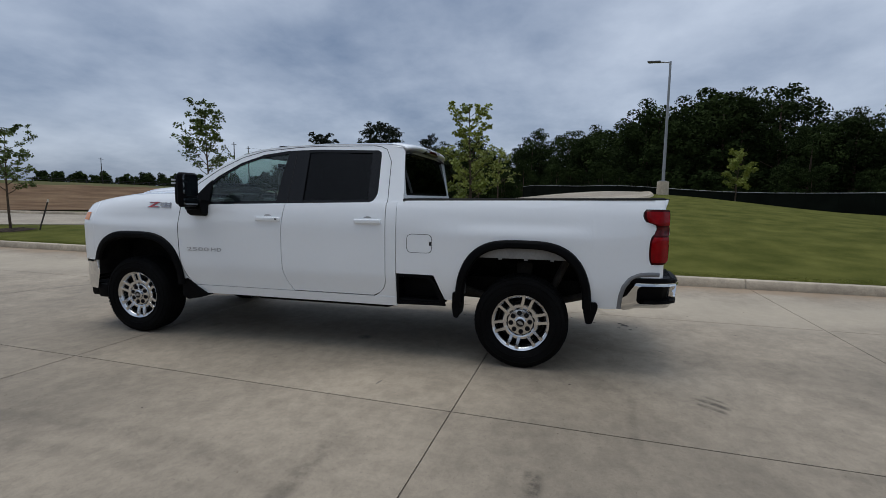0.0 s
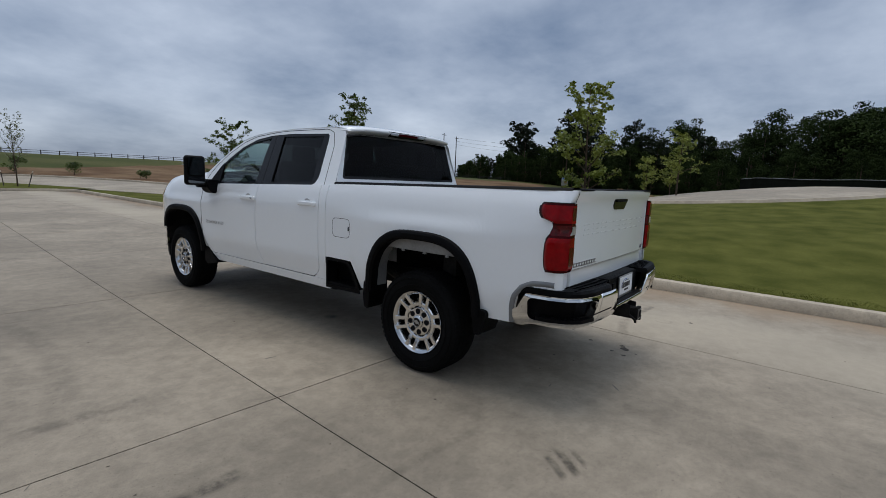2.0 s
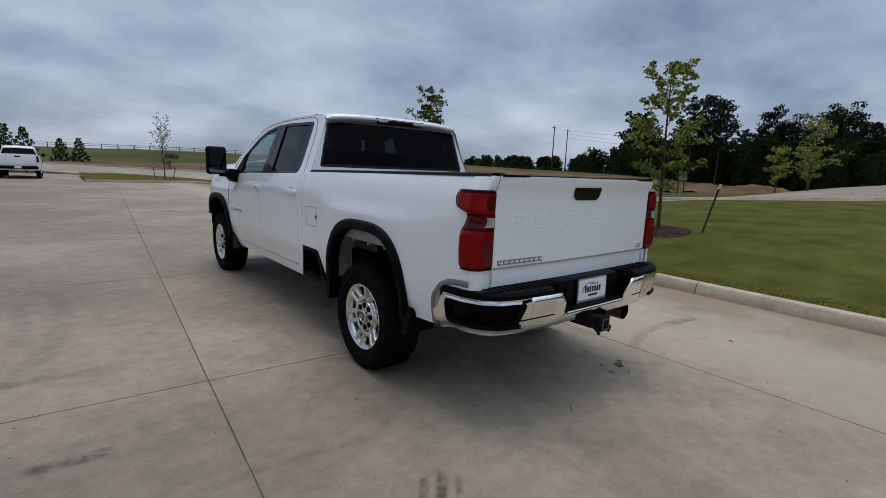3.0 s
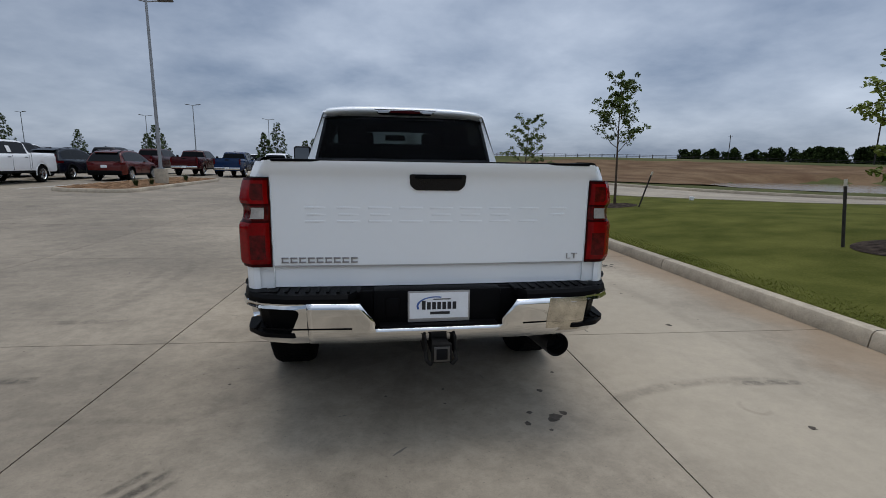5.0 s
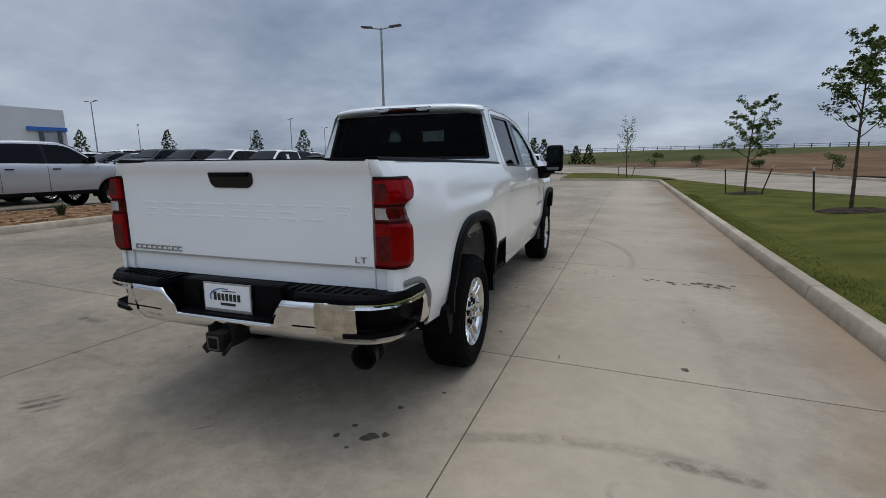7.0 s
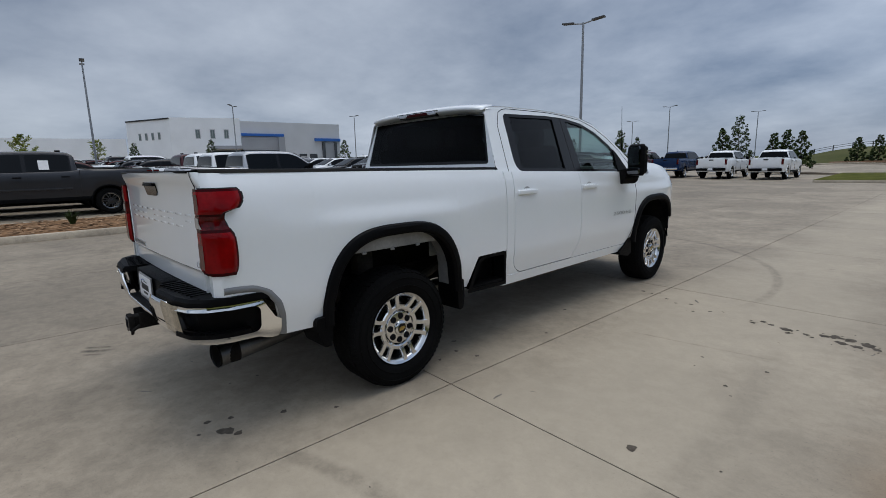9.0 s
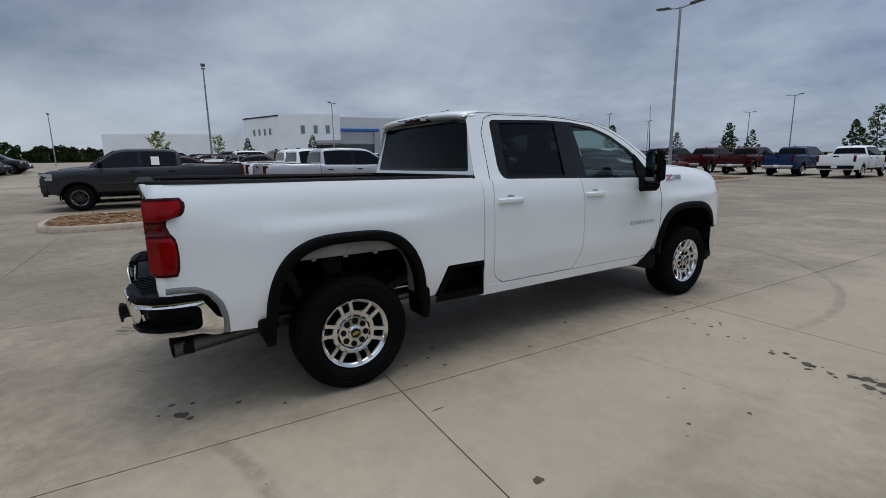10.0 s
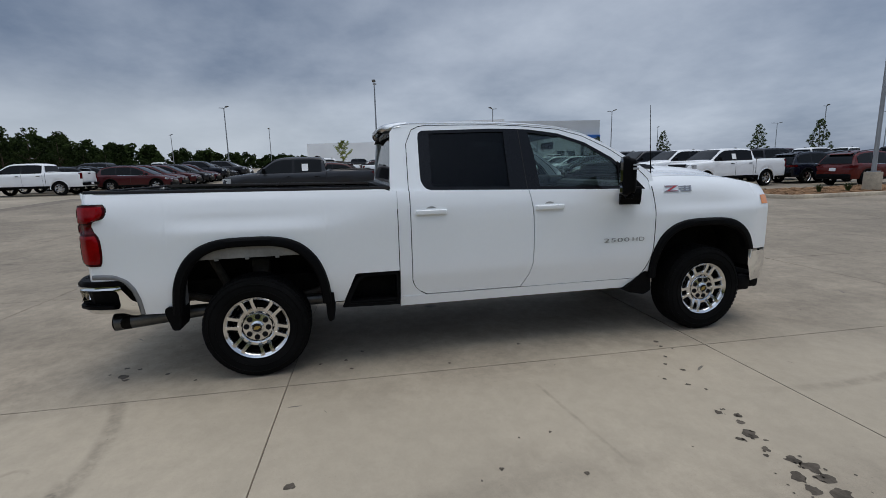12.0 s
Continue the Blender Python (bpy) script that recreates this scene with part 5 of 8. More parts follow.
# wheels
def wheel(m, s):
    """A wheel whose outer face looks along +x before m; s tells the side."""
    w = root("wheel", "", "")
    w.parent = truck
    w.matrix_basis = m
    R, hw = 0.403, 0.137
    prof = [(-hw * 0.80, 0.245), (-hw, 0.27), (-hw * 1.02, 0.33), (-hw * 0.98, 0.370), (-hw * 0.84, 0.394), (-0.06, R), (0.06, R), (hw * 0.84, 0.394), (hw * 0.98, 0.370), (hw * 1.02, 0.33), (hw, 0.27), (hw * 0.80, 0.245)]
    tyre = part("tyre", lathe(prof, 72), M["rubber"], w, "worn black all-terrain tyre", sharp=50)
    tr = bmesh.new()
    for k in range(66):
        a = 2 * math.pi * k / 66
        for side, sh in ((-1, 0.5), (1, 0.0)):
            aa = a + sh * 2 * math.pi / 66
            rot = Matrix.Rotation(aa, 3, "X")
            box(rot @ Vector((side * 0.074, 0, R - 0.0012)), (0.040, 0.028, 0.006), 0.0, tr, rot @ Matrix.Rotation(0.35 * side, 3, "Z"))
            box(rot @ Vector((side * 0.026, 0, R - 0.0004)), (0.040, 0.026, 0.006), 0.0, tr, rot @ Matrix.Rotation(-0.5 * side, 3, "Z"))
            box(rot @ Vector((side * 0.120, 0, 0.3895)), (0.022, 0.022, 0.006), 0.0, tr, rot @ Matrix.Rotation(0.55 * side, 3, "Y"))
    part("tread", tr, M["rubber"], tyre, smooth=False)
    for rr in (0.30, 0.352):
        part("sidewall_rib", lathe([(hw * 1.015, rr - 0.003), (hw * 1.05, rr), (hw * 1.015, rr + 0.003)], 60), M["rubber"], tyre)
    rim = part("rim", lathe([(-0.02, 0.205), (0.085, 0.214), (0.103, 0.219), (0.113, 0.225), (0.120, 0.236), (0.128, 0.246), (0.120, 0.252), (0.10, 0.252), (-0.10, 0.245)], 72), M["alloy"], w, "bright silver alloy rim", sharp=50)
    part("brake_drum", lathe([(0.0, 0.001), (0.0, 0.17), (-0.02, 0.19), (-0.06, 0.20)], 36), M["hub"], w)
    part("inner_barrel", lathe([(-0.02, 0.206), (-0.06, 0.206), (-0.06, 0.10)], 36), M["hub"], w)
    sp = bmesh.new()
    for k in range(6):
        rot = Matrix.Rotation(2 * math.pi * k / 6, 4, "X")
        for e in (-1, 1):
            # one bar of a pair: flat crown, bevelled flanks, flaring into the rim
            b4 = bmesh.new()
            secs = []
            for r, off, half, xo in ((0.112, 0.033, 0.022, 0.092), (0.140, 0.034, 0.0205, 0.101), (0.170, 0.035, 0.0180, 0.109), (0.200, 0.037, 0.0170, 0.115), (0.214, 0.039, 0.0185, 0.118), (0.230, 0.045, 0.025, 0.120)):
                secs.append([Vector((xo + dx, e * off + w_ * half, r)) for dx, w_ in ((-0.045, -1.05), (-0.012, -1.0), (0.0, -0.68), (0.0, 0.68), (-0.012, 1.0), (-0.045, 1.05))])
            grid(lambda u, v: secs[round(u * 5)][round(v * 5)], 6, 6, b4)
            b4.transform(rot)
            merge(sp, b4)
    part("spokes", sp, M["alloy"], rim, sharp=25)
    part("spoke_ring", lathe([(0.040, 0.160), (0.088, 0.157), (0.097, 0.150), (0.098, 0.130), (0.093, 0.122), (0.05, 0.120)], 60), M["alloy"], rim, sharp=25)
    cen = part("hub_plate", lathe([(0.05, 0.118), (0.086, 0.116), (0.096, 0.109), (0.100, 0.088), (0.102, 0.060), (0.104, 0.052), (0.104, 0.001)], 48), M["alloy"], rim, sharp=40)
    for k in range(8):
        a = 2 * math.pi * (k + 0.5) / 8
        # black disc on the plate, painting the dark inside of a lug pocket
        b4 = lathe([(0.085, 0.0215), (0.1045, 0.0215), (0.1045, 0.0195), (0.1030, 0.001)], 16)
        b4.transform(Matrix.Translation((0, 0.082 * math.cos(a), 0.082 * math.sin(a))))
        part("lug_hole_dark", b4, M["liner"], cen)
    cap = part("centre_cap", lathe([(0.10, 0.052), (0.116, 0.050), (0.122, 0.043), (0.124, 0.036), (0.120, 0.034), (0.120, 0.001)], 32), M["alloy"], rim, sharp=40)
    part("cap_face", lathe([(0.1202, 0.0338), (0.1204, 0.001)], 32), M["gloss"], cap)
    em = prism([(-0.026, -0.009), (-0.010, -0.009), (-0.008, -0.014), (0.010, -0.014), (0.010, -0.009), (0.026, -0.009), (0.022, 0.009), (0.008, 0.009), (0.006, 0.014), (-0.012, 0.014), (-0.010, 0.009), (-0.022, 0.009)], lambda a, b, d: (d, a, b), (0.1195, 0.1235))
    part("cap_emblem", em, M["gold"] if s > 0 else M["badge"], cap, smooth=False)
    return w


for s in (-1, 1):
    for y, turn, xc in ((0.0, 0, 0.885), (4.037, 0, 0.868)):
        wheel(pose(s * xc, y, 0.403, 17 * s + 23 * (y > 1), 0, (0 if s > 0 else 180) + turn), s)

# tow mirrors
for s in (-1, 1):
    mir = root("tow_mirror", "", "")
    mir.parent = truck
    mir.matrix_basis = Matrix.Translation((0, 0.02, 0)) if s < 0 else Matrix.Translation((1.08, 3.10, -0.02)) @ Matrix.Rotation(radians(-26), 4, "Z") @ Matrix.Translation((-1.08, -3.135, 0))
    hs = box((s * 1.225, 3.140, 1.515), (0.225, 0.115, 0.325), 0.045, seg=4)
    for v in hs.verts:
        if v.co.y > 3.14:
            v.co.x = s * 1.225 + (v.co.x - s * 1.225) * 0.78
            v.co.z = 1.515 + (v.co.z - 1.515) * 0.88
    part("housing", hs, PL, mir, "black mirror housing", sharp=60)
    part("mirror_glass", prism(rounded([(-0.092, -0.055), (0.092, -0.055), (0.092, 0.142), (-0.092, 0.142)], 0.03), lambda a, b, d: (s * 1.225 + a, 3.0785 - d - s * 0.06 * a, 1.515 + b), (-0.03, 0.005)), M["mirror"], mir, smooth=False)
    part("spotter_glass", prism(rounded([(-0.092, -0.142), (0.092, -0.142), (0.092, -0.07), (-0.092, -0.07)], 0.025), lambda a, b, d: (s * 1.225 + a, 3.0785 - d - s * 0.06 * a, 1.515 + b), (-0.03, 0.005)), M["mirror"], mir, smooth=False)
    for dz in (0.02, 0.0):
        part("arm", box((s * 1.085, 3.165, 1.385 - 2.2 * dz), (0.20, 0.070, 0.030), 0.012, seg=3), PL, mir)
    foot = prism(rounded([(0.93, 1.405), (1.09, 1.425), (1.10, 1.335), (1.05, 1.262), (0.985, 1.262), (0.96, 1.30)], 0.03), lambda x, z, d: (s * x, 3.185 + d, z), (-0.085, 0.085))
    bmesh.ops.bevel(foot, geom=foot.edges[:], offset=0.008, segments=2, affect="EDGES")
    part("foot", foot, PL, mir)
    for zs in (1.575, 1.605):
        part("signal_strip", box((s * 1.318, 3.185, zs), (0.010, 0.045, 0.016), 0.003), M["headlamp"], mir)
part("whip_antenna", tube([(0.78, 3.56, 1.47), (0.775, 3.545, 1.75), (0.77, 3.53, 2.12)], [0.006, 0.0035, 0.0022], 6), PL, truck, "thin black whip antenna")

# cabin seen through the glass
def seat(x, y, wide, name):
    st = root(name, "", "")
    st.parent = truck
    part("cushion", box((x, y + 0.20, 0.98), (wide, 0.52, 0.18), 0.06, seg=3), M["seat"], st)
    part("backrest", box((x, y - 0.10, 1.33), (wide, 0.17, 0.66), 0.06, turn=Matrix.Rotation(radians(10), 3, "X"), seg=3), M["seat"], st)
    for dx in ((0,) if wide < 0.8 else (-0.5, 0.5)):
        part("headrest", box((x + dx, y - 0.16, 1.73), (0.27, 0.10, 0.19), 0.04, seg=3), M["seat"], st)


seat(-0.42, 2.42, 0.52, "driver_seat")
seat(0.42, 2.42, 0.52, "passenger_seat")
seat(0.0, 1.38, 1.50, "rear_seat")
part("dashboard", box((0, 3.26, 1.30), (1.66, 0.36, 0.28), 0.08, seg=3), M["dash"], truck)
part("instrument_hood", box((-0.42, 3.08, 1.44), (0.40, 0.18, 0.10), 0.04, seg=3), M["dash"], truck)
part("centre_console", box((0, 2.75, 1.02), (0.34, 0.8, 0.28), 0.05), M["dash"], truck)
wheel_ring = lathe([(0.0, 0.182), (0.014, 0.187), (0.0, 0.201), (-0.014, 0.187), (0.0, 0.182)], 36, axis="y")
box((0, 0, 0), (0.36, 0.02, 0.05), 0.008, wheel_ring)
box((0, 0, -0.08), (0.05, 0.02, 0.17), 0.008, wheel_ring)
part("steering_wheel", wheel_ring, M["dash"], truck).matrix_basis = pose(-0.42, 2.86, 1.37, 25, 0, 0)
part("interior_mirror", box((0, 2.86, 1.80), (0.26, 0.04, 0.075), 0.02), M["gloss"], truck)
for s in (-1, 1):
    part("door_card", box((s * 0.86, 2.3, 1.15), (0.05, 2.1, 0.50), 0.02), M["dash"], truck)
    part("inner_pillar", box((s * 0.80, 2.24, 1.66), (0.05, 0.14, 0.52), 0.02, turn=Matrix.Rotation(radians(-18 * s), 3, "Y")), M["headliner"], truck)

# ================= the setting =================
def sheet(name, xs, ys, zf, mat, label="", drop=0.0, inside=None, kind="structure"):
    """Ground laid over a plan grid; zf gives its height."""
    bm = bmesh.new()
    vs = [[bm.verts.new((x(y) if callable(x) else x, y, zf(x(y) if callable(x) else x, y) - drop)) for y in ys] for x in xs]
    for i in range(len(xs) - 1):
        for j in range(len(ys) - 1):
            if inside is None or inside(i, j):
                bm.faces.new((vs[i][j], vs[i + 1][j], vs[i + 1][j + 1], vs[i][j + 1]))
    ob = part(name, bm, mat, None, sharp=80)
    return tagged(ob, label, kind=kind)


def span(a, b, n):
    return [a + (b - a) * i / (n - 1) for i in range(n)]


def spread(lst):
    return sorted(set(lst))


# --- earth to the horizon, with the berm beyond the road ---
def berm_z(x, y):
    """A bank of bare earth round the north and north-east, rising to a fenced crest."""
    ang = math.degrees(math.atan2(x - 2, y + 3))
    d = math.hypot(x - 2, y + 3)
    foot = 40 + 0.10 * max(0, ang) + 6 * step(25, 60, ang)
    up = step(foot, foot + 62, d) * step(-14, -4, ang) * step(85, 58, ang)
    return up, curve((-14, 8, 25, 36, 45, 55, 70), (2.8, 3.35, 3.4, 3.2, 2.8, 2.4, 1.4), ang) - 1.4 * step(foot + 70, foot + 160, d)


def pond_r(x, y):
    """One on the pond's rim, nought in its middle."""
    return math.hypot((x - 45.5) / 14.0, (y - 33.5) / 11.5)


def land_z(x, y):
    k = kerb_x(y)
    if x < k:
        z = lot_z(max(x, -130), y) - 0.10
    else:
        z = lawn_z(min(x, 110), max(-60, min(60, y))) - 0.06
    up, crest_z = berm_z(x, y)
    z += (crest_z - z) * up
    return z + (-0.30 - z) * step(1.22, 0.90, pond_r(x, y))


gx = spread([-2500, -1200, -600, -300, -200, *span(-150, 150, 101), 200, 300, 600, 1200, 2500])
gy = spread([-2500, -1200, -600, -300, -200, *span(-150, 150, 101), 200, 300, 600, 1200, 2500])
gx = [x for x in gx if not 2 < x < 6]
gx = spread(gx + [3.3])
ground = sheet("ground", gx, gy, lambda x, y: land_z(x, y) - (0.12 if x < 4.0 else 0.0), M["field"], "rough grass and earth reaching the horizon")


def bank_pt(u, v):
    """Bare soil on the face of the bank."""
    ang = radians(-6 + 68 * u)
    foot = 40 + 0.10 * max(0, math.degrees(ang)) + 6 * step(25, 60, math.degrees(ang))
    near = max(foot, curve((-6, -3, 5.4, 12.3, 16.6, 24), (60.5, 59, 54, 47.5, 42.5, 40), math.degrees(ang)))
    d = near + 1 + (foot - near + 40 * (0.55 + 0.45 * step(6, 24, math.degrees(ang)))) * v
    x, y = 2 + d * math.sin(ang), -3 + d * math.cos(ang)
    return Vector((x, y, land_z(x, y) + 0.10 + 0.14 * noise.noise((x * 0.25, y * 0.25, 3)) * step(0, 0.2, v)))


tagged(part("earth_bank", grid(bank_pt, 90, 18), M["earth"], None, sharp=80), "bare brown earth bank below a fenced crest", kind="structure")

# --- concrete lot: far sheet and the near slabs ---
LOT_X = [-130, -110, -90, -75, -60, -50, -42, -36, -30, -26, -22, -18, -15, -12, -10, -8, -6, -4, -2, 0, 2, lambda y: kerb_x(y)]
LOT_Y = [-60, -50, -40, -30, -22, -16, -12, -9, -6, -3, 0, 3, 6, 9, 12, 15, 18, 21, 24, 27, 30, 33, 36, 40, 46, 52]
sheet("lot", LOT_X, LOT_Y, lot_z, M["lot"], "pale concrete parking lot", drop=0.012, inside=lambda i, j: not (i >= 19 and LOT_Y[j] >= 33))

# --- kerb and lawn along the drive ---
kerb_len = 3.05
kerb_run = root("kerb", "pale concrete kerb with a rounded top edge", "kerb", kind="structure")
KPROF = [(0.0, -0.05), (0.0, 0.02), (0.018, 0.115), (0.040, 0.142), (0.070, 0.150), (0.165, 0.150), (0.17, 0.0)]


def kerb_piece(pts, parent):
    """A length of kerb along plan points; the profile rises to the right of the way."""
    bm = bmesh.new()
    rows = []
    for i, p in enumerate(pts):
        d = (Vector(pts[min(i + 1, len(pts) - 1)]) - Vector(pts[max(i - 1, 0)])).normalized()
        nrm = Vector((d.y, -d.x))
        zb = lot_z(p[0], p[1])
        rows.append([bm.verts.new((p[0] + nrm.x * a, p[1] + nrm.y * a, zb + b)) for a, b in KPROF])
    for a, b in zip(rows, rows[1:]):
        for k in range(len(KPROF) - 1):
            bm.faces.new((a[k], b[k], b[k + 1], a[k + 1]))
    bm.faces.new(rows[0])
    bm.faces.new(rows[-1][::-1])
    return part("kerb_stone", bm, M["kerb"], parent)


y = -40.0
while y < 30.0:
    y1 = min(30.2, y + kerb_len - 0.012)
    kerb_piece([(kerb_x(y + (y1 - y) * k / 4), y + (y1 - y) * k / 4) for k in range(5)], kerb_run)
    y += kerb_len
# the kerb turns across the end of the drive
corner_pts = [(kerb_x(30.2) - 1.5 * (1 - math.cos(radians(a))), 30.2 + 1.5 * math.sin(radians(a))) for a in range(0, 91, 15)]
kerb_piece(corner_pts, kerb_run)
end_y = corner_pts[-1][1]
x = corner_pts[-1][0]
while x > -1.5:
    kerb_piece([(x, end_y), (max(-1.6, x - kerb_len), end_y)], kerb_run)
    x -= kerb_len + 0.012

lawn_xs = [lambda y, o=o: kerb_x(y) + 0.16 + o for o in (0, 0.25, 0.5, 0.8, 1.1, 1.5, 1.9, 2.3, 2.75, 3.2, 3.7, 4.2, 4.8, 5.5, 6.2, 7, 8, 9, 11, 13, 15, 17, 19, 21, 24, 28, 34, 42, 55)]
lawn_ys = spread([*span(-60, -14, 12), *span(-13, 33, 93)])


def road_near(x, y):
    """How far a place lies inside the lawn, before the road's near edge."""
    edge = curve((6.0, 8.0, 10.6, 13.2, 16.0, 25.0, 42.0, 70.0), (33.0, 18.6, 12.0, 9.6, 8.6, 5.0, -0.5, -6.0), x)
    return edge - y


sheet("lawn", lawn_xs, lawn_ys, lambda x, y: lawn_z(x, y), M["grass"], "mown green lawn beside the drive", inside=lambda i, j: road_near(lawn_xs[i](lawn_ys[j]), lawn_ys[j] + 0.5) > -0.6)
# lawn beyond the kerb's turn
sheet("lawn_strip", [lambda y, o=o: -1.6 + (1.6 + curve((31.75, 34, 41, 43), (6.0, 5.4, 2.3, 1.0), y)) * o for o in span(0, 1, 8)], span(31.75, 43, 12), lambda x, y: 0.15 + lot_z(0, 30) + 0.01 * (y - 31), M["grass"], "mown grass strip at the end of the drive")

# --- road beyond the lawn ---
R_NEAR = [(60, -4.0), (42, -0.5), (25, 5.0), (16, 8.6), (13.2, 9.7), (10.6, 12.1), (8.6, 16.0), (7.6, 20.0), (6.6, 27), (5.6, 34), (2.5, 41), (-4, 47), (-14, 52), (-40, 56)]
R_FAR = [(66, 8.0), (48, 9.5), (30, 13.0), (21, 15.6), (18, 17.8), (16.3, 21.0), (15.2, 25), (14.6, 29), (13.6, 36), (12.0, 43), (7, 50), (-1, 55), (-12, 60), (-40, 64)]
rn, rf = resample(R_NEAR, 80), resample(R_FAR, 80)


def road_z(x, y):
    return land_z(x, y) + 0.045


def road_pt(u, v):
    """The road's surface, its two edges turned down into the ground."""
    j = round(v * 7)
    p = rn[round(u * 79)].lerp(rf[round(u * 79)], min(1, max(0, (j - 1) / 5)))
    return Vector((p.x, p.y, road_z(p.x, p.y) + 0.03 - (0.5 if j in (0, 7) else 0)))


road = grid(road_pt, 80, 8)
tagged(part("road", road, M["lot"], None, sharp=80), "pale concrete road curving past the lawn", kind="structure")
for name, line in (("road_kerb", rf),):
    bm = bmesh.new()
    rows = []
    for i, p in enumerate(line):
        d = (line[min(i + 1, 79)] - line[max(i - 1, 0)]).normalized()
        nrm = Vector((d.y, -d.x)) * (1 if line is rf else -1)
        zb = road_z(p.x, p.y) + 0.03
        rows.append([bm.verts.new((p.x + nrm.x * a, p.y + nrm.y * a, zb + b)) for a, b in [*KPROF, (0.9, -0.5)]])
    for a, b in zip(rows, rows[1:]):
        for k in range(len(KPROF)):
            bm.faces.new((a[k], b[k], b[k + 1], a[k + 1]))
    tagged(part(name, bm, M["kerb"], None), "low concrete kerb beside the road", kind="structure")

# the rounded end of a concrete side road at the top of the lawn, with its kerb
def apron_pt(a, r, up):
    x, y = 23.4 + 7.0 * r * math.cos(a), 1.0 + 6.2 * r * math.sin(a)
    return Vector((x, y, lawn_z(x, y) + up))


tagged(part("side_road", grid(lambda u, v: apron_pt(2 * math.pi * u, 0.01 + 0.99 * v, 0.07), 65, 14), M["lot"], None, sharp=80), "pale concrete turning place at the top of the lawn", kind="structure")
rim_bm = bmesh.new()
rim_rows = [[rim_bm.verts.new(apron_pt(2 * math.pi * k / 72, r, h)) for r, h in ((0.99, 0.03), (0.992, 0.095), (1.0, 0.105), (1.018, 0.10), (1.03, 0.0))] for k in range(73)]
for p_, q_ in zip(rim_rows, rim_rows[1:]):
    for k in range(4):
        rim_bm.faces.new((p_[k], q_[k], q_[k + 1], p_[k + 1]))
tagged(part("side_road_kerb", rim_bm, M["kerb"], None), "pale concrete kerb round the turning place", kind="structure")

# pond between the road and the bank
def pond_pt(u, r, z):
    wob = 1 + 0.02 * math.sin(5 * 6.2832 * u)
    return Vector((45.5 + 14.0 * r * wob * math.cos(6.2832 * u), 33.5 + 11.5 * r * wob * math.sin(6.2832 * u), z))


pond = grid(lambda u, v: pond_pt(u, 0.02 + 1.05 * v, -0.08), 81, 5)
tagged(part("pond", pond, M["water"], None), "still grey pond water beyond the road", kind="structure")

# heap of soil beyond the pond, its end grown over
def heap_pt(u, v, grow=0.0):
    x, y = 56 + 24 * u, 24.5 - 3.0 * u
    w = 2 * v - 1
    top = (0.75 + 0.35 * math.sin(9 * u)) * math.sin(math.pi * min(1, 0.04 + 0.96 * u)) ** 0.5
    x, y = x + 0.6 * w, y + 4.5 * w
    return Vector((x, y, land_z(x, y) - 0.1 + (top + 0.6 * noise.noise((u * 22, v * 6, 1.7))) * max(0, 1 - w * w) + grow))


tagged(part("soil_mound", grid(heap_pt, 40, 12), M["earth"], None, sharp=80), "long heap of brown soil beyond the pond", "soil mound")
sg = root("site_sign", "small weathered sign board on two posts", "sign", at=Matrix.Translation((54.5, 23.2, 0)))
for dx in (-0.75, 0.75):
    part("post", box((dx, 0.03, 1.2), (0.1, 0.1, 2.6), 0.01), M["stake"], sg)
part("board", box((0, -0.05, 2.0), (1.9, 0.05, 1.0), 0.01), M["trimgrey"], sg)
part("picture_patch", box((0.15, -0.08, 1.95), (0.8, 0.02, 0.35), 0.004), M["gold"], sg)
part("colour_band", box((0, -0.08, 2.38), (1.7, 0.02, 0.16), 0.004), M["blue"], sg)
mb = root("marker_box", "small white utility marker on the lawn's edge", "utility box", at=Matrix.Translation((10.3, 10.8, lawn_z(10.3, 10.8))))
part("body", box((0, 0, 0.06), (0.13, 0.10, 0.12), 0.02), M["paper"], mb)

# --- slabs of the drive, sawn joints between them ---
def slab_line(k, y):
    """Lengthwise joints."""
    return -1.99 + 3.235 * k + 0.03 * (y - 0.3) + (0.0 if k else 0.03 * (y - 0.3))


def slab_cross(k, x):
    return 0.285 + 3.56 * k - 0.052 * x


pave = root("pavement", "broom-finished concrete slabs with sawn joints", "pavement", kind="structure")
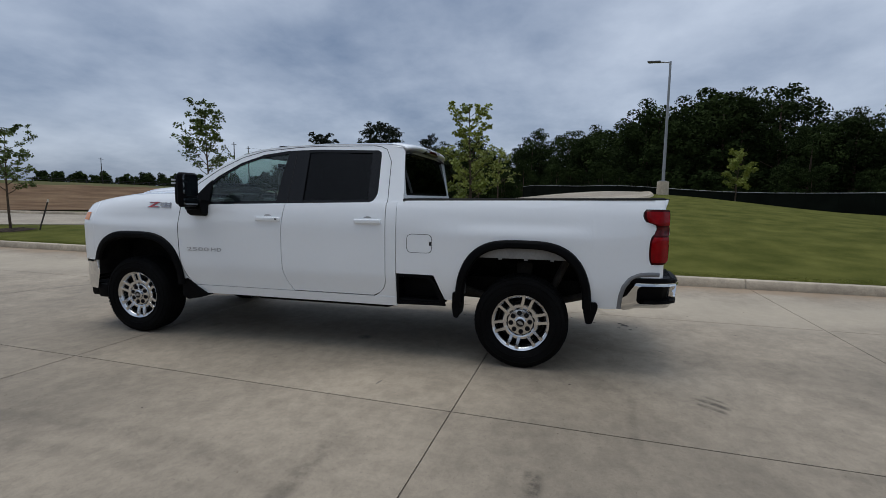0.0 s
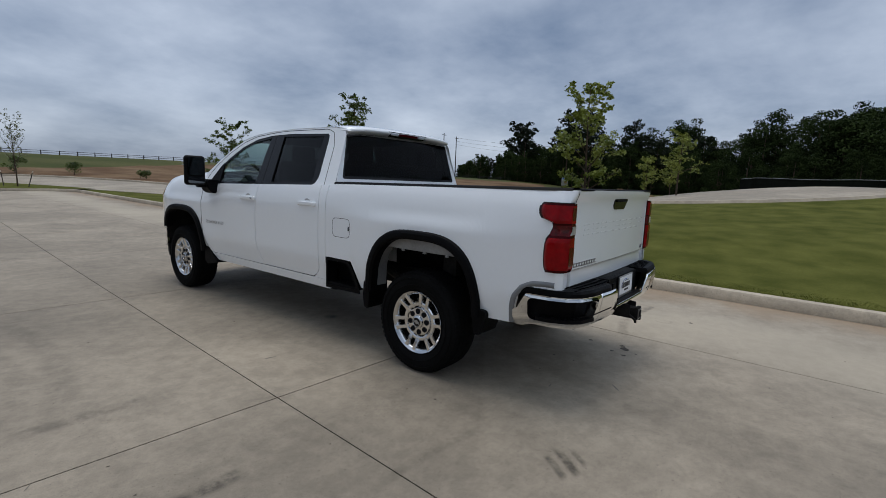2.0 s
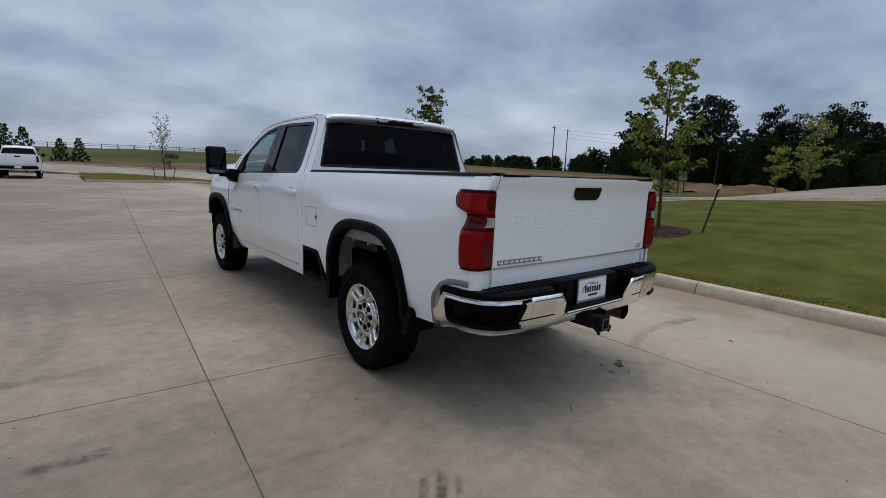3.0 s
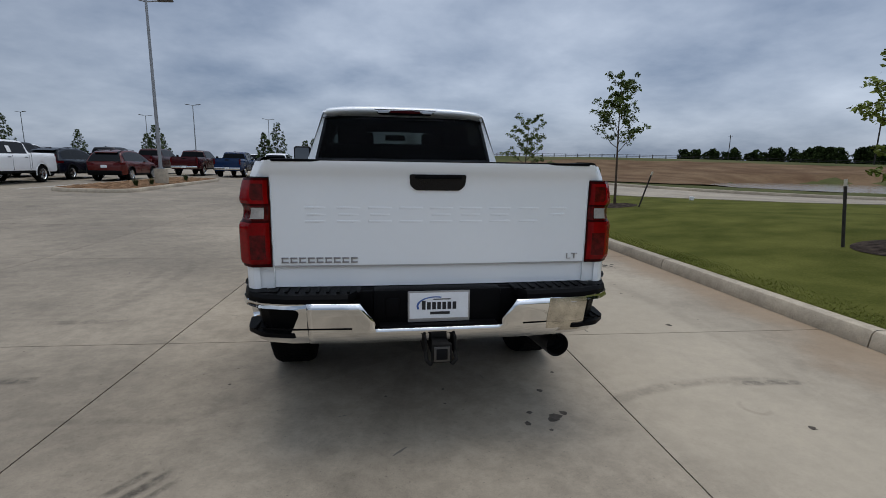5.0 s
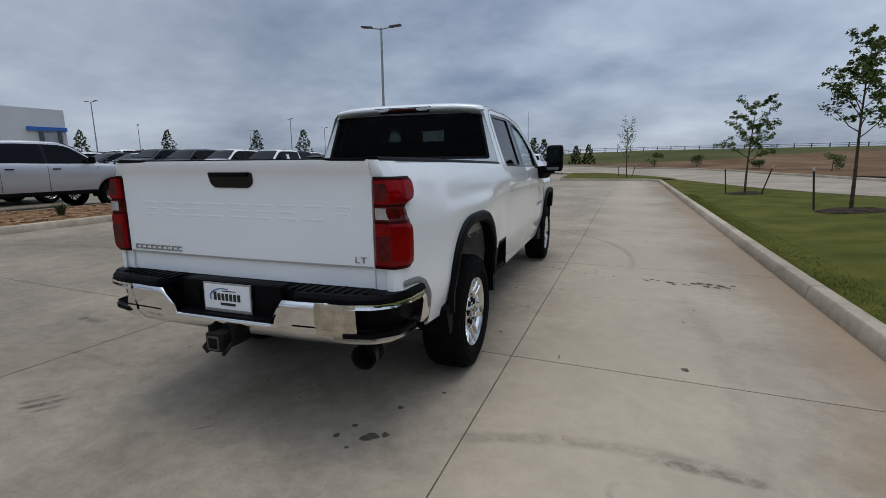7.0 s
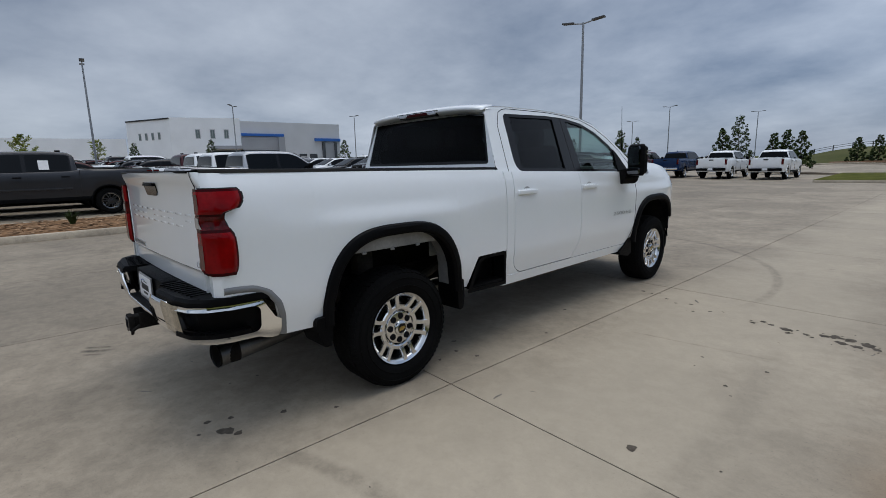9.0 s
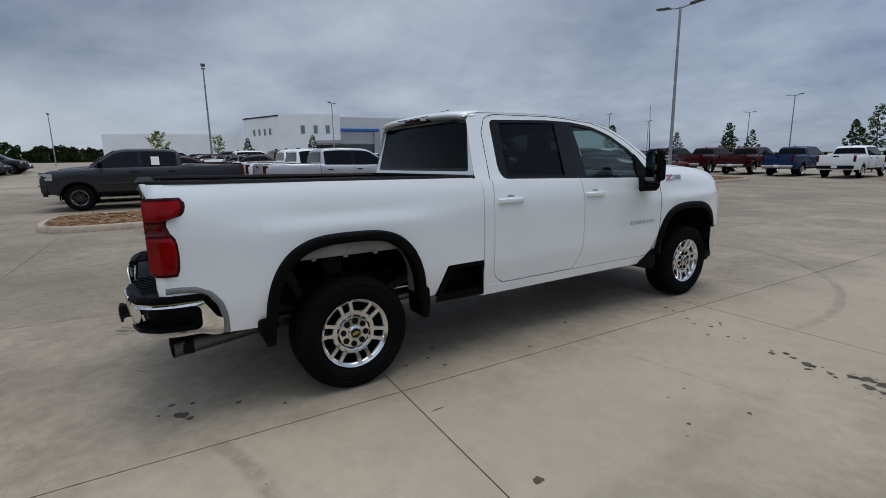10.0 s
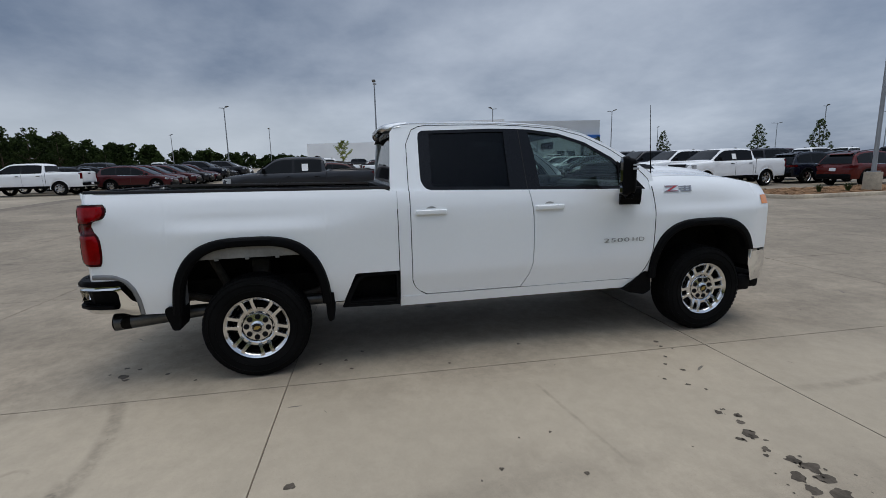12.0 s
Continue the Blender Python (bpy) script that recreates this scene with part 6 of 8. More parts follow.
for i in range(-7, 2):
    for j in range(-4, 10):
        x_mid, y_mid = -1.99 + 3.235 * (i + 0.5), 0.3 + 3.56 * (j + 0.5)
        bm = bmesh.new()
        g = 0.0048
        n = 5
        grid_v = []
        for a in range(n):
            row = []
            for b in range(n):
                u, v = a / (n - 1), b / (n - 1)
                y_left = slab_cross(j, -1.99 + 3.235 * i) + 3.56 * v
                y_right = slab_cross(j, -1.99 + 3.235 * (i + 1)) + 3.56 * v
                yy = y_right
                x0 = slab_line(i, y_left) + g
                x1 = slab_line(i + 1, y_right) - g
                if i == 1:
                    x1 = kerb_x(yy) - 0.004
                xx = x0 + (x1 - x0) * u
                yy = slab_cross(j, xx) + g + (3.56 - 2 * g) * v
                row.append(bm.verts.new((xx, yy, lot_z(xx, yy))))
            grid_v.append(row)
        for a in range(n - 1):
            for b in range(n - 1):
                bm.faces.new((grid_v[a][b], grid_v[a + 1][b], grid_v[a + 1][b + 1], grid_v[a][b + 1]))
        rim = [r[0] for r in grid_v] + grid_v[-1][1:] + [r[-1] for r in grid_v[::-1]][1:] + grid_v[0][::-1][1:-1]
        low = [bm.verts.new((p.co.x, p.co.y, p.co.z - 0.010)) for p in rim]
        for k in range(len(rim)):
            bm.faces.new((rim[k], low[k], low[(k + 1) % len(rim)], rim[(k + 1) % len(rim)]))
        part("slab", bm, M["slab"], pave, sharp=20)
sheet("joint_bed", span(-25, 3.4, 30), span(-14, 36, 51), lambda x, y: lot_z(x, y), M["joint"], "dirt in the joints", drop=0.009)

# stains on the concrete
random.seed(5)


def blot(x, y, r, squash=1.0, ang=0.0, name="oil_stain", mat="stain", z=0.0016):
    n = 18
    ph = random.random() * 9
    bm = bmesh.new()
    c, s_ = math.cos(radians(ang)), math.sin(radians(ang))
    vs = []
    for k in range(n):
        a = 2 * math.pi * k / n
        rr = r * (0.75 + 0.5 * noise.noise((math.cos(a) * 1.6 + ph, math.sin(a) * 1.6, ph)))
        px, py = rr * math.cos(a), rr * squash * math.sin(a)
        vs.append(bm.verts.new((x + c * px - s_ * py, y + s_ * px + c * py, lot_z(x, y) + z)))
    bm.faces.new(vs)
    bmesh.ops.triangulate(bm, faces=bm.faces)
    ob = part(name, bm, M[mat], None, smooth=False)
    return tagged(ob, "dark oil drip mark on pale concrete" if mat == "stain" else "grey rubber smear on concrete", "stain", "stains on the drive", "stuff")


for x, y, r in ((0.73, -1.10, 0.055), (0.80, -1.05, 0.03), (0.55, -1.14, 0.028), (0.60, -1.02, 0.022), (0.758, -0.757, 0.026), (0.66, -1.22, 0.015), (2.18, -1.395, 0.025), (2.454, 0.358, 0.035), (0.95, -0.5, 0.018), (1.05, 0.7, 0.02), (1.15, 1.5, 0.018), (0.9, 2.2, 0.02)):
    blot(x, y, r)
# the trail of drips from the front of the truck to a splashed patch
TRAIL = ((1.18, 3.41, 0.030), (1.29, 3.38, 0.022), (1.36, 3.44, 0.016), (1.50, 3.27, 0.024), (1.63, 3.17, 0.020), (1.76, 3.23, 0.024), (1.86, 2.99, 0.018), (1.98, 3.09, 0.022), (2.08, 3.16, 0.018), (2.37, 3.00, 0.030), (2.43, 3.09, 0.030), (2.50, 3.04, 0.030), (2.62, 2.99, 0.048), (2.65, 2.89, 0.026), (2.70, 3.02, 0.014), (2.77, 2.95, 0.028), (2.82, 2.90, 0.018), (2.89, 3.00, 0.050), (2.96, 3.04, 0.062), (3.01, 2.90, 0.055), (3.05, 3.02, 0.060), (3.11, 2.88, 0.048), (3.16, 2.98, 0.060), (3.22, 2.90, 0.035), (3.30, 3.02, 0.045), (0.69, 0.80, 0.024), (0.86, 0.66, 0.022), (0.89, 0.45, 0.018), (2.72, 1.88, 0.020), (2.58, 1.46, 0.018), (2.31, 1.86, 0.014))
for x, y, r in TRAIL:
    blot(x, y, r * 1.15, random.uniform(0.6, 0.95), random.uniform(0, 180))
    if r > 0.025:
        for _ in range(2):
            blot(x + random.gauss(0, 0.06), y + random.gauss(0, 0.06), random.uniform(0.006, 0.014), 0.8)
for k in range(60):
    blot(random.uniform(-5, 3.6), random.uniform(-3, 6), random.uniform(0.006, 0.014), random.uniform(0.5, 1))

for k in range(36):
    blot(random.uniform(-6, 3.5), random.uniform(-3.5, 7), random.uniform(0.03, 0.10), random.uniform(0.06, 0.16), random.uniform(0, 180), "scuff_mark", "skid")

# grass blades on the part of the lawn beside the drive
rg = np.random.default_rng(31)
n_blades = 24000
by = rg.uniform(-9, 17, n_blades)
near_edge = rg.random(n_blades) < 0.45
bu = np.where(near_edge, 0.30 * rg.random(n_blades) ** 1.3, 0.45 * rg.random(n_blades) ** 1.3)
bx = 3.82 + 0.03 * by + 0.165 + bu
bz = np.array([lawn_z(a, b) for a, b in zip(bx, by)])
ang, bh = rg.uniform(0, 6.283, n_blades), rg.uniform(0.010, 0.028, n_blades) * (1 - 0.35 * bu)
bw = 0.0030 + 0.0011 * bu
ca, sa = bw * np.cos(ang), bw * np.sin(ang)
lx, ly = rg.normal(0, 1.3, n_blades) * bh * 0.8, rg.normal(0, 1.3, n_blades) * bh * 0.8
gv = np.stack((np.column_stack((bx - ca, by - sa, bz)), np.column_stack((bx + ca, by + sa, bz)), np.column_stack((bx + lx, by + ly, bz + bh + 0.003))), axis=1).reshape(-1, 3)
gme = bpy.data.meshes.new("grass")
gme.from_pydata(gv.tolist(), [], np.arange(3 * n_blades).reshape(-1, 3).tolist())
gme.materials.append(M["blade"])
tagged(new("grass", gme), "short green grass blades of the mown lawn", "grass", kind="stuff")

# ================= plants =================
def limbs(h, r, seed, spread_, first=0.3, count=9, bend=0.03, rise=(0.35, 0.95)):
    """A trunk and limbs: lists of points with radii, and the twig ends for leaves."""
    rng = random.Random(seed)
    trunk = [Vector((bend * h * math.sin(2.3 * t + seed) * t, bend * h * math.cos(1.7 * t + seed) * t, h * t)) for t in [i / 8 for i in range(9)]]
    bars = [(trunk, [r * (1 - 0.85 * i / 8) for i in range(9)])]
    ends = []
    for k in range(count):
        t = first + (0.97 - first) * (k + rng.random() * 0.7) / count
        i = min(7, int(t * 8))
        base = trunk[i].lerp(trunk[i + 1], t * 8 - i)
        a = k * 2.4 + rng.random()
        ln = spread_ * (1.15 - 0.75 * abs(t - 0.5) * 1.2) * rng.uniform(0.6, 1.1)
        out = Vector((math.cos(a), math.sin(a), rng.uniform(*rise))).normalized()
        pts = [base]
        for j in range(4):
            pts.append(pts[-1] + out * ln / 4 + Vector((rng.gauss(0, 0.03), rng.gauss(0, 0.03), rng.gauss(0.02, 0.03))) * ln)
        rr = r * (1 - 0.8 * t) * 0.5
        bars.append((pts, [rr * (1 - 0.17 * j) for j in range(5)]))
        ends += [(pts[j], ln * 0.16) for j in (2, 3, 4)]
        for j in (2, 3):
            d = Vector((rng.gauss(0, 1), rng.gauss(0, 1), rng.gauss(0.3, 0.6))).normalized()
            tw = [pts[j], pts[j] + d * ln * 0.28, pts[j] + d * ln * 0.5 + Vector((0, 0, 0.03))]
            bars.append((tw, [rr * 0.45, rr * 0.3, rr * 0.15]))
            ends += [(tw[1], ln * 0.12), (tw[2], ln * 0.13)]
    ends.append((trunk[-1], 0.12 * spread_))
    return bars, ends


def leaf_cloud(ends, count, size, seed, flat=0.75, cup=0.25):
    """Many small folded leaves scattered about the twigs."""
    rng = random.Random(seed)
    verts, faces = [], []
    for _ in range(count):
        c, rad = ends[rng.randrange(len(ends))]
        p = c + Vector([max(-1.7, min(1.7, rng.gauss(0, 1))) * rad * k_ for k_ in (1, 1, flat)])
        d = Vector((rng.gauss(0, 1), rng.gauss(0, 1), rng.gauss(-0.2, 0.6))).normalized()
        q = d.orthogonal().normalized()
        q = Matrix.Rotation(rng.uniform(0, 6.28), 3, d) @ q
        n = d.cross(q)
        s = size * rng.uniform(0.6, 1.3)
        k = len(verts)
        verts += [p - d * s * 0.5, p + q * s * 0.32 + n * cup * s * 0.4, p + d * s * 0.55, p - q * s * 0.32 + n * cup * s * 0.4]
        faces += [(k, k + 1, k + 2), (k, k + 2, k + 3)]
    return verts, faces


def mesh_part(name, verts, faces, mat, parent):
    me = bpy.data.meshes.new(name)
    me.from_pydata([tuple(v) for v in verts], [], faces)
    me.materials.append(mat)
    ob = new(name, me)
    ob.parent = parent
    return ob


def young_tree(x, y, z, h, spread_, leaves, size, mat, seed, label, first=0.35, count=10, r=0.045, group="young trees along the lawn", rise=(0.35, 0.95), tight=0.68):
    t = root("young_tree", label, "tree", group, at=Matrix.Translation((x, y, z)))
    bars, ends = limbs(h, r, seed, spread_, first, count, 0.03, rise)
    bm = bmesh.new()
    for pts, rs in bars:
        tube(pts, rs, 7, bm)
    part("trunk", bm, M["bark"], t)
    v, f = leaf_cloud([(p, r_ * tight) for p, r_ in ends], leaves, size, seed + 1)
    mesh_part("crown", v, f, mat, t)
    return t


def tree_ring(x, y, z, seed):
    rng = random.Random(seed)
    bm = grid(lambda u, v: Vector((x + (0.02 + 0.62 * v) * math.cos(6.2832 * u), y + (0.02 + 0.62 * v) * math.sin(6.2832 * u), lawn_z(x + (0.02 + 0.62 * v) * math.cos(6.2832 * u), y + (0.02 + 0.62 * v) * math.sin(6.2832 * u)) + 0.008 + 0.06 * (1 - v * v) + 0.012 * noise.noise((u * 30, v * 9, seed)))), 29, 6)
    tagged(part("mulch_ring", bm, M["ring_mulch"], None), "dark bark mulch round a young tree", "mulch", kind="stuff")


def tree_stake(x, y, z, lx, ly, h=1.0):
    st = root("tree_stake", "dark wooden stake with a pale top beside a tree", "stake", "tree stakes", at=Matrix.Translation((x, y, z)))
    top = Vector((lx, ly, h))
    part("post", tube([(0, 0, -0.1), top * 0.9], 0.022, 8), M["stake"], st)
    part("pale_tip", tube([top * 0.9, top], 0.023, 8), M["stake_top"], st)


# the row along the lawn: (place, height, spread, leaves, leaf, seed)
ROW = (
    ((7.15, 1.90), 3.4, 0.80, 3900, "leaf_lime", 11, 0.20, 22, (0.25, 1.15)),
    ((6.90, 9.62), 3.45, 0.86, 3300, "leaf", 29, 0.44, 15, (0.65, 1.55)),
    ((6.52, 16.9), 3.20, 0.86, 3300, "leaf", 37, 0.34, 14, (0.15, 0.75)),
    ((2.9, 34.4), 3.9, 1.0, 1000, "leaf_pale", 41, 0.28, 18, (1.2, 2.6)),
)
for (x, y), h, sp_, n, mt, seed, first, count, rise in ROW:
    z = lawn_z(x, y)
    young_tree(x, y, z, h, sp_, n, 0.078, M[mt], seed, "young tree with sparse %s leaves in a mulch ring" % {"leaf_lime": "yellow-green", "leaf": "green", "leaf_pale": "pale"}[mt], first, count, 0.042, rise=rise, tight=0.50)
    tree_ring(x, y, z + 0.012, seed)
    tree_stake(x - 0.5, y + 0.5, lawn_z(x - 0.5, y + 0.5), -0.10, 0.05)
    tree_stake(x + 0.30, y - 0.75, lawn_z(x + 0.30, y - 0.75), 0.26, -0.16)


def clump_cloud(clumps, count, size, seed, flat=0.8):
    """Leaves over the skins of many rounded clumps, thinner inside."""
    rng = random.Random(seed)
    total = sum(r * r for _, r in clumps)
    verts, faces = [], []
    for c, r in clumps:
        for _ in range(max(6, int(count * r * r / total))):
            d = Vector((rng.gauss(0, 1), rng.gauss(0, 1), rng.gauss(0.25, 1))).normalized()
            p = c + Vector((d.x, d.y, d.z * flat)) * r * rng.uniform(0.65, 1.12)
            q = (d.orthogonal().normalized() + 0.6 * Vector((rng.gauss(0, 1), rng.gauss(0, 1), rng.gauss(0, 1)))).normalized()
            n = q.cross(d + 0.5 * Vector((rng.gauss(0, 1), rng.gauss(0, 1), rng.gauss(0, 1)))).normalized()
            s = size * rng.uniform(0.5, 1.3)
            k = len(verts)
            verts += [p - q * s * 0.55, p + n * s * 0.42 + q * s * 0.1, p + q * s * 0.6, p - n * s * 0.42 - q * s * 0.05]
            faces.append((k, k + 1, k + 2, k + 3))
    return verts, faces


def far_tree(kind, seed, h, near=True):
    """A full-grown wood tree: many clumps of leaves round its limbs."""
    t = root("wood_tree", "tall dark-leaved tree at the edge of a wood" if kind == "oak" else "tall dark pine at the edge of a wood", "tree", "trees of the wood")
    rng = random.Random(seed)
    if kind == "oak":
        bars, _ = limbs(h * 0.80, h * 0.02, seed, h * 0.30, 0.18, 14, 0.02)
        clumps = []
        for k in range(46):
            up = (k + rng.random()) / 46
            wide = h * 0.30 * math.sin(math.pi * (0.16 + 0.80 * up)) ** 0.6
            a, e = k * 2.4 + rng.random(), math.sqrt(rng.uniform(0.15, 1.0))
            clumps.append((Vector((wide * e * math.cos(a), wide * e * math.sin(a), h * (0.05 + 0.86 * up) + h * 0.03 * rng.gauss(0, 1))), h * rng.uniform(0.05, 0.105) * (1.1 - 0.35 * up)))
        v, f = clump_cloud(clumps, 6600 if near else 1800, h * (0.0195 if near else 0.042), seed)
        mat = M["leaf_dark"]
    else:
        bars, ends = limbs(h * 0.97, h * 0.014, seed, h * 0.22, 0.45, 15, 0.012)
        v, f = clump_cloud([(p, r * 1.7) for p, r in ends], 3200 if near else 1500, h * (0.024 if near else 0.036), seed, 0.5)
        mat = M["needle"]
    bm = bmesh.new()
    for pts, rs in bars[:12]:
        tube(pts, rs, 6, bm)
    part("trunk", bm, M["bark"], t)
    mesh_part("crown", v, f, mat, t)
    return t


protos = {("oak", k): far_tree("oak", 100 + k, 12.0) for k in range(4)}
protos |= {("pine", k): far_tree("pine", 200 + k, 14.0) for k in range(2)}
protos |= {("oak", k): far_tree("oak", 100 + k, 12.0, False) for k in range(4, 7)}
protos |= {("pine", k): far_tree("pine", 200 + k, 14.0, False) for k in range(2, 4)}
used = set()
rng = random.Random(77)


def put_tree(kind, x, y, h):
    far = math.hypot(x, y) > 105
    k = rng.randrange(*{("oak", 0): (0, 4), ("oak", 1): (4, 7), ("pine", 0): (0, 2), ("pine", 1): (2, 4)}[(kind, far)])
    p = protos[(kind, k)]
    sc = h / (12.0 if kind == "oak" else 14.0)
    m = Matrix.Translation((x, y, land_z(x, y) - 0.1)) @ Matrix.Rotation(rng.uniform(0, 6.28), 4, "Z") @ Matrix.Diagonal((sc * rng.uniform(0.9, 1.15), sc * rng.uniform(0.9, 1.15), sc, 1))
    if (kind, k) not in used:
        used.add((kind, k))
        p.matrix_basis = m
    else:
        copy_thing(p, m)


def wood(line, n, hs, deep, share=0.15):
    """Trees along a plan line, some behind it; hs are heights at its two ends."""
    pts = resample(line, n)
    for i, p in enumerate(pts):
        h = hs[0] + (hs[1] - hs[0]) * i / max(1, n - 1)
        for row in range(deep):
            q = Vector((p.x - (-5), p.y)).normalized()
            off = q * row * 7 + Vector((rng.gauss(0, 1.6), rng.gauss(0, 1.6)))
            put_tree("pine" if rng.random() < share else "oak", p.x + off.x, p.y + off.y, h * rng.uniform(0.82, 1.12))


def far_wood(label, lines):
    """One sheet of far woodland: leafy crowns along plan lines, (line, trees, heights)."""
    kinds = []
    for k in range(4):
        rk = random.Random(500 + k)
        cl = []
        for j in range(30):
            up = (j + rk.random()) / 30
            wide = 0.34 * math.sin(math.pi * (0.16 + 0.80 * up)) ** 0.6
            a = j * 2.4 + rk.random()
            cl.append((Vector((wide * rk.random() * math.cos(a), wide * rk.random() * math.sin(a), 0.02 + 0.88 * up)), rk.uniform(0.07, 0.12)))
        kinds.append(np.array([tuple(p) for p in clump_cloud(cl, 900, 0.075, 510 + k)[0]]))
    out = []
    for line, n, hs in lines:
        for i, p in enumerate(resample(line, n)):
            h = (hs[0] + (hs[1] - hs[0]) * i / (n - 1)) * rng.uniform(0.75, 1.12)
            x, y = p.x + rng.gauss(0, 2.5), p.y + rng.gauss(0, 2.5)
            a = rng.uniform(0, 6.28)
            c, s_ = math.cos(a) * h * 1.1, math.sin(a) * h * 1.1
            V = kinds[rng.randrange(4)]
            out.append(np.column_stack((x + c * V[:, 0] - s_ * V[:, 1], y + s_ * V[:, 0] + c * V[:, 1], land_z(x, y) - 0.2 + h * V[:, 2])))
    allv = np.concatenate(out)
    me = bpy.data.meshes.new("far_woodland")
    me.from_pydata(allv.tolist(), [], np.arange(len(allv)).reshape(-1, 4).tolist())
    me.materials.append(M["leaf_dark"])
    return tagged(new("far_woodland", me), label, "wood", kind="stuff")


def polar(az, d, o=(-5.0, -0.3)):
    return (o[0] + d * math.sin(radians(az)), o[1] + d * math.cos(radians(az)))


wood([polar(96, 74), polar(104, 67)], 10, (12.2, 13.8), 2, 0.05)
wood([polar(105, 66), polar(112, 61)], 9, (14.4, 12.6), 2, 0.05)
wood([polar(113, 60), polar(119.5, 57)], 9, (9.8, 9.6), 2, 0.0)
wood([polar(121, 56), polar(128, 55), polar(140, 60)], 14, (10.6, 12.4), 2, 0.05)
wood([polar(94, 68), polar(105, 61), polar(114, 55), polar(126, 50)], 26, (4.5, 5.0), 1, 0.0)
wood([polar(79, 104), polar(90, 92), polar(97, 76)], 18, (12.4, 12.2), 2, 0.1)
wood([polar(62, 110), polar(80, 96), polar(95, 72)], 30, (5.5, 6.0), 2, 0.0)
wood([polar(62, 120), polar(70, 112), polar(80, 104)], 8, (13.5, 11), 1, 0.85)
wood([polar(56, 140), polar(64, 118), polar(72, 104)], 14, (6.5, 9.0), 2, 0.1)
wood([polar(64, 108, (-2, -3)), polar(70, 100, (-2, -3)), polar(80, 92, (-2, -3))], 17, (8.6, 8.6), 2, 0.0)
for az, d, h in ((65.6, 99, 14.0), (66.9, 101, 15.2), (68.2, 98, 14.2), (72.6, 97, 12.6), (73.6, 99, 14.0), (75.2, 96, 13.0)):
    put_tree("pine", *polar(az, d, (-2.1, -3.2)), h)
far_wood("dark line of woodland on the horizon", (
    ([polar(60, 150), polar(70, 140), polar(80, 125)], 24, (10, 10)),
    ([polar(36, 330), polar(47, 300), polar(60, 220)], 70, (11, 10)),
    ([polar(-86, 330, (4.7, 0.7)), polar(-100, 260, (4.7, 0.7)), polar(-112, 190, (4.7, 0.7)), polar(-121, 140, (4.7, 0.7)), polar(-135, 130, (4.7, 0.7))], 110, (8.0, 10.0)),
    ([polar(-90, 300, (4.7, 0.7)), polar(-102, 235, (4.7, 0.7)), polar(-114, 170, (4.7, 0.7)), polar(-124, 130, (4.7, 0.7))], 60, (6, 5)),
))
wood([polar(-112, 150, (4.7, 0.7)), polar(-123, 120, (4.7, 0.7))], 7, (9, 10), 1, 0.1)

# trees by the road and in the lot
for az, d, h, n, mt, seed in ((83, 27, 3.0, 900, "leaf_lime", 51), (108.1, 33, 3.0, 2600, "leaf_lime", 53)):
    x, y = polar(az, d)
    young_tree(x, y, land_z(x, y) + 0.05, h, 0.95, n, 0.13, M[mt], seed, "small yellow-green tree on the grass", 0.25, 12, 0.05, "young trees by the road")
for x, y, h, mt, seed in ((32.3, 7.2, 3.0, "leaf_lime", 55), (35, 6.2, 2.8, "leaf_lime", 56)):
    young_tree(x, y, land_z(x, y) + 0.05, h, 1.0, 1100, 0.14, M[mt], seed, "small yellow-green tree on the road's island", 0.25, 12, 0.05, "young trees by the road")
M["leaf_lot"] = material("lot_tree_leaf", (0.030, 0.050, 0.014), 0.7, 0, 0.4, 1.0, 10, 0, spec=0.2, second=(0.07, 0.10, 0.028))
LOT_TREES = ((-22, 50, 4.5), (-27, 60, 4.0), (-10.5, 46, 4.0), (-9.3, 46.3, 5.1), (-6.6, 46, 3.4), (-5.8, 46.5, 3.7), (-4.7, 46, 3.5), (-2.5, 59.5, 3.2), (-1.0, 59.5, 3.3), (-34, 47, 4.8), (-41, 47, 4.8), (-48, 40, 4.5), (-60, 38, 4.5), (-70, 22, 4.5), (-78, 14, 4.2), (-30, 72, 4.5), (-40, 70, 4.5))
for k, (x, y, h) in enumerate(LOT_TREES):
    rt = random.Random(300 + k)
    tr_ = root("young_tree", "young dark green tree standing among parked cars", "tree", "young trees in the lot", at=Matrix.Translation((x, y, lot_z(x, y))))
    bars, _ = limbs(h * 0.92, 0.06, 300 + k, 0.7, 0.2, 9)
    bm = bmesh.new()
    for pts, rs in bars:
        tube(pts, rs, 6, bm)
    part("trunk", bm, M["bark"], tr_)
    cl = []
    for j in range(70):
        up = (j + rt.random()) / 70
        wide = h * 0.27 * (1.05 - up) ** 0.7 * rt.uniform(0.45, 1.1)
        cl.append((Vector((wide * math.cos(2.4 * j), wide * math.sin(2.4 * j), h * (0.16 + 0.82 * up))), h * rt.uniform(0.028, 0.060) * (1.15 - 0.6 * up)))
    v, f = clump_cloud(cl, 2600, 0.13, 310 + k)
    mesh_part("crown", v, f, M["leaf_lot"], tr_)
for k, (x, y) in enumerate(((-66, 1.1), (-85, 10.6))):
    young_tree(x, y, lot_z(x, y), 4.4, 1.2, 1100, 0.20, M["leaf_lime"], 340 + k, "young yellow-green tree standing among parked cars", 0.3, 12, 0.06, "young trees in the lot")
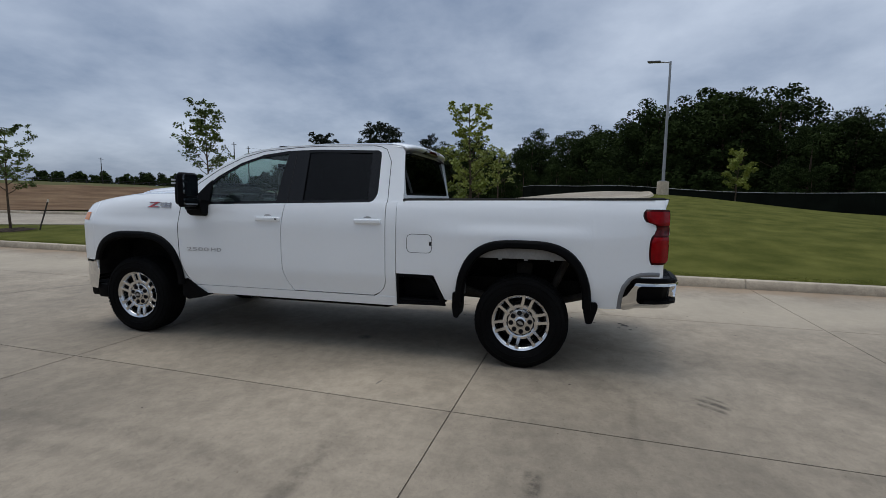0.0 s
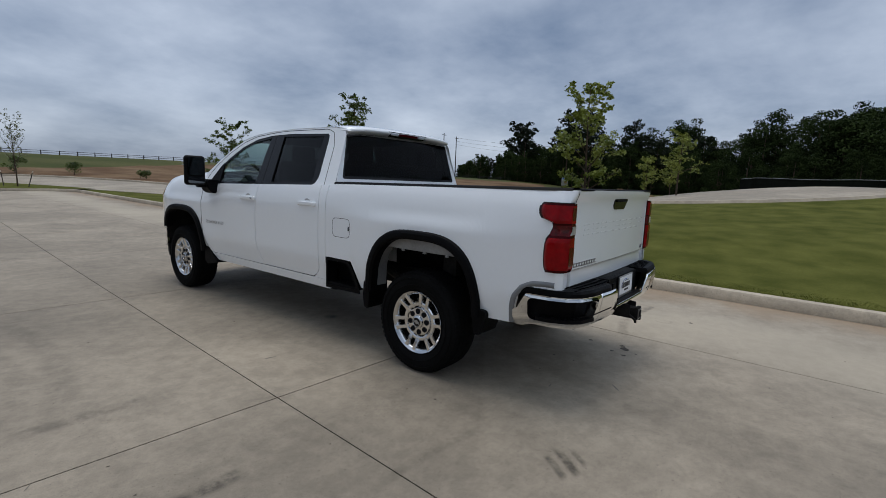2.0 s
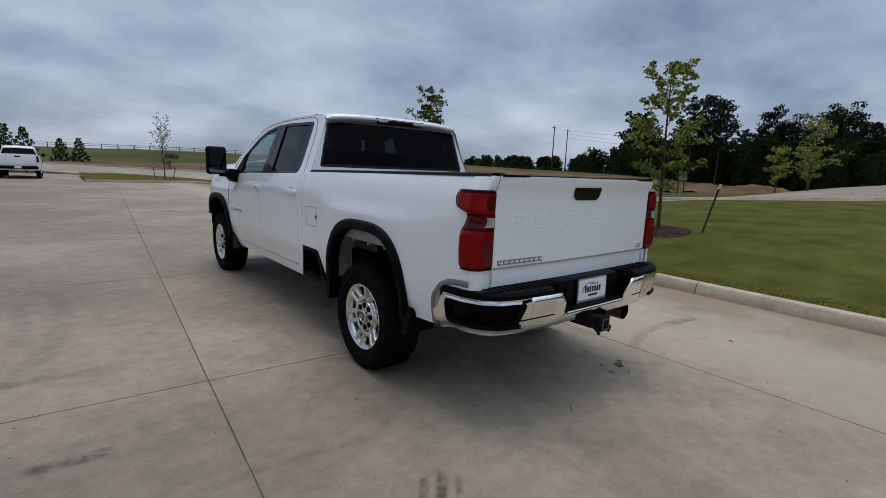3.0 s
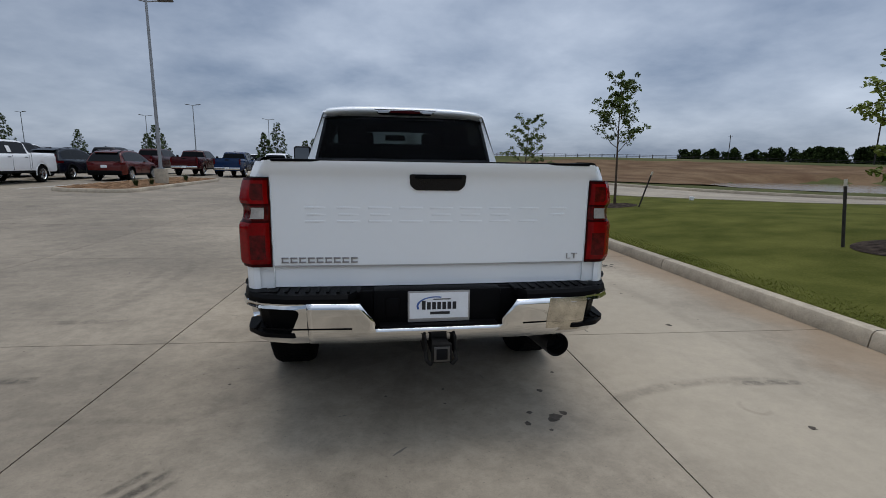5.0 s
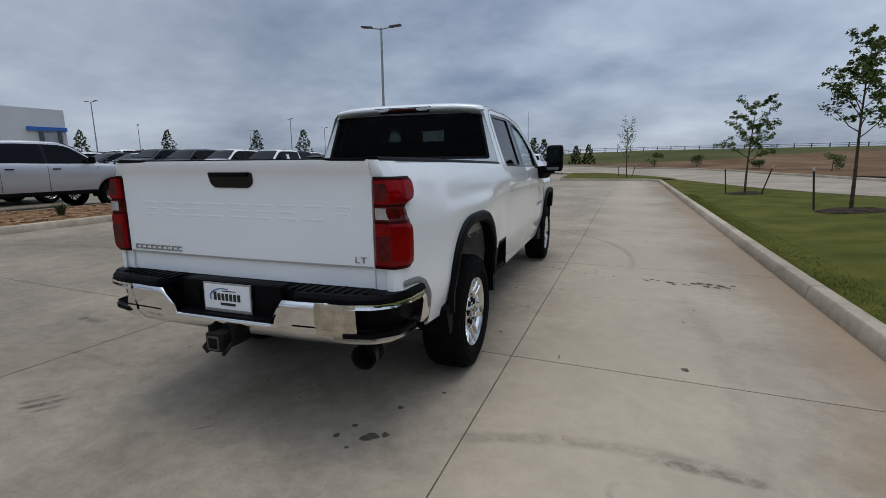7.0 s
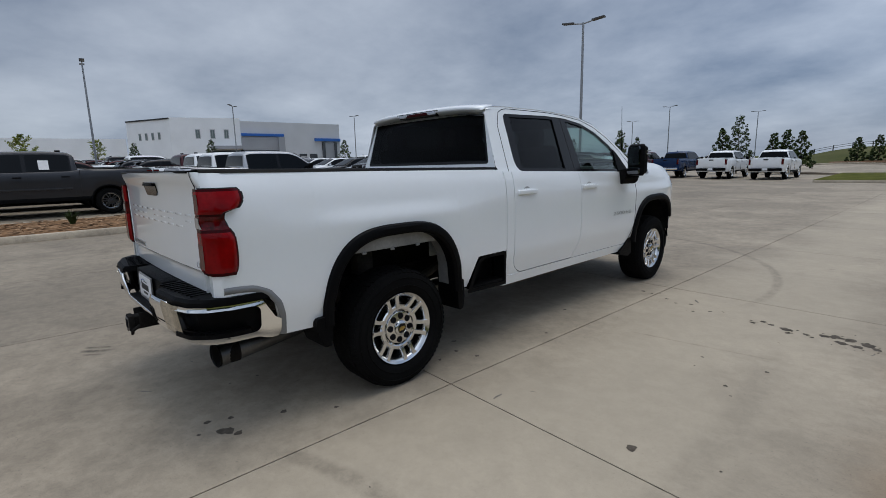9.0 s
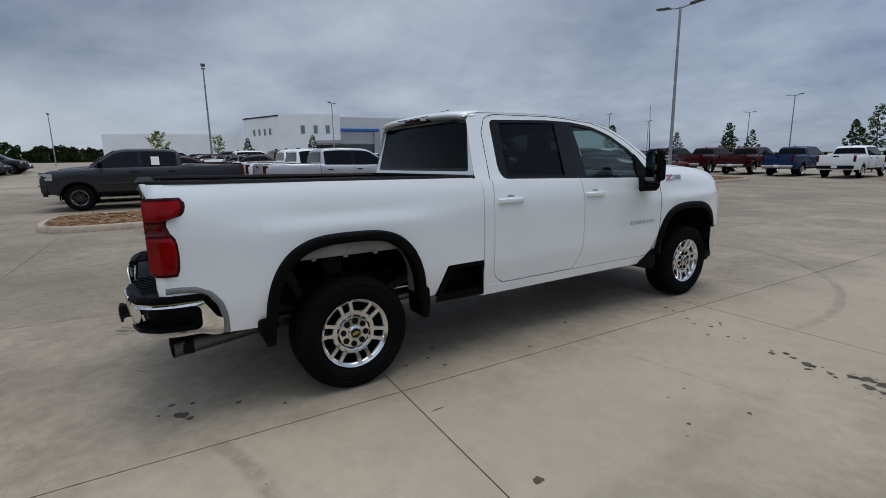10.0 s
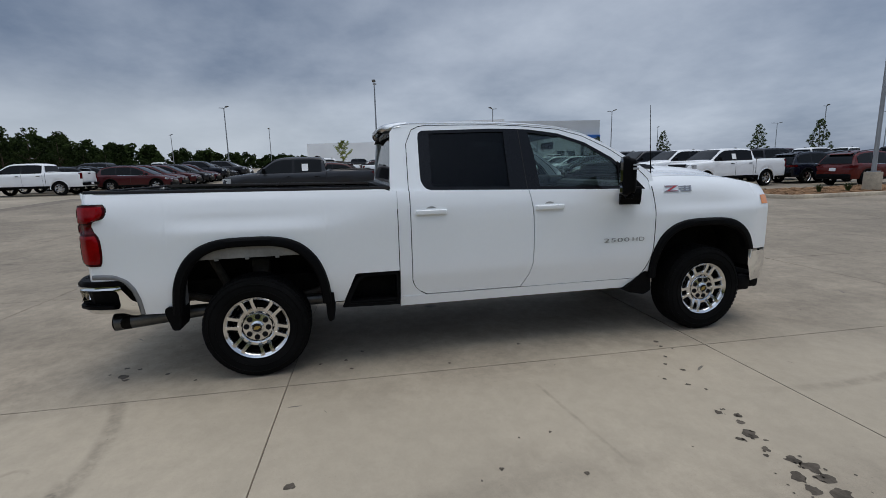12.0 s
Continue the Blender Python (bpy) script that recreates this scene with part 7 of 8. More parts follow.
# shrubs at the foot of the bank
for k, (x, y) in enumerate(((6.2, 53.5), (10.0, 51.5), (14.5, 47.5), (19.1, 45.0), (22.9, 43.5))):
    rb = random.Random(400 + k)
    hb_ = 1.75 - 0.35 * (k % 3)
    bush = root("bush", "small rounded green bush at the foot of the earth bank", "bush", "bushes at the bank", at=Matrix.Translation((x, y, land_z(x, y) - 0.05)))
    part("stem", tube([(0, 0, 0), (0.03, 0.02, hb_ * 0.5)], [0.04, 0.02], 6), M["bark"], bush)
    cl = [(Vector((rb.gauss(0, 0.28), rb.gauss(0, 0.28), hb_ * rb.uniform(0.3, 0.85))), rb.uniform(0.20, 0.36)) for _ in range(9)]
    v, f = clump_cloud(cl, 900, 0.10, 400 + k)
    mesh_part("crown", v, f, M["leaf"], bush)

# ================= fences, poles, lamps =================
fence = root("ranch_fence", "dark wooden post-and-rail fence along the bank's crest", "fence")
crest = []
for k in range(56):
    ang = -9 + 74 * k / 55
    foot = 40 + 0.10 * max(0, ang) + 6 * step(25, 60, ang)
    d = foot + 53
    x, y = 2 + d * math.sin(radians(ang)), -3 + d * math.cos(radians(ang))
    crest.append(Vector((x, y, land_z(x, y))))
    part("post", box((x, y, land_z(x, y) + 0.25), (0.12, 0.12, 0.85), 0.01), M["fence"], fence, smooth=False)
for dz in (0.30, 0.58):
    for a, b in zip(crest, crest[1:]):
        part("rail", tube([a + Vector((0, 0, dz)), b + Vector((0, 0, dz))], 0.04, 4), M["fence"], fence, smooth=False)
net = root("screen_fence", "black fabric-covered chain-link fence before the wood", "fence")
line = resample([polar(86, 62), polar(97, 52), polar(108, 47), polar(120, 43), polar(135, 44)], 24)
for a, b in zip(line, line[1:]):
    za, zb = land_z(a.x, a.y), land_z(b.x, b.y)
    bm = bmesh.new()
    d = (b - a).normalized()
    nrm = Vector((d.y, -d.x)) * 0.012
    vs = [bm.verts.new((p.x + e * nrm.x, p.y + e * nrm.y, z)) for e in (-1, 1) for p, z in ((a, za - 0.2), (b, zb - 0.2), (b, zb + 1.8), (a, za + 1.8))]
    for f in ((0, 1, 2, 3), (7, 6, 5, 4), (0, 4, 5, 1), (1, 5, 6, 2), (2, 6, 7, 3), (3, 7, 4, 0)):
        bm.faces.new([vs[k] for k in f])
    part("panel", bm, M["net"], net, smooth=False)
    part("post", tube([(a.x, a.y, za - 0.2), (a.x, a.y, za + 1.87)], 0.03, 8), M["net"], net)
    part("top_rail", tube([(a.x, a.y, za + 1.83), (b.x, b.y, zb + 1.83)], 0.022, 6), M["galv"], net)


def light_pole(x, y, z, h, heads, base=0.75, turn=0.0):
    lp = root("light_pole", "grey steel lamp pole on a round concrete base", "street lamp", "lamp poles", at=Matrix.Translation((x, y, z)) @ Matrix.Rotation(radians(turn), 4, "Z"))
    part("base", lathe([(0.0, 0.31), (base - 0.03, 0.30), (base, 0.28), (base, 0.001)], 24, axis="z"), M["kerb"], lp)
    part("base_plate", box((0, 0, base + 0.02), (0.34, 0.34, 0.04), 0.006), M["galv"], lp)
    part("shaft", tube([(0, 0, base), (0, 0, h)], [0.085, 0.055], 14), M["galv"], lp)
    for k in range(heads):
        e = 1 if k else -1
        arm = part("arm", tube([(0, 0, h - 0.06), (e * 0.35, 0, h), (e * 0.5, 0, h + 0.02)], 0.035, 8), M["galv"], lp)
        hd = box((e * 0.80, 0, h + 0.045), (0.66, 0.32, 0.075), 0.03)
        for v in hd.verts:
            v.co.z += 0.10 * (abs(v.co.x) - 0.5)
        part("lamp_head", hd, M["fixture"], arm)
    return lp


light_pole(-10.45, 21.75, lot_z(-10.5, 21.75) + 0.12, 8.42, 2, turn=10)
light_pole(22.9, -5.85, lawn_z(22.9, -5.85) - 0.05, 7.05, 1, turn=250)
light_pole(-41, 4.2, lot_z(-41, 4.2), 8.7, 2, turn=-7)
for x, y in ((-56, 74), (-26.5, 75), (-42, 96), (-63, 96), (-84, 95), (-63, 42), (-93, 72), (-60.5, 22), (-20, 97), (-60, -13), (-104, -33), (-91, -12)):
    light_pole(x, y, 0.4, 9.2, 2, turn=(x * 7 + y * 3) % 90 - 45)
for (az, d) in ((51.5, 150), (53.0, 158), (40.0, 240)):
    x, y = polar(az, d, (-2.7, -3.0))
    up = root("utility_pole", "wooden utility pole far beyond the road", "utility pole", "utility poles", at=Matrix.Translation((x, y, land_z(x, y))))
    part("shaft", tube([(0, 0, 0), (0, 0, 14.0)], [0.18, 0.12], 8), M["stake"], up)
    part("crossarm", box((0, 0, 13.4), (2.2, 0.12, 0.14), 0.01), M["stake"], up)
for k in range(3):
    a, b = polar(53.0, 158, (-2.7, -3)), polar(78, 100, (-2.7, -3))
    pts = [(a[0] + (b[0] - a[0]) * t, a[1] + (b[1] - a[1]) * t, land_z(*a) * (1 - t) + land_z(*b) * t + 13.6 - 1.1 * k - 5.0 * t * (1 - t) - 4.5 * t) for t in [i / 20 for i in range(21)]]
    tagged(part("power_line", tube(pts, 0.028, 4), M["fence"], None), "thin sagging power line", "power line", "power lines")

# ================= parked vehicles =================
PAINTS = {
    "white": (0.86, 0.87, 0.87), "black": (0.012, 0.012, 0.014), "grey": (0.036, 0.037, 0.041), "silver": (0.46, 0.47, 0.49),
    "maroon": (0.050, 0.003, 0.005), "red": (0.090, 0.009, 0.006), "navy": (0.005, 0.007, 0.014), "blue": (0.003, 0.022, 0.078),
}
PAINT = {k: material(k + "_car_paint", c, 0.25, 0.35 if k in ("silver", "grey") else 0.0, 0.03, 1.5, 30, coat=0.12, spec=0.35) for k, c in PAINTS.items()}
M["car_glass"] = material("parked_car_glass", (0.004, 0.005, 0.006), 0.05, 0, 0.1, 2, 20, coat=0.0, spec=0.16)
SHAPES = {
    # wheelbase, overhangs, half width, wheel radius, sill, deck line (y, z), belt, roof line (y, z), side windows
    "pickup": dict(wb=3.69, front=0.95, rear=1.22, half=1.0, r=0.405, sill=0.50, deck=((-1.22, 1.40), (0.70, 1.40), (0.76, 1.36), (3.10, 1.335), (3.40, 1.325), (4.10, 1.275), (4.45, 1.225), (4.60, 1.12), (4.64, 1.02)), belt=1.315,
                   roof=((0.72, 1.31), (0.765, 1.60), (0.82, 1.84), (0.94, 1.915), (1.60, 1.945), (2.35, 1.93), (2.62, 1.875), (3.05, 1.60), (3.46, 1.315)), glass=((0.92, 1.92), (2.02, 3.16)), bed=True),
    "suv": dict(wb=2.80, front=0.93, rear=0.98, half=0.945, r=0.365, sill=0.34, deck=((-0.98, 0.86), (-0.90, 1.03), (-0.5, 1.10), (1.2, 1.06), (2.45, 1.03), (2.75, 1.02), (3.25, 0.94), (3.55, 0.85), (3.70, 0.70), (3.73, 0.60)), belt=1.04,
                roof=((-0.90, 1.03), (-0.78, 1.24), (-0.56, 1.50), (-0.20, 1.625), (0.5, 1.685), (1.1, 1.675), (1.55, 1.59), (2.05, 1.36), (2.74, 1.035)), glass=((-0.52, 0.30), (0.38, 1.22), (1.30, 2.28)), bed=False),
}


def parked(kind, paint, label, rim="alloy"):
    """A parked vehicle heading +y, its origin on the ground under the rear axle."""
    g = SHAPES[kind]
    bed = g["bed"]
    car = root("pickup" if bed else "suv", label, "pickup truck" if bed else "car", "parked vehicles")
    P = PAINT[paint]
    y0, y1 = -g["rear"], g["wb"] + g["front"]
    arch = g["r"] + 0.075
    ys = spread([round(v, 4) for v in [*span(y0, y1, 34), y0 + 0.03, y1 - 0.03, y1 - 0.08, *[c + arch * math.sin(a * math.pi / 16) for c in (0, g["wb"]) for a in range(-8, 9)]]])
    dy, dz = zip(*g["deck"])
    ry, rz = zip(*g["roof"])

    def deck_z(y):
        return curve(dy, dz, y)

    def roof_z_(y):
        return curve(ry, rz, y)

    def zbot(y):
        z = g["sill"] + (0.10 * max(0, (y - y1 + 0.45) / 0.45) if bed else 0)
        for c in (0, g["wb"]):
            if abs(y - c) < arch:
                z = max(z, g["r"] + math.sqrt(arch**2 - (y - c) ** 2))
        return z

    def half_at(y):
        e1, e0 = y1 - y, y - y0
        return g["half"] - (0.17 if bed else 0.24) * (1 - min(1, e1 / 0.60)) ** 2.4 - (0.05 if bed else 0.16) * (1 - min(1, e0 / 0.45)) ** 2.2

    def swell(y):
        return 0.022 * sum(math.exp(-(((y - c) / 0.56) ** 4)) for c in (0, g["wb"]))

    body = bmesh.new()
    rows = []
    for y in ys:
        zt = deck_z(y)
        zb, hw = min(zbot(y), zt - 0.05), half_at(y)
        h = zt - zb
        k = swell(y)
        prof = [(hw - 0.045 + k, zb), (hw - 0.010 + k, zb + 0.10 * h), (hw - 0.004 + k, zb + 0.38 * h), (hw + 0.002 + 0.6 * k, zb + 0.62 * h), (hw + 0.004, zb + 0.80 * h), (hw - 0.018, zb + 0.92 * h), (hw - 0.065, zt - 0.004), (0.62 * hw, zt + 0.020), (0, zt + 0.032)]
        rows.append([body.verts.new((x, y, z)) for x, z in prof] + [body.verts.new((-x, y, z)) for x, z in prof[::-1][1:]])
    for a, b in zip(rows, rows[1:]):
        for k in range(len(a) - 1):
            if bed and 6 <= k <= 9 and -1.14 < a[0].co.y and b[0].co.y < 0.66:
                continue
            body.faces.new((a[k], b[k], b[k + 1], a[k + 1]))
    body.faces.new(rows[0])
    body.faces.new(rows[-1][::-1])
    part("body", body, P, car, sharp=40)
    if bed:
        lb = bmesh.new()
        box((0, -0.24, 0.95), (1.7, 1.78, 0.05), 0.005, lb)
        for s in (-1, 1):
            box((s * 0.86, -0.24, 1.18), (0.05, 1.78, 0.42), 0.005, lb)
        box((0, 0.67, 1.18), (1.7, 0.05, 0.42), 0.005, lb)
        box((0, -1.14, 1.18), (1.7, 0.05, 0.42), 0.005, lb)
        part("load_bed", lb, M["liner"], car)
        for s in (-1, 1):
            part("bed_rail", box((s * 0.895, -0.26, 1.412), (0.085, 1.84, 0.022), 0.008), M["plastic"], car)
            part("bed_gap", box((s * (g["half"] - 0.002), 0.705, 1.02), (0.014, 0.016, 0.72), 0.0), M["seam"], car, smooth=False)
    # glasshouse
    cab = bmesh.new()
    rr = []
    for y in spread([*span(ry[0], ry[-1], 30), *ry]):
        zt = max(g["belt"] - 0.01, roof_z_(y))
        t = max(0, (zt - g["belt"]) / 0.6)
        xb, xt = g["half"] - 0.060, g["half"] - 0.060 - 0.21 * t
        rr.append([cab.verts.new(p) for p in ((xb, y, g["belt"] - 0.03), (xt + 0.012, y, zt - 0.050), (xt - 0.015, y, zt - 0.018), (xt - 0.10, y, zt), (0, y, zt + 0.028), (-(xt - 0.10), y, zt), (-(xt - 0.015), y, zt - 0.018), (-(xt + 0.012), y, zt - 0.050), (-xb, y, g["belt"] - 0.03))])
    for a, b in zip(rr, rr[1:]):
        for k in range(8):
            cab.faces.new((a[k], b[k], b[k + 1], a[k + 1]))
    cabin = part("cabin", cab, P, car)

    def on_side(y, z, d, s):
        t = (z - g["belt"]) / 0.6
        return (s * (g["half"] - 0.055 - 0.21 * t + d), y, z)

    def head(y, low):
        """The upper edge of a side window."""
        return max(low + 0.02, min(roof_z_(y) - 0.105, 1.835 if bed else 1.575))

    for s in (-1, 1):
        low = g["belt"] + 0.028
        ya_, yb_ = g["glass"][0][0] - 0.035, g["glass"][-1][1] + 0.06
        top_ = [(y, head(y, low) + 0.022) for y in span(ya_, yb_, 15)]
        part("window_surround", prism([(ya_, low - 0.016), (yb_, low - 0.016)] + top_[::-1], lambda y, z, d: on_side(y, z, d, s), (-0.012, 0.004)), M["gloss"], cabin, smooth=False)
        if not bed:
            part("window_chrome", tube([Vector(on_side(y, low - 0.018, 0.008, s)) for y in span(ya_, yb_, 8)], 0.010, 5), M["chrome"], cabin)
            part("roof_rail", tube([(s * 0.60, y, roof_z_(y) + 0.035) for y in span(-0.35, 1.25, 10)], 0.020, 6), M["gloss"], cabin)
        for a, b in g["glass"]:
            out = [(y, head(y, low)) for y in span(a, b, 9)]
            part("side_window", prism([(a, low), (b, low)] + out[::-1], lambda y, z, d: on_side(y, z, d, s), (-0.01, 0.007)), M["car_glass"], cabin, smooth=False)
        cuts = [g["glass"][-1][1] + 0.13, (g["glass"][-2][1] + g["glass"][-1][0]) / 2 - 0.02, g["glass"][-2][0] + (-0.07 if bed else 0.0)]
        for yc in cuts:
            part("door_cut", box((s * (g["half"] - 0.004), yc, (g["sill"] + g["belt"]) / 2 + 0.02), (0.020, 0.006, g["belt"] - g["sill"] - 0.16), 0.0), M["seam"], car, smooth=False)
        for c in (0, g["wb"]):
            lipc = [(c + (arch + 0.012) * math.sin(t_), g["r"] + (arch + 0.012) * math.cos(t_)) for t_ in [radians(-98 + 14 * k) for k in range(15)]]
            part("arch_lip", tube([(s * (half_at(min(y1 - 0.05, max(y0 + 0.05, yy))) + 0.004), yy, zz) for yy, zz in lipc], 0.020 if bed else 0.032, 6), P if bed and paint in ("white", "maroon", "blue") else M["plastic"], car)
        part("mirror", box((s * (g["half"] + 0.11), g["glass"][-1][1] - 0.10, g["belt"] + 0.11), (0.20, 0.11, 0.19 if bed else 0.14), 0.04), M["plastic"] if bed else P, car)
        for yy in [p[0] + 0.14 for p in g["glass"]][-2:]:
            part("door_handle", box((s * (g["half"] + 0.014), yy, g["belt"] - 0.13), (0.03, 0.20, 0.035), 0.010), P if not bed else M["plastic"], car)
        if paint == "grey" and bed:
            part("side_moulding", box((s * (g["half"] + 0.004), 2.05, 0.83), (0.018, 2.25, 0.055), 0.006), M["hub"], car)
        part("sill_trim", box((s * (g["half"] - 0.035), g["wb"] / 2, g["sill"] + 0.02), (0.06, g["wb"] - 2 * arch, 0.12), 0.02), M["plastic"], car)
    # windscreen and back glass lie just off the cab's ends
    for name, span_y, lift, narrow in (("windscreen", (ry[-1] - 0.10, ry[-3] + 0.02), 0.034, 0.115), ("back_glass", (ry[0] + 0.018, ry[2 if bed else 3] - 0.02), 0.03, 0.13)):
        def pane_pt(u, v):
            y = span_y[0] + (span_y[1] - span_y[0]) * v
            z = roof_z_(y)
            t = max(0, (z - g["belt"]) / 0.6)
            x = (2 * u - 1) * (g["half"] - narrow - 0.22 * t)
            out = 0.016 if name == "windscreen" else -0.016
            return Vector((x, y + out, z + lift * (1 - (2 * u - 1) ** 2) ** 0.5 * 0.7 + (0.012 if name == "windscreen" else 0.004)))
        part(name, grid(pane_pt, 11, 7), M["car_glass"], cabin)
    part("antenna_fin", box((0, ry[3] + 0.15, roof_z_(ry[3] + 0.15) + 0.05), (0.045, 0.14, 0.06), 0.015), M["gloss"], cabin)
    # lamps
    for s in (-1, 1):
        z0, hh = (0.965, 0.20) if bed else (0.735, 0.13)

        def lamp_pt(u, v):
            y = y1 - 0.34 + 0.36 * u - (0.0 if bed else 0.02)
            yy = min(y, y1 - 0.012)
            x = half_at(yy) + 0.012 - (0.34 if bed else 0.42) * max(0, u - 0.50)
            return Vector((s * x, y + 0.012 * (u > 0.5), z0 + hh * v * (1 if bed else 0.45 + 0.55 * (1 - u))))
        hl = part("headlamp", grid(lamp_pt, 11, 4), M["headlamp"], car)
        part("lamp_core", grid(lambda u, v: lamp_pt(0.38 + 0.35 * u, 0.42 + 0.16 * v) + Vector((s * 0.005, 0.005, 0)), 7, 3), M["gloss"], hl)
        if bed:
            tl = grid(lambda u, v: Vector((s * (half_at(y0 + 0.02) + 0.010 - 0.115 * max(0, u - 0.5) * 2), y0 + 0.13 - 0.15 * min(1, u * 2), 0.98 + 0.36 * v)), 7, 5)
        else:
            tl = grid(lambda u, v: Vector((s * (half_at(y0 + 0.30 - 0.28 * min(1, u * 2)) + 0.012 - 0.34 * max(0, u - 0.5) * 2), y0 + 0.34 - 0.345 * min(1, u * 2) - 0.006, 0.86 + 0.115 * v + 0.03 * (1 - u))), 11, 4)
        part("tail_lamp", tl, M["red_mid"], car)
    # bumpers, grille, plate
    if bed:
        fb = grid(lambda u, v: Vector(((2 * u - 1) * 0.93, y1 + 0.045 - 0.22 * abs(2 * u - 1) ** 4, 0.47 + 0.36 * v)), 21, 5)
        part("front_bumper", fb, M["plastic"], car)
        part("bumper_shelf", box((0, y1 - 0.03, 0.815), (1.70, 0.16, 0.03), 0.01), M["plastic"], car)
        gr = part("grille", box((0, y1 - 0.005, 1.02), (1.30, 0.07, 0.37), 0.03), M["gloss"], car)
        for k in range(3):
            part("grille_bar", box((0, y1 + 0.034, 0.91 + 0.11 * k), (1.22, 0.016, 0.030), 0.006), M["plastic"], gr)
        em = lathe([(0.0, 0.001), (0.0, 0.085), (-0.012, 0.09)], 24, axis="y")
        for v in em.verts:
            v.co.z *= 0.45
        em.transform(Matrix.Translation((0, y1 + 0.048, 1.03)))
        part("emblem", em, M["badge"], gr)
        part("rear_bumper", box((0, y0 - 0.05, 0.66), (1.84, 0.20, 0.18), 0.05), M["chrome"] if paint in ("maroon", "silver", "blue", "grey") else M["plastic"], car)
        gate_ = part("tailgate", box((0, y0 - 0.010, 1.09), (1.60, 0.05, 0.60), 0.018), P, car)
        part("gate_handle", box((0, y0 - 0.042, 1.30), (0.28, 0.016, 0.075), 0.012), M["plastic"], gate_)
        part("number_plate", box((0, y0 - 0.156, 0.68), (0.31, 0.014, 0.15), 0.004), M["plate"], car)
    else:
        for yy, zz in ((y1 - 0.10, 0.44), (y0 + 0.08, 0.46)):
            part("bumper", box((0, yy, zz), (2 * half_at(yy) - 0.02, 0.24, 0.26), 0.07), M["plastic"], car)
        gr = part("grille", box((0, y1 - 0.04, 0.64), (0.95, 0.12, 0.20), 0.04), M["gloss"], car)
        part("grille_bar", box((0, y1 + 0.022, 0.70), (0.70, 0.014, 0.026), 0.005), M["chrome"], gr)
        part("number_plate", box((0, y0 - 0.012, 0.80), (0.31, 0.02, 0.15), 0.004), M["plate"], car)
        part("roof_spoiler", box((0, ry[2] - 0.02, rz[2] + 0.065), (1.12, 0.24, 0.03), 0.012, turn=Matrix.Rotation(radians(14), 3, "X")), P, cabin)
    under = box((0, g["wb"] / 2, g["sill"] + 0.06), (1.5, g["wb"] + 1.2, 0.16), 0.03)
    for s in (-1, 1):
        for c in (0, g["wb"]):
            well = lathe([(s * (g["half"] - 0.06), arch - 0.005), (s * 0.70, arch - 0.01), (s * 0.70, 0.01)], 24)
            for v in well.verts:
                v.co.z = max(v.co.z, -0.05)
            well.transform(Matrix.Translation((0, c, g["r"])))
            merge(under, well)
            w = root("wheel", "", "")
            w.parent = car
            w.matrix_basis = Matrix.Translation((s * (g["half"] - 0.12), c, g["r"])) @ (Matrix() if s > 0 else Matrix.Rotation(math.pi, 4, "Z"))
            R = g["r"]
            part("tyre", lathe([(-0.12, R * 0.62), (-0.125, R * 0.88), (-0.09, R), (0.09, R), (0.125, R * 0.88), (0.12, R * 0.66)], 32), M["rubber"], w)
            part("rim", lathe([(0.02, R * 0.56), (0.10, R * 0.60), (0.124, R * 0.65), (0.10, R * 0.67)], 32), M[rim], w)
            spk = bmesh.new()
            n_sp = 6 if bed else 5
            for k in range(n_sp):
                for e in (-1, 1):
                    b4 = box((0.092, e * 0.032, R * 0.37), (0.028, 0.034, R * 0.54), 0.008, turn=Matrix.Rotation(-0.10 * e, 3, "X"))
                    b4.transform(Matrix.Rotation(2 * math.pi * (k + 0.3) / n_sp, 4, "X"))
                    merge(spk, b4)
            lathe([(0.05, R * 0.22), (0.108, R * 0.19), (0.114, 0.001)], 16, spk)
            part("spokes", spk, M[rim], w)
            if rim == "hub":
                part("rim_ring", lathe([(0.104, R * 0.545), (0.116, R * 0.550), (0.118, R * 0.570), (0.106, R * 0.578)], 32), M["alloy"], w)
    part("underbody", under, M["under"], car)
    return car


COPY = {}


def park(kind, paint, x, y, heading, label=None):
    """Parks a vehicle with the middle of its wheelbase at x, y; heading in degrees from +y, anticlockwise."""
    m = Matrix.Translation((x, y, lot_z(max(-130, x), y))) @ Matrix.Rotation(radians(heading), 4, "Z") @ Matrix.Translation((0, -SHAPES[kind]["wb"] / 2, 0))
    key = (kind, paint)
    words_ = {"white": "white", "black": "black", "grey": "dark grey", "silver": "silver", "maroon": "dark red", "red": "orange-red", "navy": "dark blue-black", "blue": "metallic blue"}[paint]
    if key not in COPY:
        COPY[key] = parked(kind, paint, "%s %s parked in the lot" % (words_, "crew-cab pickup truck" if kind == "pickup" else "compact SUV"), "hub" if paint in ("silver", "grey", "black") and kind == "pickup" else "alloy")
        COPY[key].matrix_basis = m
        return COPY[key]
    return copy_thing(COPY[key], m)


P_, S_ = "pickup", "suv"
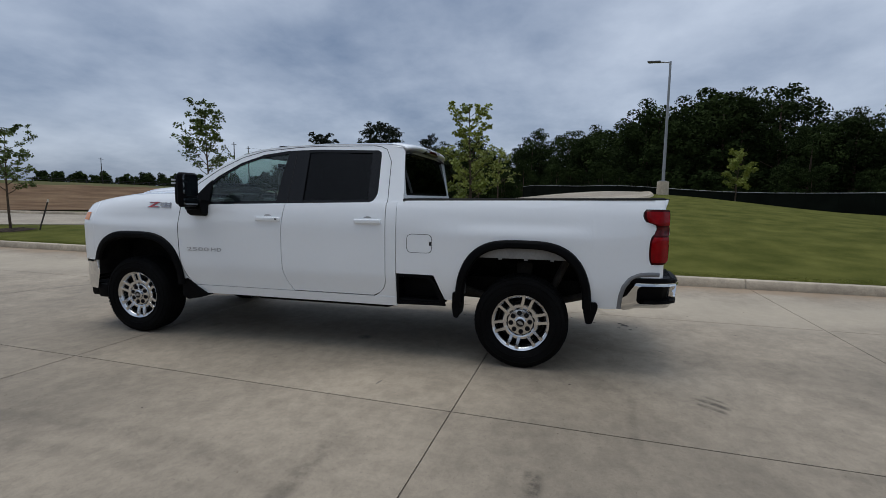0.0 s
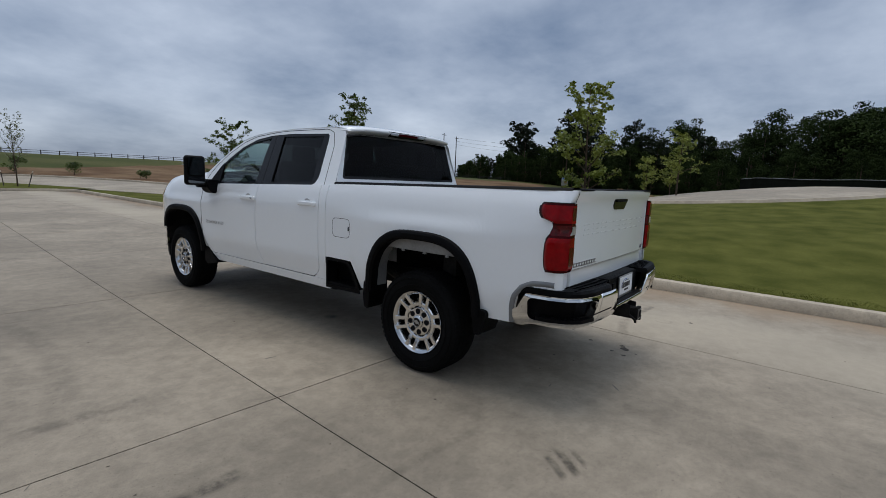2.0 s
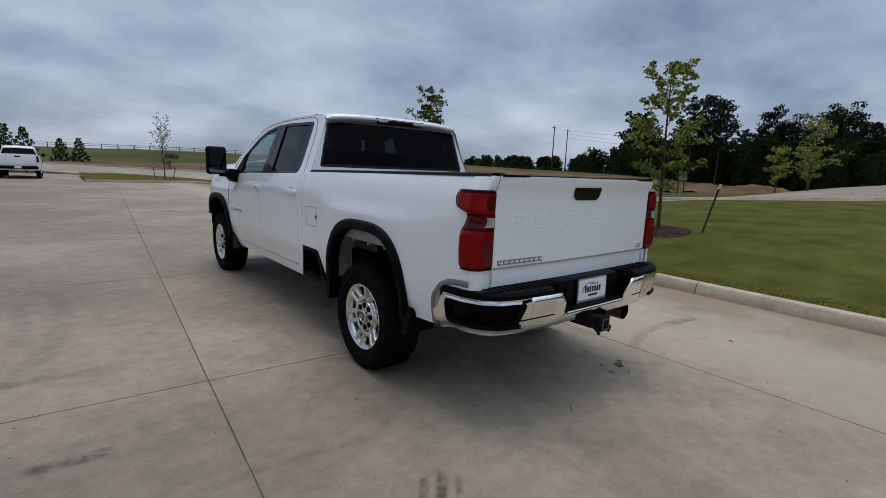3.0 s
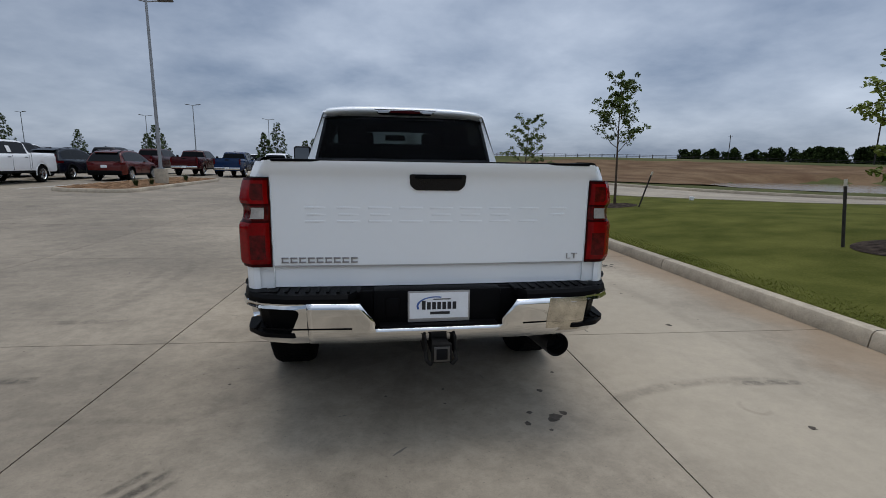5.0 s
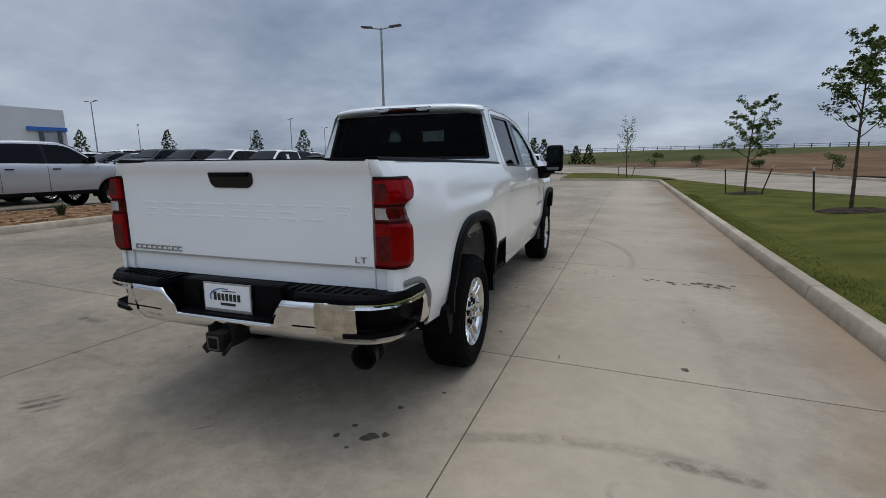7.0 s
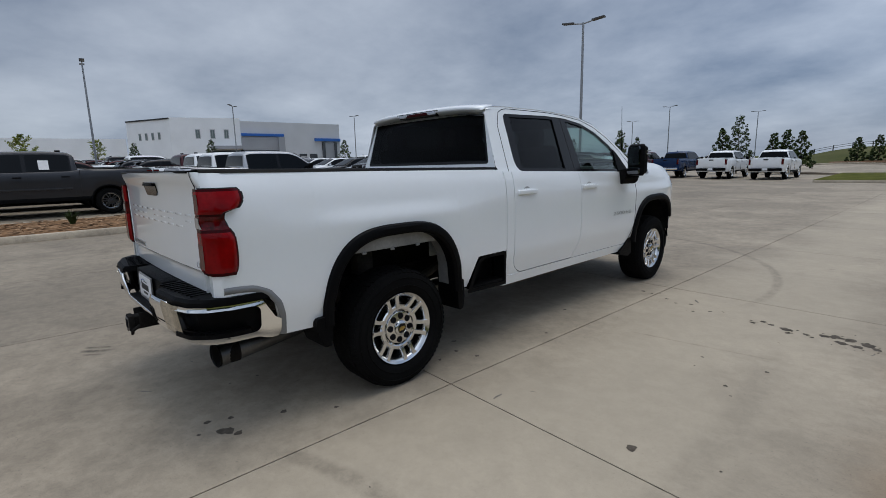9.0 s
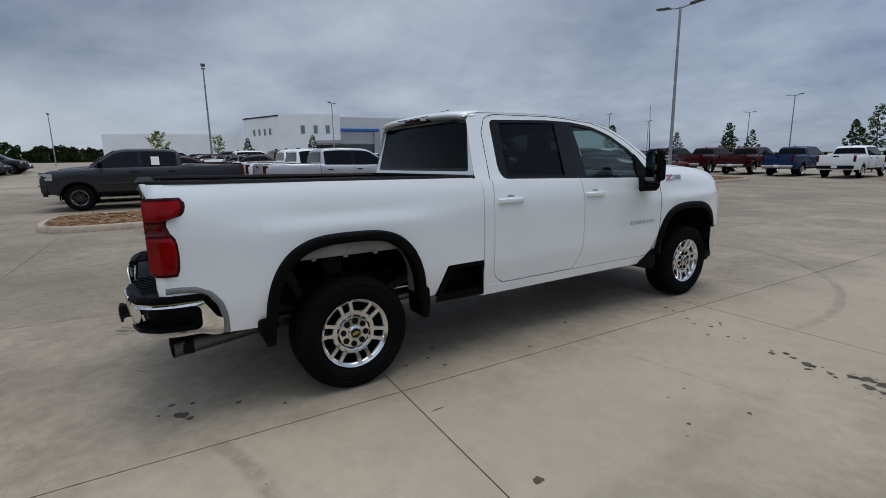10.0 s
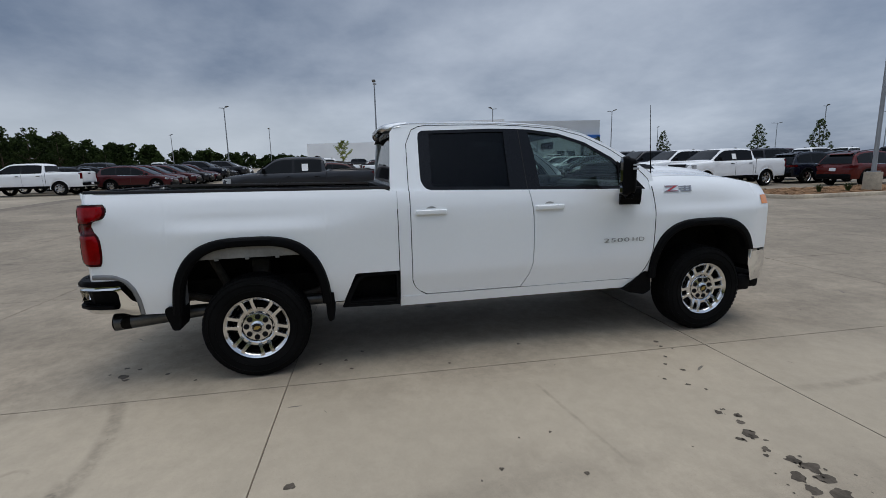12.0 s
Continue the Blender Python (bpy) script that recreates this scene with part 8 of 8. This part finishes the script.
ROWS_CARS = (
    # (first x, y, heading, step, vehicles)
    (-17.0, 20.3, 180, -2.85, ((P_, "white"), (P_, "white"), (P_, "grey"), (P_, "grey"), (S_, "silver"), (S_, "black"), (S_, "white"), (S_, "white"), (S_, "silver"), (S_, "maroon"), (S_, "white"), (P_, "white"), (S_, "black"), (S_, "maroon"))),
    (-14.5, 26.8, 0, -2.85, ((S_, "red"), (S_, "navy"), (P_, "black"), (P_, "white"), (P_, "black"), (S_, "white"), (S_, "black"), (P_, "maroon"), (P_, "white"), (S_, "black"), (S_, "silver"), (S_, "maroon"))),
    (-4.6, 37.8, 0, -3.15, ((P_, "white"), (P_, "white"), (P_, "blue"), (P_, "maroon"), (P_, "maroon"), (P_, "black"), (S_, "black"), (P_, "white"), (P_, "maroon"), (S_, "black"), (P_, "black"), (S_, "white"))),
    (-13.6, 5.6, 0, -2.9, ((P_, "silver"), (P_, "white"), (P_, "white"), (P_, "maroon"), (S_, "black"), (S_, "grey"), (P_, "white"), (S_, "maroon"), (S_, "white"), (P_, "black"), (S_, "maroon"), (S_, "white"))),
    (-15.8, -0.8, 180, -2.9, ((P_, "grey"), (P_, "grey"), (S_, "maroon"), (S_, "black"), (S_, "black"), (S_, "maroon"), (S_, "grey"), (P_, "white"), (S_, "black"), (S_, "maroon"), (S_, "silver"), (P_, "black"))),
    (-32.2, -13.0, 0, -2.85, ((S_, "maroon"), (S_, "maroon"), (S_, "maroon"), (S_, "black"), (S_, "maroon"), (P_, "navy"), (S_, "navy"), (S_, "grey"), (P_, "grey"), (S_, "black"), (S_, "white"), (S_, "white"))),
    (-29.6, -18.2, 180, -2.85, ((P_, "white"), (S_, "black"), (S_, "grey"), (P_, "black"), (S_, "maroon"), (S_, "black"))),
)
for x0, y, head, stp, cars in ROWS_CARS:
    for k, (kind, paint) in enumerate(cars):
        park(kind, paint, x0 + stp * k, y + 0.25 * math.sin(5 * k + y), head + 1.2 * math.sin(3 * k + y))
for k, (kind, paint, x, y, h) in enumerate(((P_, "white", -14, 58, 90), (P_, "white", -40, 58, 90), (S_, "black", -52, 33, 0), (P_, "white", -75, -26, 90), (P_, "black", -84, 4, 40), (S_, "maroon", -86, 8, 40), (S_, "black", -80, 12, 40), (S_, "white", -72, 30, 20), (S_, "black", -75, 32, 20), (P_, "white", -66, 34, 20))):
    park(kind, paint, x, y, h)
# price sheets in side windows
for x, y, z in ((-14.905, -0.67, 1.56), (-16.105, 20.4, 1.56)):
    sh = box((x, y, lot_z(x, y) + z), (0.008, 0.24, 0.29), 0.001, turn=Matrix.Rotation(radians(-19.3), 3, "Y"))
    tagged(part("window_sheet", sh, M["paper"], None, smooth=False), "white paper sheet stuck in a truck window", "sticker")

# ================= islands, painted bays =================
def island(x0, x1, y0, y1, r=1.2):
    out = rounded([(x1, y0), (x1, y1), (x0, y1), (x0, y0)], r, 6)
    isl = root("planted_island", "concrete-kerbed island filled with bark mulch", "traffic island", kind="structure")
    kerb_piece([(a, b) for a, b in out[::-1] + [out[-1]]], isl)
    cx, cy = (x0 + x1) / 2, (y0 + y1) / 2
    bm = bmesh.new()
    vs = [bm.verts.new((cx + (a - cx) * 0.92, cy + (b - cy) * 0.985, lot_z(a, b) + 0.14)) for a, b in out]
    ctr = bm.verts.new((cx, cy, lot_z(cx, cy) + 0.20))
    for k in range(len(vs)):
        bm.faces.new((vs[k], vs[(k + 1) % len(vs)], ctr))
    part("mulch", bm, M["mulch"], isl, "brown bark mulch")
    rg = random.Random(int(x0 * 10 + y0))
    v, f = [], []
    for _ in range(1500):
        px, py = rg.uniform(x0 + 0.25, x1 - 0.25), rg.uniform(y0 + 0.3, y1 - 0.3)
        a, ln, wd = rg.uniform(0, 6.28), rg.uniform(0.04, 0.10), rg.uniform(0.012, 0.03)
        z = lot_z(px, py) + 0.165 + rg.uniform(0, 0.03)
        k = len(v)
        for e, o in ((-1, -1), (1, -1), (1, 1), (-1, 1)):
            v.append((px + math.cos(a) * e * ln - math.sin(a) * o * wd, py + math.sin(a) * e * ln + math.cos(a) * o * wd, z + 0.012 * e * rg.uniform(-1, 1)))
        f.append((k, k + 1, k + 2, k + 3))
    ob = mesh_part("bark_chips", v, f, M["chip"], isl)
    tagged(ob, kind="stuff")


island(-12.6, -9.6, -3.4, 9.0)
island(-12.9, -9.8, 16.8, 29.5)
rg = random.Random(9)
for x, y in ((-11.1, -0.55), (-10.5, 4.4), (-10.5, 19.2), (-10.4, 20.5), (-10.7, 7.6), (-10.5, 25.0)):
    gr = root("grass_tuft", "tuft of ornamental grass in bark mulch", "plant", "tufts in the islands", at=Matrix.Translation((x, y, lot_z(x, y) + 0.17)))
    v, f = [], []
    for _ in range(130):
        a, ln, le = rg.uniform(0, 6.28), rg.uniform(0.15, 0.42), rg.uniform(0.2, 0.9)
        d = Vector((math.cos(a), math.sin(a), 0))
        q = Vector((-d.y, d.x, 0)) * 0.008
        b0 = d * rg.uniform(0, 0.06)
        t1, t2 = b0 + d * ln * le * 0.4 + Vector((0, 0, ln * 0.6)), b0 + d * ln * le + Vector((0, 0, ln * (1.05 - 0.5 * le)))
        k = len(v)
        v += [b0 - q, b0 + q, t1 + q, t1 - q, t2]
        f += [(k, k + 1, k + 2, k + 3), (k + 3, k + 2, k + 4)]
    tagged(mesh_part("foliage", v, f, M["leaf_lot"], gr), kind="stuff")

# bay lines between the parked rows
for k in range(12):
    for y in (20.3, -13.2):
        x = (-14.2 if y > 0 else -30.8) - 2.85 * k
        bm = grid(lambda u, v: Vector((x + 0.1 * u, y - 2.7 + 5.4 * v, lot_z(x, y - 2.7 + 5.4 * v) + 0.004)), 2, 5)
        tagged(part("bay_line", bm, M["paint_line"], None, smooth=False), "painted white bay line on concrete", kind="structure")

# ================= the building =================
bld = root("dealership_building", "white two-storey building with grey cladding and a blue band", "building", at=Matrix.Translation((0, 0, 0)))


def wall_box(name, az0, az1, d0, d1, h, mat, deep=25.0, base=1.9, parent=bld):
    a, b = Vector(polar(az0, d0, (3.7, -1.5))), Vector(polar(az1, d1, (3.7, -1.5)))
    back = Vector((-0.96, 0.15)).normalized() * deep
    bm = bmesh.new()
    pts = [a, b, b + back, a + back]
    lo = [bm.verts.new((p.x, p.y, base - 1.5)) for p in pts]
    hi = [bm.verts.new((p.x, p.y, base + h)) for p in pts]
    bm.faces.new(lo[::-1])
    bm.faces.new(hi)
    for k in range(4):
        bm.faces.new((lo[k], lo[(k + 1) % 4], hi[(k + 1) % 4], hi[k]))
    part(name, bm, mat, parent, smooth=False)
    return a, b


def wall_patch(name, a, b, t0, t1, z0, z1, mat, proud=0.06, parent=bld):
    d = b - a
    out = Vector((d.y, -d.x)).normalized()
    if out.dot(Vector((3.7, -1.5)) - a) < 0:
        out = -out
    p, q = a + d * t0, a + d * t1
    bm = bmesh.new()
    vs = [bm.verts.new((w.x + out.x * e, w.y + out.y * e, z)) for e in (0.0, proud) for w, z in ((p, z0), (q, z0), (q, z1), (p, z1))]
    for f in ((0, 1, 2, 3), (7, 6, 5, 4), (0, 4, 5, 1), (1, 5, 6, 2), (2, 6, 7, 3), (3, 7, 4, 0)):
        bm.faces.new([vs[k] for k in f])
    return part(name, bm, mat, parent, smooth=False)


wall_box("low_wing", -92.6, -79.8, 122, 118, 6.4, M["wall"])
a, b = wall_box("side_wall", -79.6, -75.9, 112, 102, 9.2, M["wall"], 3)
wall_patch("parapet", a, b, 0, 1.0, 11.0, 11.25, M["gloss"], 0.15)
for t in (0.30, 0.45, 0.60, 0.75):
    w = wall_patch("window", a, b, t - 0.028, t + 0.028, 7.4, 8.8, M["trimgrey"], 0.05)
    wall_patch("pane", a, b, t - 0.021, t + 0.021, 7.52, 8.68, M["green_glass"], 0.09, w)
a, b = wall_box("main_wall", -75.9, -69.2, 102, 101, 9.4, M["wall"], 30)
for t in (0.38, 0.59, 0.79):
    w = wall_patch("window", a, b, t - 0.036, t + 0.036, 7.5, 9.2, M["trimgrey"], 0.05)
    wall_patch("pane", a, b, t - 0.027, t - 0.002, 7.62, 9.08, M["green_glass"], 0.09, w)
    wall_patch("pane", a, b, t + 0.002, t + 0.027, 7.62, 9.08, M["green_glass"], 0.09, w)
wall_patch("canopy", a, b, 0.56, 1.0, 5.5, 6.1, M["grey_wall"], 2.0)
wall_patch("shopfront", a, b, 0.58, 1.0, 0.4, 5.3, M["win"], 0.1)
a, b = wall_box("grey_wing", -69.2, -58.6, 101, 108, 8.9, M["pale_wall"], 30)
wall_patch("blue_band", a, b, 0.0, 0.40, 8.0, 8.5, M["blue"], 0.5)
wall_patch("grey_panel", a, b, 0.0, 0.34, 5.4, 7.9, M["grey_wall"], 0.3)
wall_patch("grey_pier", a, b, 0.34, 0.40, 0.4, 7.9, M["grey_wall"], 0.8)
wall_patch("shopfront", a, b, 0.0, 0.34, 0.4, 5.3, M["win"], 0.2)
for t in (0.55, 0.66):
    wall_patch("window", a, b, t, t + 0.08, 2.2, 4.6, M["win"], 0.1)
wall_patch("portal_roof", a, b, 0.72, 1.0, 7.2, 7.8, M["blue"], 0.45)
for t in (0.80, 0.93):
    wall_patch("portal_column", a, b, t, t + 0.025, 0.4, 7.0, M["win"], 0.5)
# grey slab stands for the daylit view through the open portal
wall_patch("portal_opening", a, b, 0.80, 0.95, 0.4, 6.9, M["grey_wall"], 0.2)
